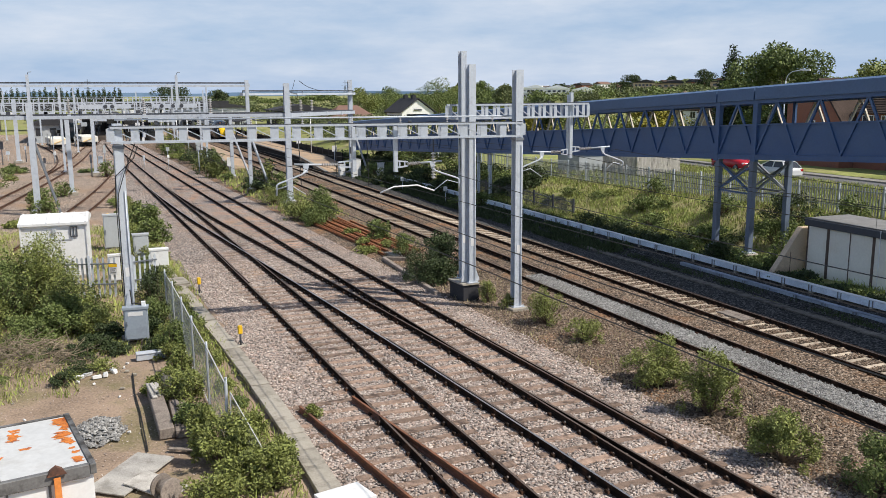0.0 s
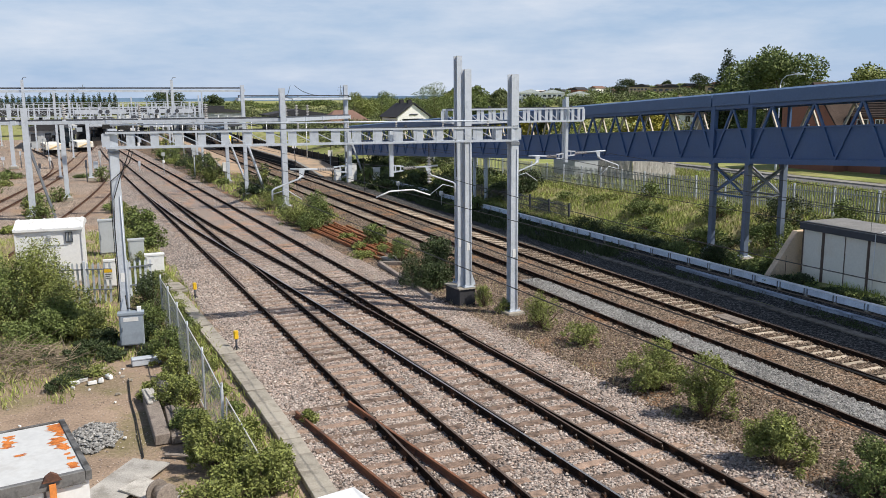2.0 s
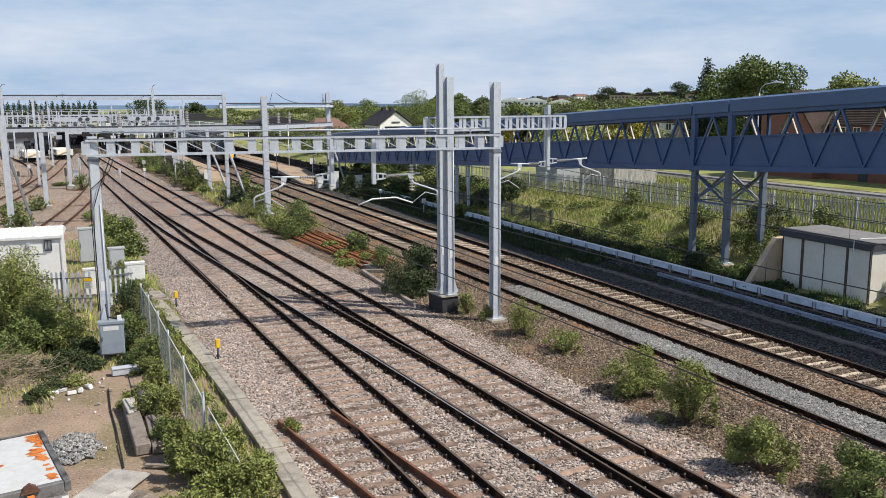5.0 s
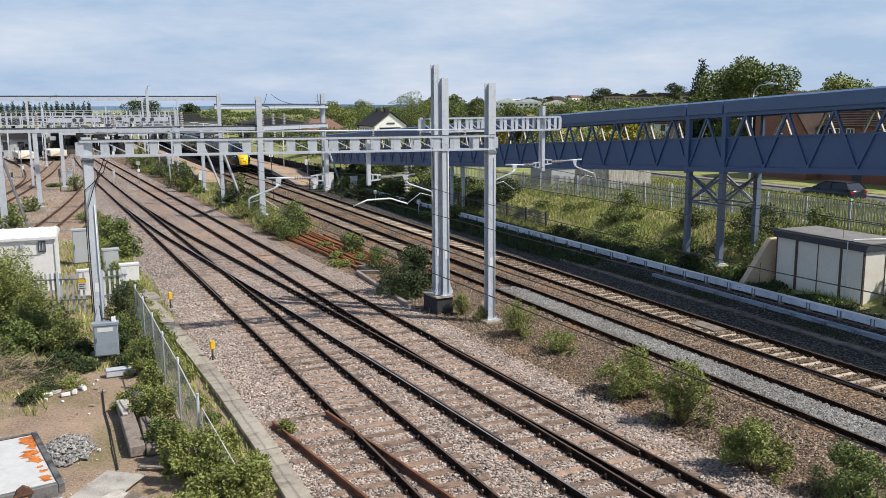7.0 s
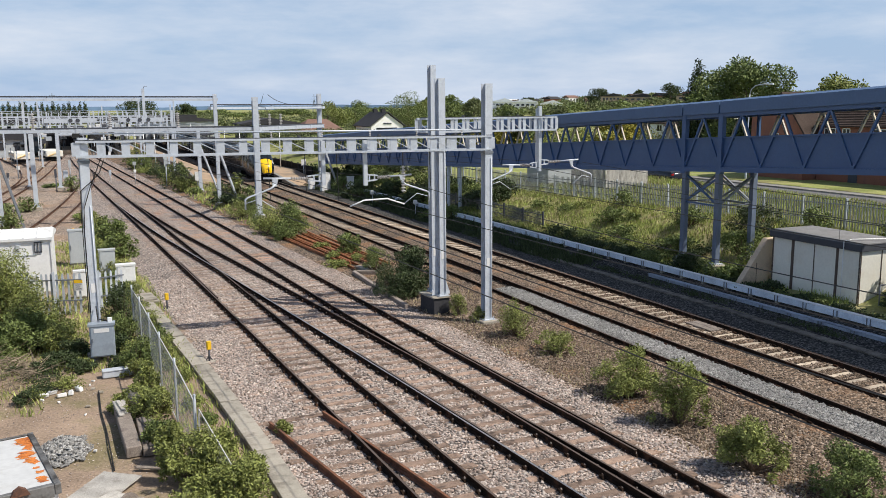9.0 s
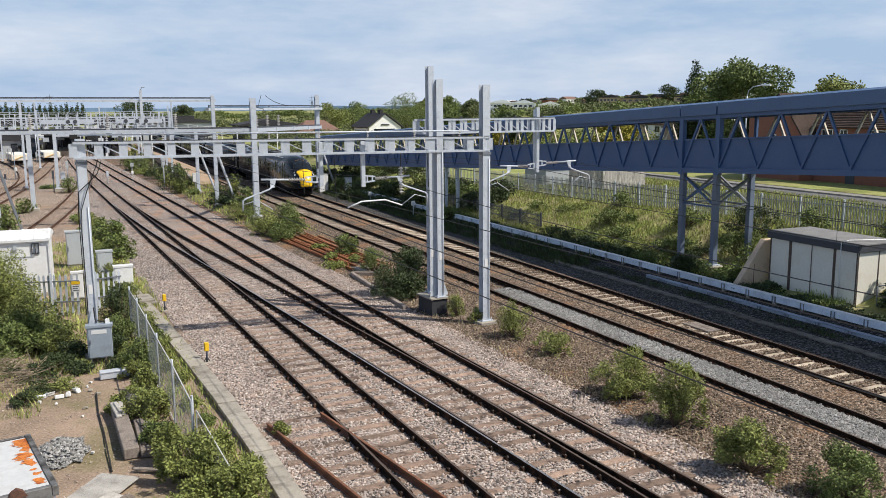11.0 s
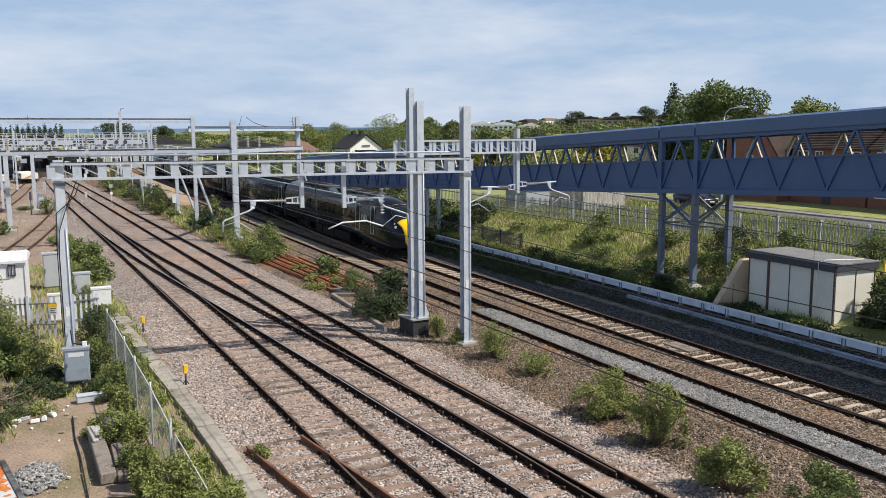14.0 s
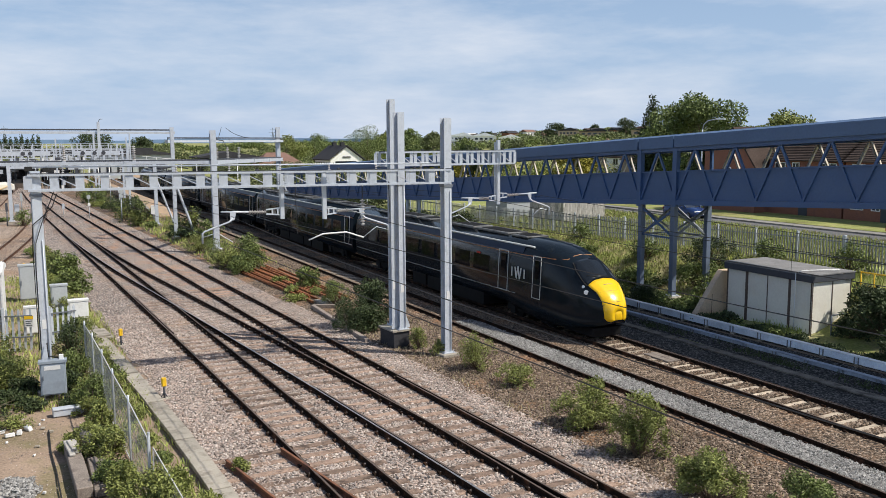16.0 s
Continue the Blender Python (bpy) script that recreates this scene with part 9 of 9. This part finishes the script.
for i, y in enumerate(SLEEPER_YS):
    tilt = -math.degrees(math.atan((T1(y + 1) - T1(y - 1)) / 2)) + rng.uniform(-0.6, 0.6)
    xl, xr = T1(y) - 1.3 + rng.uniform(-0.06, 0.06), T1(y) + 1.3 + rng.uniform(-0.06, 0.06)
    ul, ur = T2(y) - 1.3 + rng.uniform(-0.06, 0.06), T2(y) + 1.3 + rng.uniform(-0.06, 0.06)
    if y < 84:
        lo, hi = turnout(y) - G2 - 0.4, turnout(y) + G2 + 0.4
        if y > 34:
            xr = max(xr, min(hi, ul - 0.12))
            ul = min(ul, max(lo, xr + 0.1))
        else:
            ul = min(ul, max(lo, xr + 0.1))
    if 12 < y < 23:
        xl = min(xl, 4.67 + (21.74 - y) * 0.152 - 0.45) if y < 22.5 else xl
    sleeper(track_1, xl, xr, y, (0.032 if y < 38 else 0.006) + rng.uniform(-0.012, 0.006), "timber", cache, tilt)
    sleeper(track_2, ul, ur, y + 0.2, (0.032 if y < 38 else 0.006) + rng.uniform(-0.012, 0.006), "timber" if y < 40 or rng.random() < 0.35 else "timber_rust", cache, tilt)
for i in range(150):
    y = 6 + 0.65 * i
    sleeper(track_3, M1(y) - 1.25, M1(y) + 1.25, y, (-0.03 if y < 45 else 0.0) + rng.uniform(-0.012, 0.004), "sleeper_mixed", cache, rng.uniform(-0.6, 0.6))
    sleeper(track_4, M2(y) - 1.25, M2(y) + 1.25, y + 0.1, (0.030 if y < 37 else 0.014 if y < 62 else 0.0) + rng.uniform(-0.008, 0.004), "concrete_sleeper" if y < 62 else "sleeper_mixed", cache, rng.uniform(-0.5, 0.5))
for tr, f, y0, y1 in ((track_5, L1, 52, 125), (track_6, L2, 60, 195), (track_7, L3, 112, 166)):
    bm = empty_mesh()
    y = y0
    while y < y1:
        box(bm, f(y) - 1.3, f(y) + 1.3, y - 0.1, y + 0.1, -0.12, -0.025)
        y += 0.7
    tagged(part("sleeper_rest", bm, "timber", tr), kind="stuff")


# rail chairs and keys where each sleeper meets a rail
def chairs(th, f, ys, offsets):
    v, q = [], []
    for y in ys:
        for o in offsets:
            x = f(y) + o
            for s in (-1, 1):
                a, b = x + s * 0.065, x + s * 0.15
                x0, x1 = min(a, b), max(a, b)
                k = len(v)
                v += [(x0, y - 0.09, 0.03), (x1, y - 0.09, 0.03), (x1, y + 0.09, 0.03), (x0, y + 0.09, 0.03), (x0, y - 0.06, 0.10), (x1, y - 0.06, 0.085), (x1, y + 0.06, 0.085), (x0, y + 0.06, 0.10)]
                q += [(k + 4, k + 5, k + 6, k + 7), (k, k + 1, k + 5, k + 4), (k + 1, k + 2, k + 6, k + 5), (k + 2, k + 3, k + 7, k + 6), (k + 3, k, k + 4, k + 7)]
    tagged(raw("rail_chair", v, q, "rail_side", th), kind="stuff")


def jaws(th, f, ys, offsets, mat="chair_iron"):
    """Upright cast jaws either side of the rail, a little uneven."""
    g = random.Random(int(ys[0] * 100) + len(offsets))
    v, q = [], []
    for y in ys:
        for o in offsets:
            for s in (-1, 1):
                x, h, w = f(y) + o + s * 0.088, g.uniform(0.085, 0.135), g.uniform(0.014, 0.026)
                yy = y + g.uniform(-0.03, 0.03)
                k = len(v)
                for z, t in ((0.03, 0.022), (h, 0.010)):
                    v += [(x - t, yy - w, z), (x + t, yy - w, z), (x + t, yy + w, z), (x - t, yy + w, z)]
                q += [(k + 4, k + 5, k + 6, k + 7), (k, k + 1, k + 5, k + 4), (k + 1, k + 2, k + 6, k + 5), (k + 2, k + 3, k + 7, k + 6), (k + 3, k, k + 4, k + 7)]
    tagged(raw("chair_jaw", v, q, mat, th), kind="stuff")


near_ys = [y for y in SLEEPER_YS if y < 62]
jaws(track_1, T1, near_ys, (-G2, G2))
jaws(track_2, T2, [y + 0.2 for y in near_ys], (-G2, G2))
jaws(track_x, CROSS, near_ys, (-G2, G2))
chairs(track_1, T1, near_ys, (-G2, G2))
chairs(track_2, T2, [y + 0.2 for y in near_ys], (-G2, G2))
chairs(track_x, CROSS, near_ys, (-G2, G2))
chairs(track_3, M1, [6 + 0.65 * i for i in range(80)], (-G2, G2))
chairs(track_4, M2, [6.1 + 0.65 * i for i in range(80)], (-G2, G2))


# ---- loose stones ----
def loose(name, label, n, region, size, mat, seed, z0=0.0, hold=None):
    """Broken stones scattered over x0..x1 (functions of y) and y0..y1."""
    g = np.random.default_rng(seed)
    fx0, fx1, y0, y1 = region
    y = y0 + (y1 - y0) * g.random(n) ** 1.25
    u = g.random(n)
    lo, hi = np.array([fx0(t) for t in y]), np.array([fx1(t) for t in y])
    x = lo + (hi - lo) * u
    if hold is not None:
        keep = hold(x, y)
        x, y = x[keep], y[keep]
    n = len(x)
    tmpl = np.array([(1, 0, 0), (-1, 0, 0), (0, 1, 0), (0, -1, 0), (0, 0, 1), (0, 0, -1)], float)
    tri = np.array([(0, 2, 4), (2, 1, 4), (1, 3, 4), (3, 0, 4), (0, 3, 5)])
    v = tmpl[None] * g.uniform(0.55, 1.25, (n, 6, 1)) + g.normal(size=(n, 6, 3)) * 0.22
    v *= size * 0.5 * g.uniform(0.6, 1.5, (n, 1, 1))
    v *= np.array([1.15, 1.0, 0.8])
    a = g.uniform(0, 6.283, n)
    ca, sa = np.cos(a), np.sin(a)
    rx = v[:, :, 0] * ca[:, None] - v[:, :, 1] * sa[:, None]
    ry_ = v[:, :, 0] * sa[:, None] + v[:, :, 1] * ca[:, None]
    v = np.stack([rx + x[:, None], ry_ + y[:, None], v[:, :, 2] + z0 + size * g.uniform(-0.1, 0.35, (n, 1))], 2)
    f = (tri[None] + (np.arange(n) * 6)[:, None, None]).reshape(-1, 3)
    return tagged(arrays(name, v.reshape(-1, 3), f, mat), label, "ballast stones", kind="stuff")


def stone_mat(name, colours):
    m = bpy.data.materials.new(name)
    m.use_nodes = True
    n, l = m.node_tree.nodes, m.node_tree.links
    geo, ramp = n.new("ShaderNodeNewGeometry"), n.new("ShaderNodeValToRGB")
    while len(ramp.color_ramp.elements) < len(colours):
        ramp.color_ramp.elements.new(0.5)
    for i, c in enumerate(colours):
        ramp.color_ramp.elements[i].position, ramp.color_ramp.elements[i].color = i / (len(colours) - 1), (*c, 1)
    tex, mul = n.new("ShaderNodeTexNoise"), n.new("ShaderNodeMapRange")
    pos = n.new("ShaderNodeTexCoord")
    tex.inputs["Scale"].default_value = 0.7
    tex.inputs["Detail"].default_value = 5
    l.new(pos.outputs["Object"], tex.inputs[0])
    mul.inputs[1].default_value, mul.inputs[2].default_value, mul.inputs[3].default_value, mul.inputs[4].default_value = 0.3, 0.7, 0.8, 1.2
    l.new(tex.outputs[0], mul.inputs[0])
    sc = n.new("ShaderNodeVectorMath")
    sc.operation = "SCALE"
    l.new(geo.outputs["Random Per Island"], ramp.inputs[0])
    l.new(ramp.outputs[0], sc.inputs[0])
    l.new(mul.outputs[0], sc.inputs["Scale"])
    l.new(sc.outputs[0], n["Principled BSDF"].inputs["Base Color"])
    n["Principled BSDF"].inputs["Roughness"].default_value = 0.9
    n["Principled BSDF"].inputs["Specular IOR Level"].default_value = 0.2
    return m


M["stones_pale"], M["stones_brown"], M["stones_grey"] = stone_mat("pale_stones", BALLAST_TONES), stone_mat("brown_stones", BROWN_TONES), stone_mat("grey_stones", GREY_TONES)
T1v, T2v, Xv = np.vectorize(T1), np.vectorize(T2), np.vectorize(CROSS)
M1v, M2v = np.vectorize(M1), np.vectorize(M2)


def off_timber(x, y):
    """Between the sleepers and clear of the rails of the yard lines."""
    a, b = T1v(y), T2v(y)
    k = np.abs((y - 6 + 0.35) % 0.7 - 0.35) > 0.13
    j = np.abs((y - 6.2 + 0.35) % 0.7 - 0.35) > 0.13
    on1 = (x > a - 1.4) & (x < a + 1.5)
    on2 = (x > b - 2.4) & (x < b + 1.4)
    clear = (np.abs(x - a + G2) > 0.1) & (np.abs(x - a - G2) > 0.1) & (np.abs(x - b + G2) > 0.1) & (np.abs(x - b - G2) > 0.1) & (np.abs(x - Xv(y) - G2) > 0.1) & (np.abs(x - Xv(y) + G2) > 0.1)
    return clear & (~on1 | k) & (~on2 | j)


def off_main(x, y):
    ok = np.ones(len(x), bool)
    for f, o in ((M1v, 0.0), (M2v, 0.1)):
        c = f(y)
        on = np.abs(x - c) < 1.3
        k = np.abs((y - 6 - o + 0.325) % 0.65 - 0.325) > 0.13
        ok &= (~on | k) & (np.abs(x - c - G2) > 0.1) & (np.abs(x - c + G2) > 0.1)
    return ok


loose("loose_ballast", "pale loose ballast stones between the sleepers", 95000, (lambda y: T1(y) - 2.85, lambda y: T2(y) + 2.4, 11.5, 44), 0.066, "stones_pale", 1, hold=off_timber)
loose("loose_ballast_brown", "brown loose stones on the strip between lines", 36000, (lambda y: T2(y) + 2.1, lambda y: M1(y) - 0.82, 11.5, 40), 0.062, "stones_brown", 2, -0.01)
loose("loose_ballast_main", "dark brown loose stones between the main lines", 46000, (lambda y: M1(y) + 0.85, lambda y: M2(y) + 1.2, 13, 42), 0.07, "stones_brown", 3, 0.03, hold=off_main)
loose("loose_ballast_fresh", "fresh grey stones between the rails", 14000, (lambda y: M1(y) - 0.45, lambda y: M1(y) + 0.64, 12, 34), 0.062, "stones_grey", 4, 0.05)
for i in range(4):
    r = 1.0 - 0.22 * i
    loose("grey_stone_heap", "small heap of grey stone chips on the dirt", 1500 - 330 * i, (lambda y: -0.95, lambda y: 0.35, 21.4, 23.7), 0.075, "stones_grey", 5 + 40 * i, 0.0 + 0.045 * i,
          hold=lambda x, y, r=r: ((x + 0.35) / (0.62 * r)) ** 2 + ((y - 22.5) / (1.05 * r)) ** 2 < 1 + 0.25 * np.sin(x * 9) * np.cos(y * 7))
loose("yard_chips", "scattered stone chips across the dirt", 5000, (lambda y: -4.0, lambda y: 3.6, 16, 33), 0.03, "stones_pale", 6, -0.02)


# ---- what moves ----
NOSE = [(0.0, 157.8), (2.0, 148.2), (4.2, 134.4), (5.3, 126.29), (6.4, 118.73), (7.2, 112.3), (8.0, 106.18), (8.8, 99.85), (9.2, 96.58), (10.2, 87.8), (11.3, 77.49), (11.9, 71.36), (12.5, 65.44), (13.0, 60.34), (13.5, 55.33), (14.0, 50.23), (14.5, 45.13), (15.0, 39.72), (15.5, 33.9), (16.0, 27.67)]


# road traffic: lane, heading, and place along the road
ROADS = [("red", 53.1, 0, [(0.0, 60.8), (0.6, 54.6), (1.2, 48.6), (1.5, 45.9), (3.0, 31.0), (16.0, -100.0)]),
         ("white", 50.3, 180, [(0.0, 52.7), (0.6, 58.8), (1.2, 64.6), (3.0, 82.0), (16.0, 206.0)]),
         ("estate", 50.3, 180, [(0.0, -22.0), (6.5, 40.2), (7.1, 44.9), (7.7, 50.0), (8.5, 57.6), (9.1, 63.6), (16.0, 132.0)]),
         ("navy", 53.1, 0, [(0.0, 190.0), (12.0, 77.0), (13.0, 67.2), (13.7, 61.6), (14.3, 54.6), (14.9, 47.5), (15.5, 40.6), (16.0, 35.0)]),
         ("blue", 53.1, 0, [(0.0, 210.0), (14.0, 76.0), (14.9, 67.2), (15.5, 62.0), (16.0, 56.9)])]


def motions():
    for i, car_ob in enumerate(train):
        rows = []
        for t, y in NOSE:
            a, b = y + CAR * i + (4.6 if i == 0 else 4.2), y + CAR * i + (20.9 if i == 0 else CAR - 4.2)
            xa, xb = M2(a), M2(b)
            slope = (xb - xa) / (b - a)
            y0 = y + CAR * i
            rows.append((t, pose(xa - slope * (a - y0), y0, 0.0, 0, 0, -math.degrees(math.atan(slope)))))
        walk(car_ob, rows)
    for name, lane, facing, marks in ROADS:
        walk(cars[name], [(t, pose(lane, y, road_z(min(y, 330)) + 0.09, 0, 0, facing)) for t, y in marks])


motions()
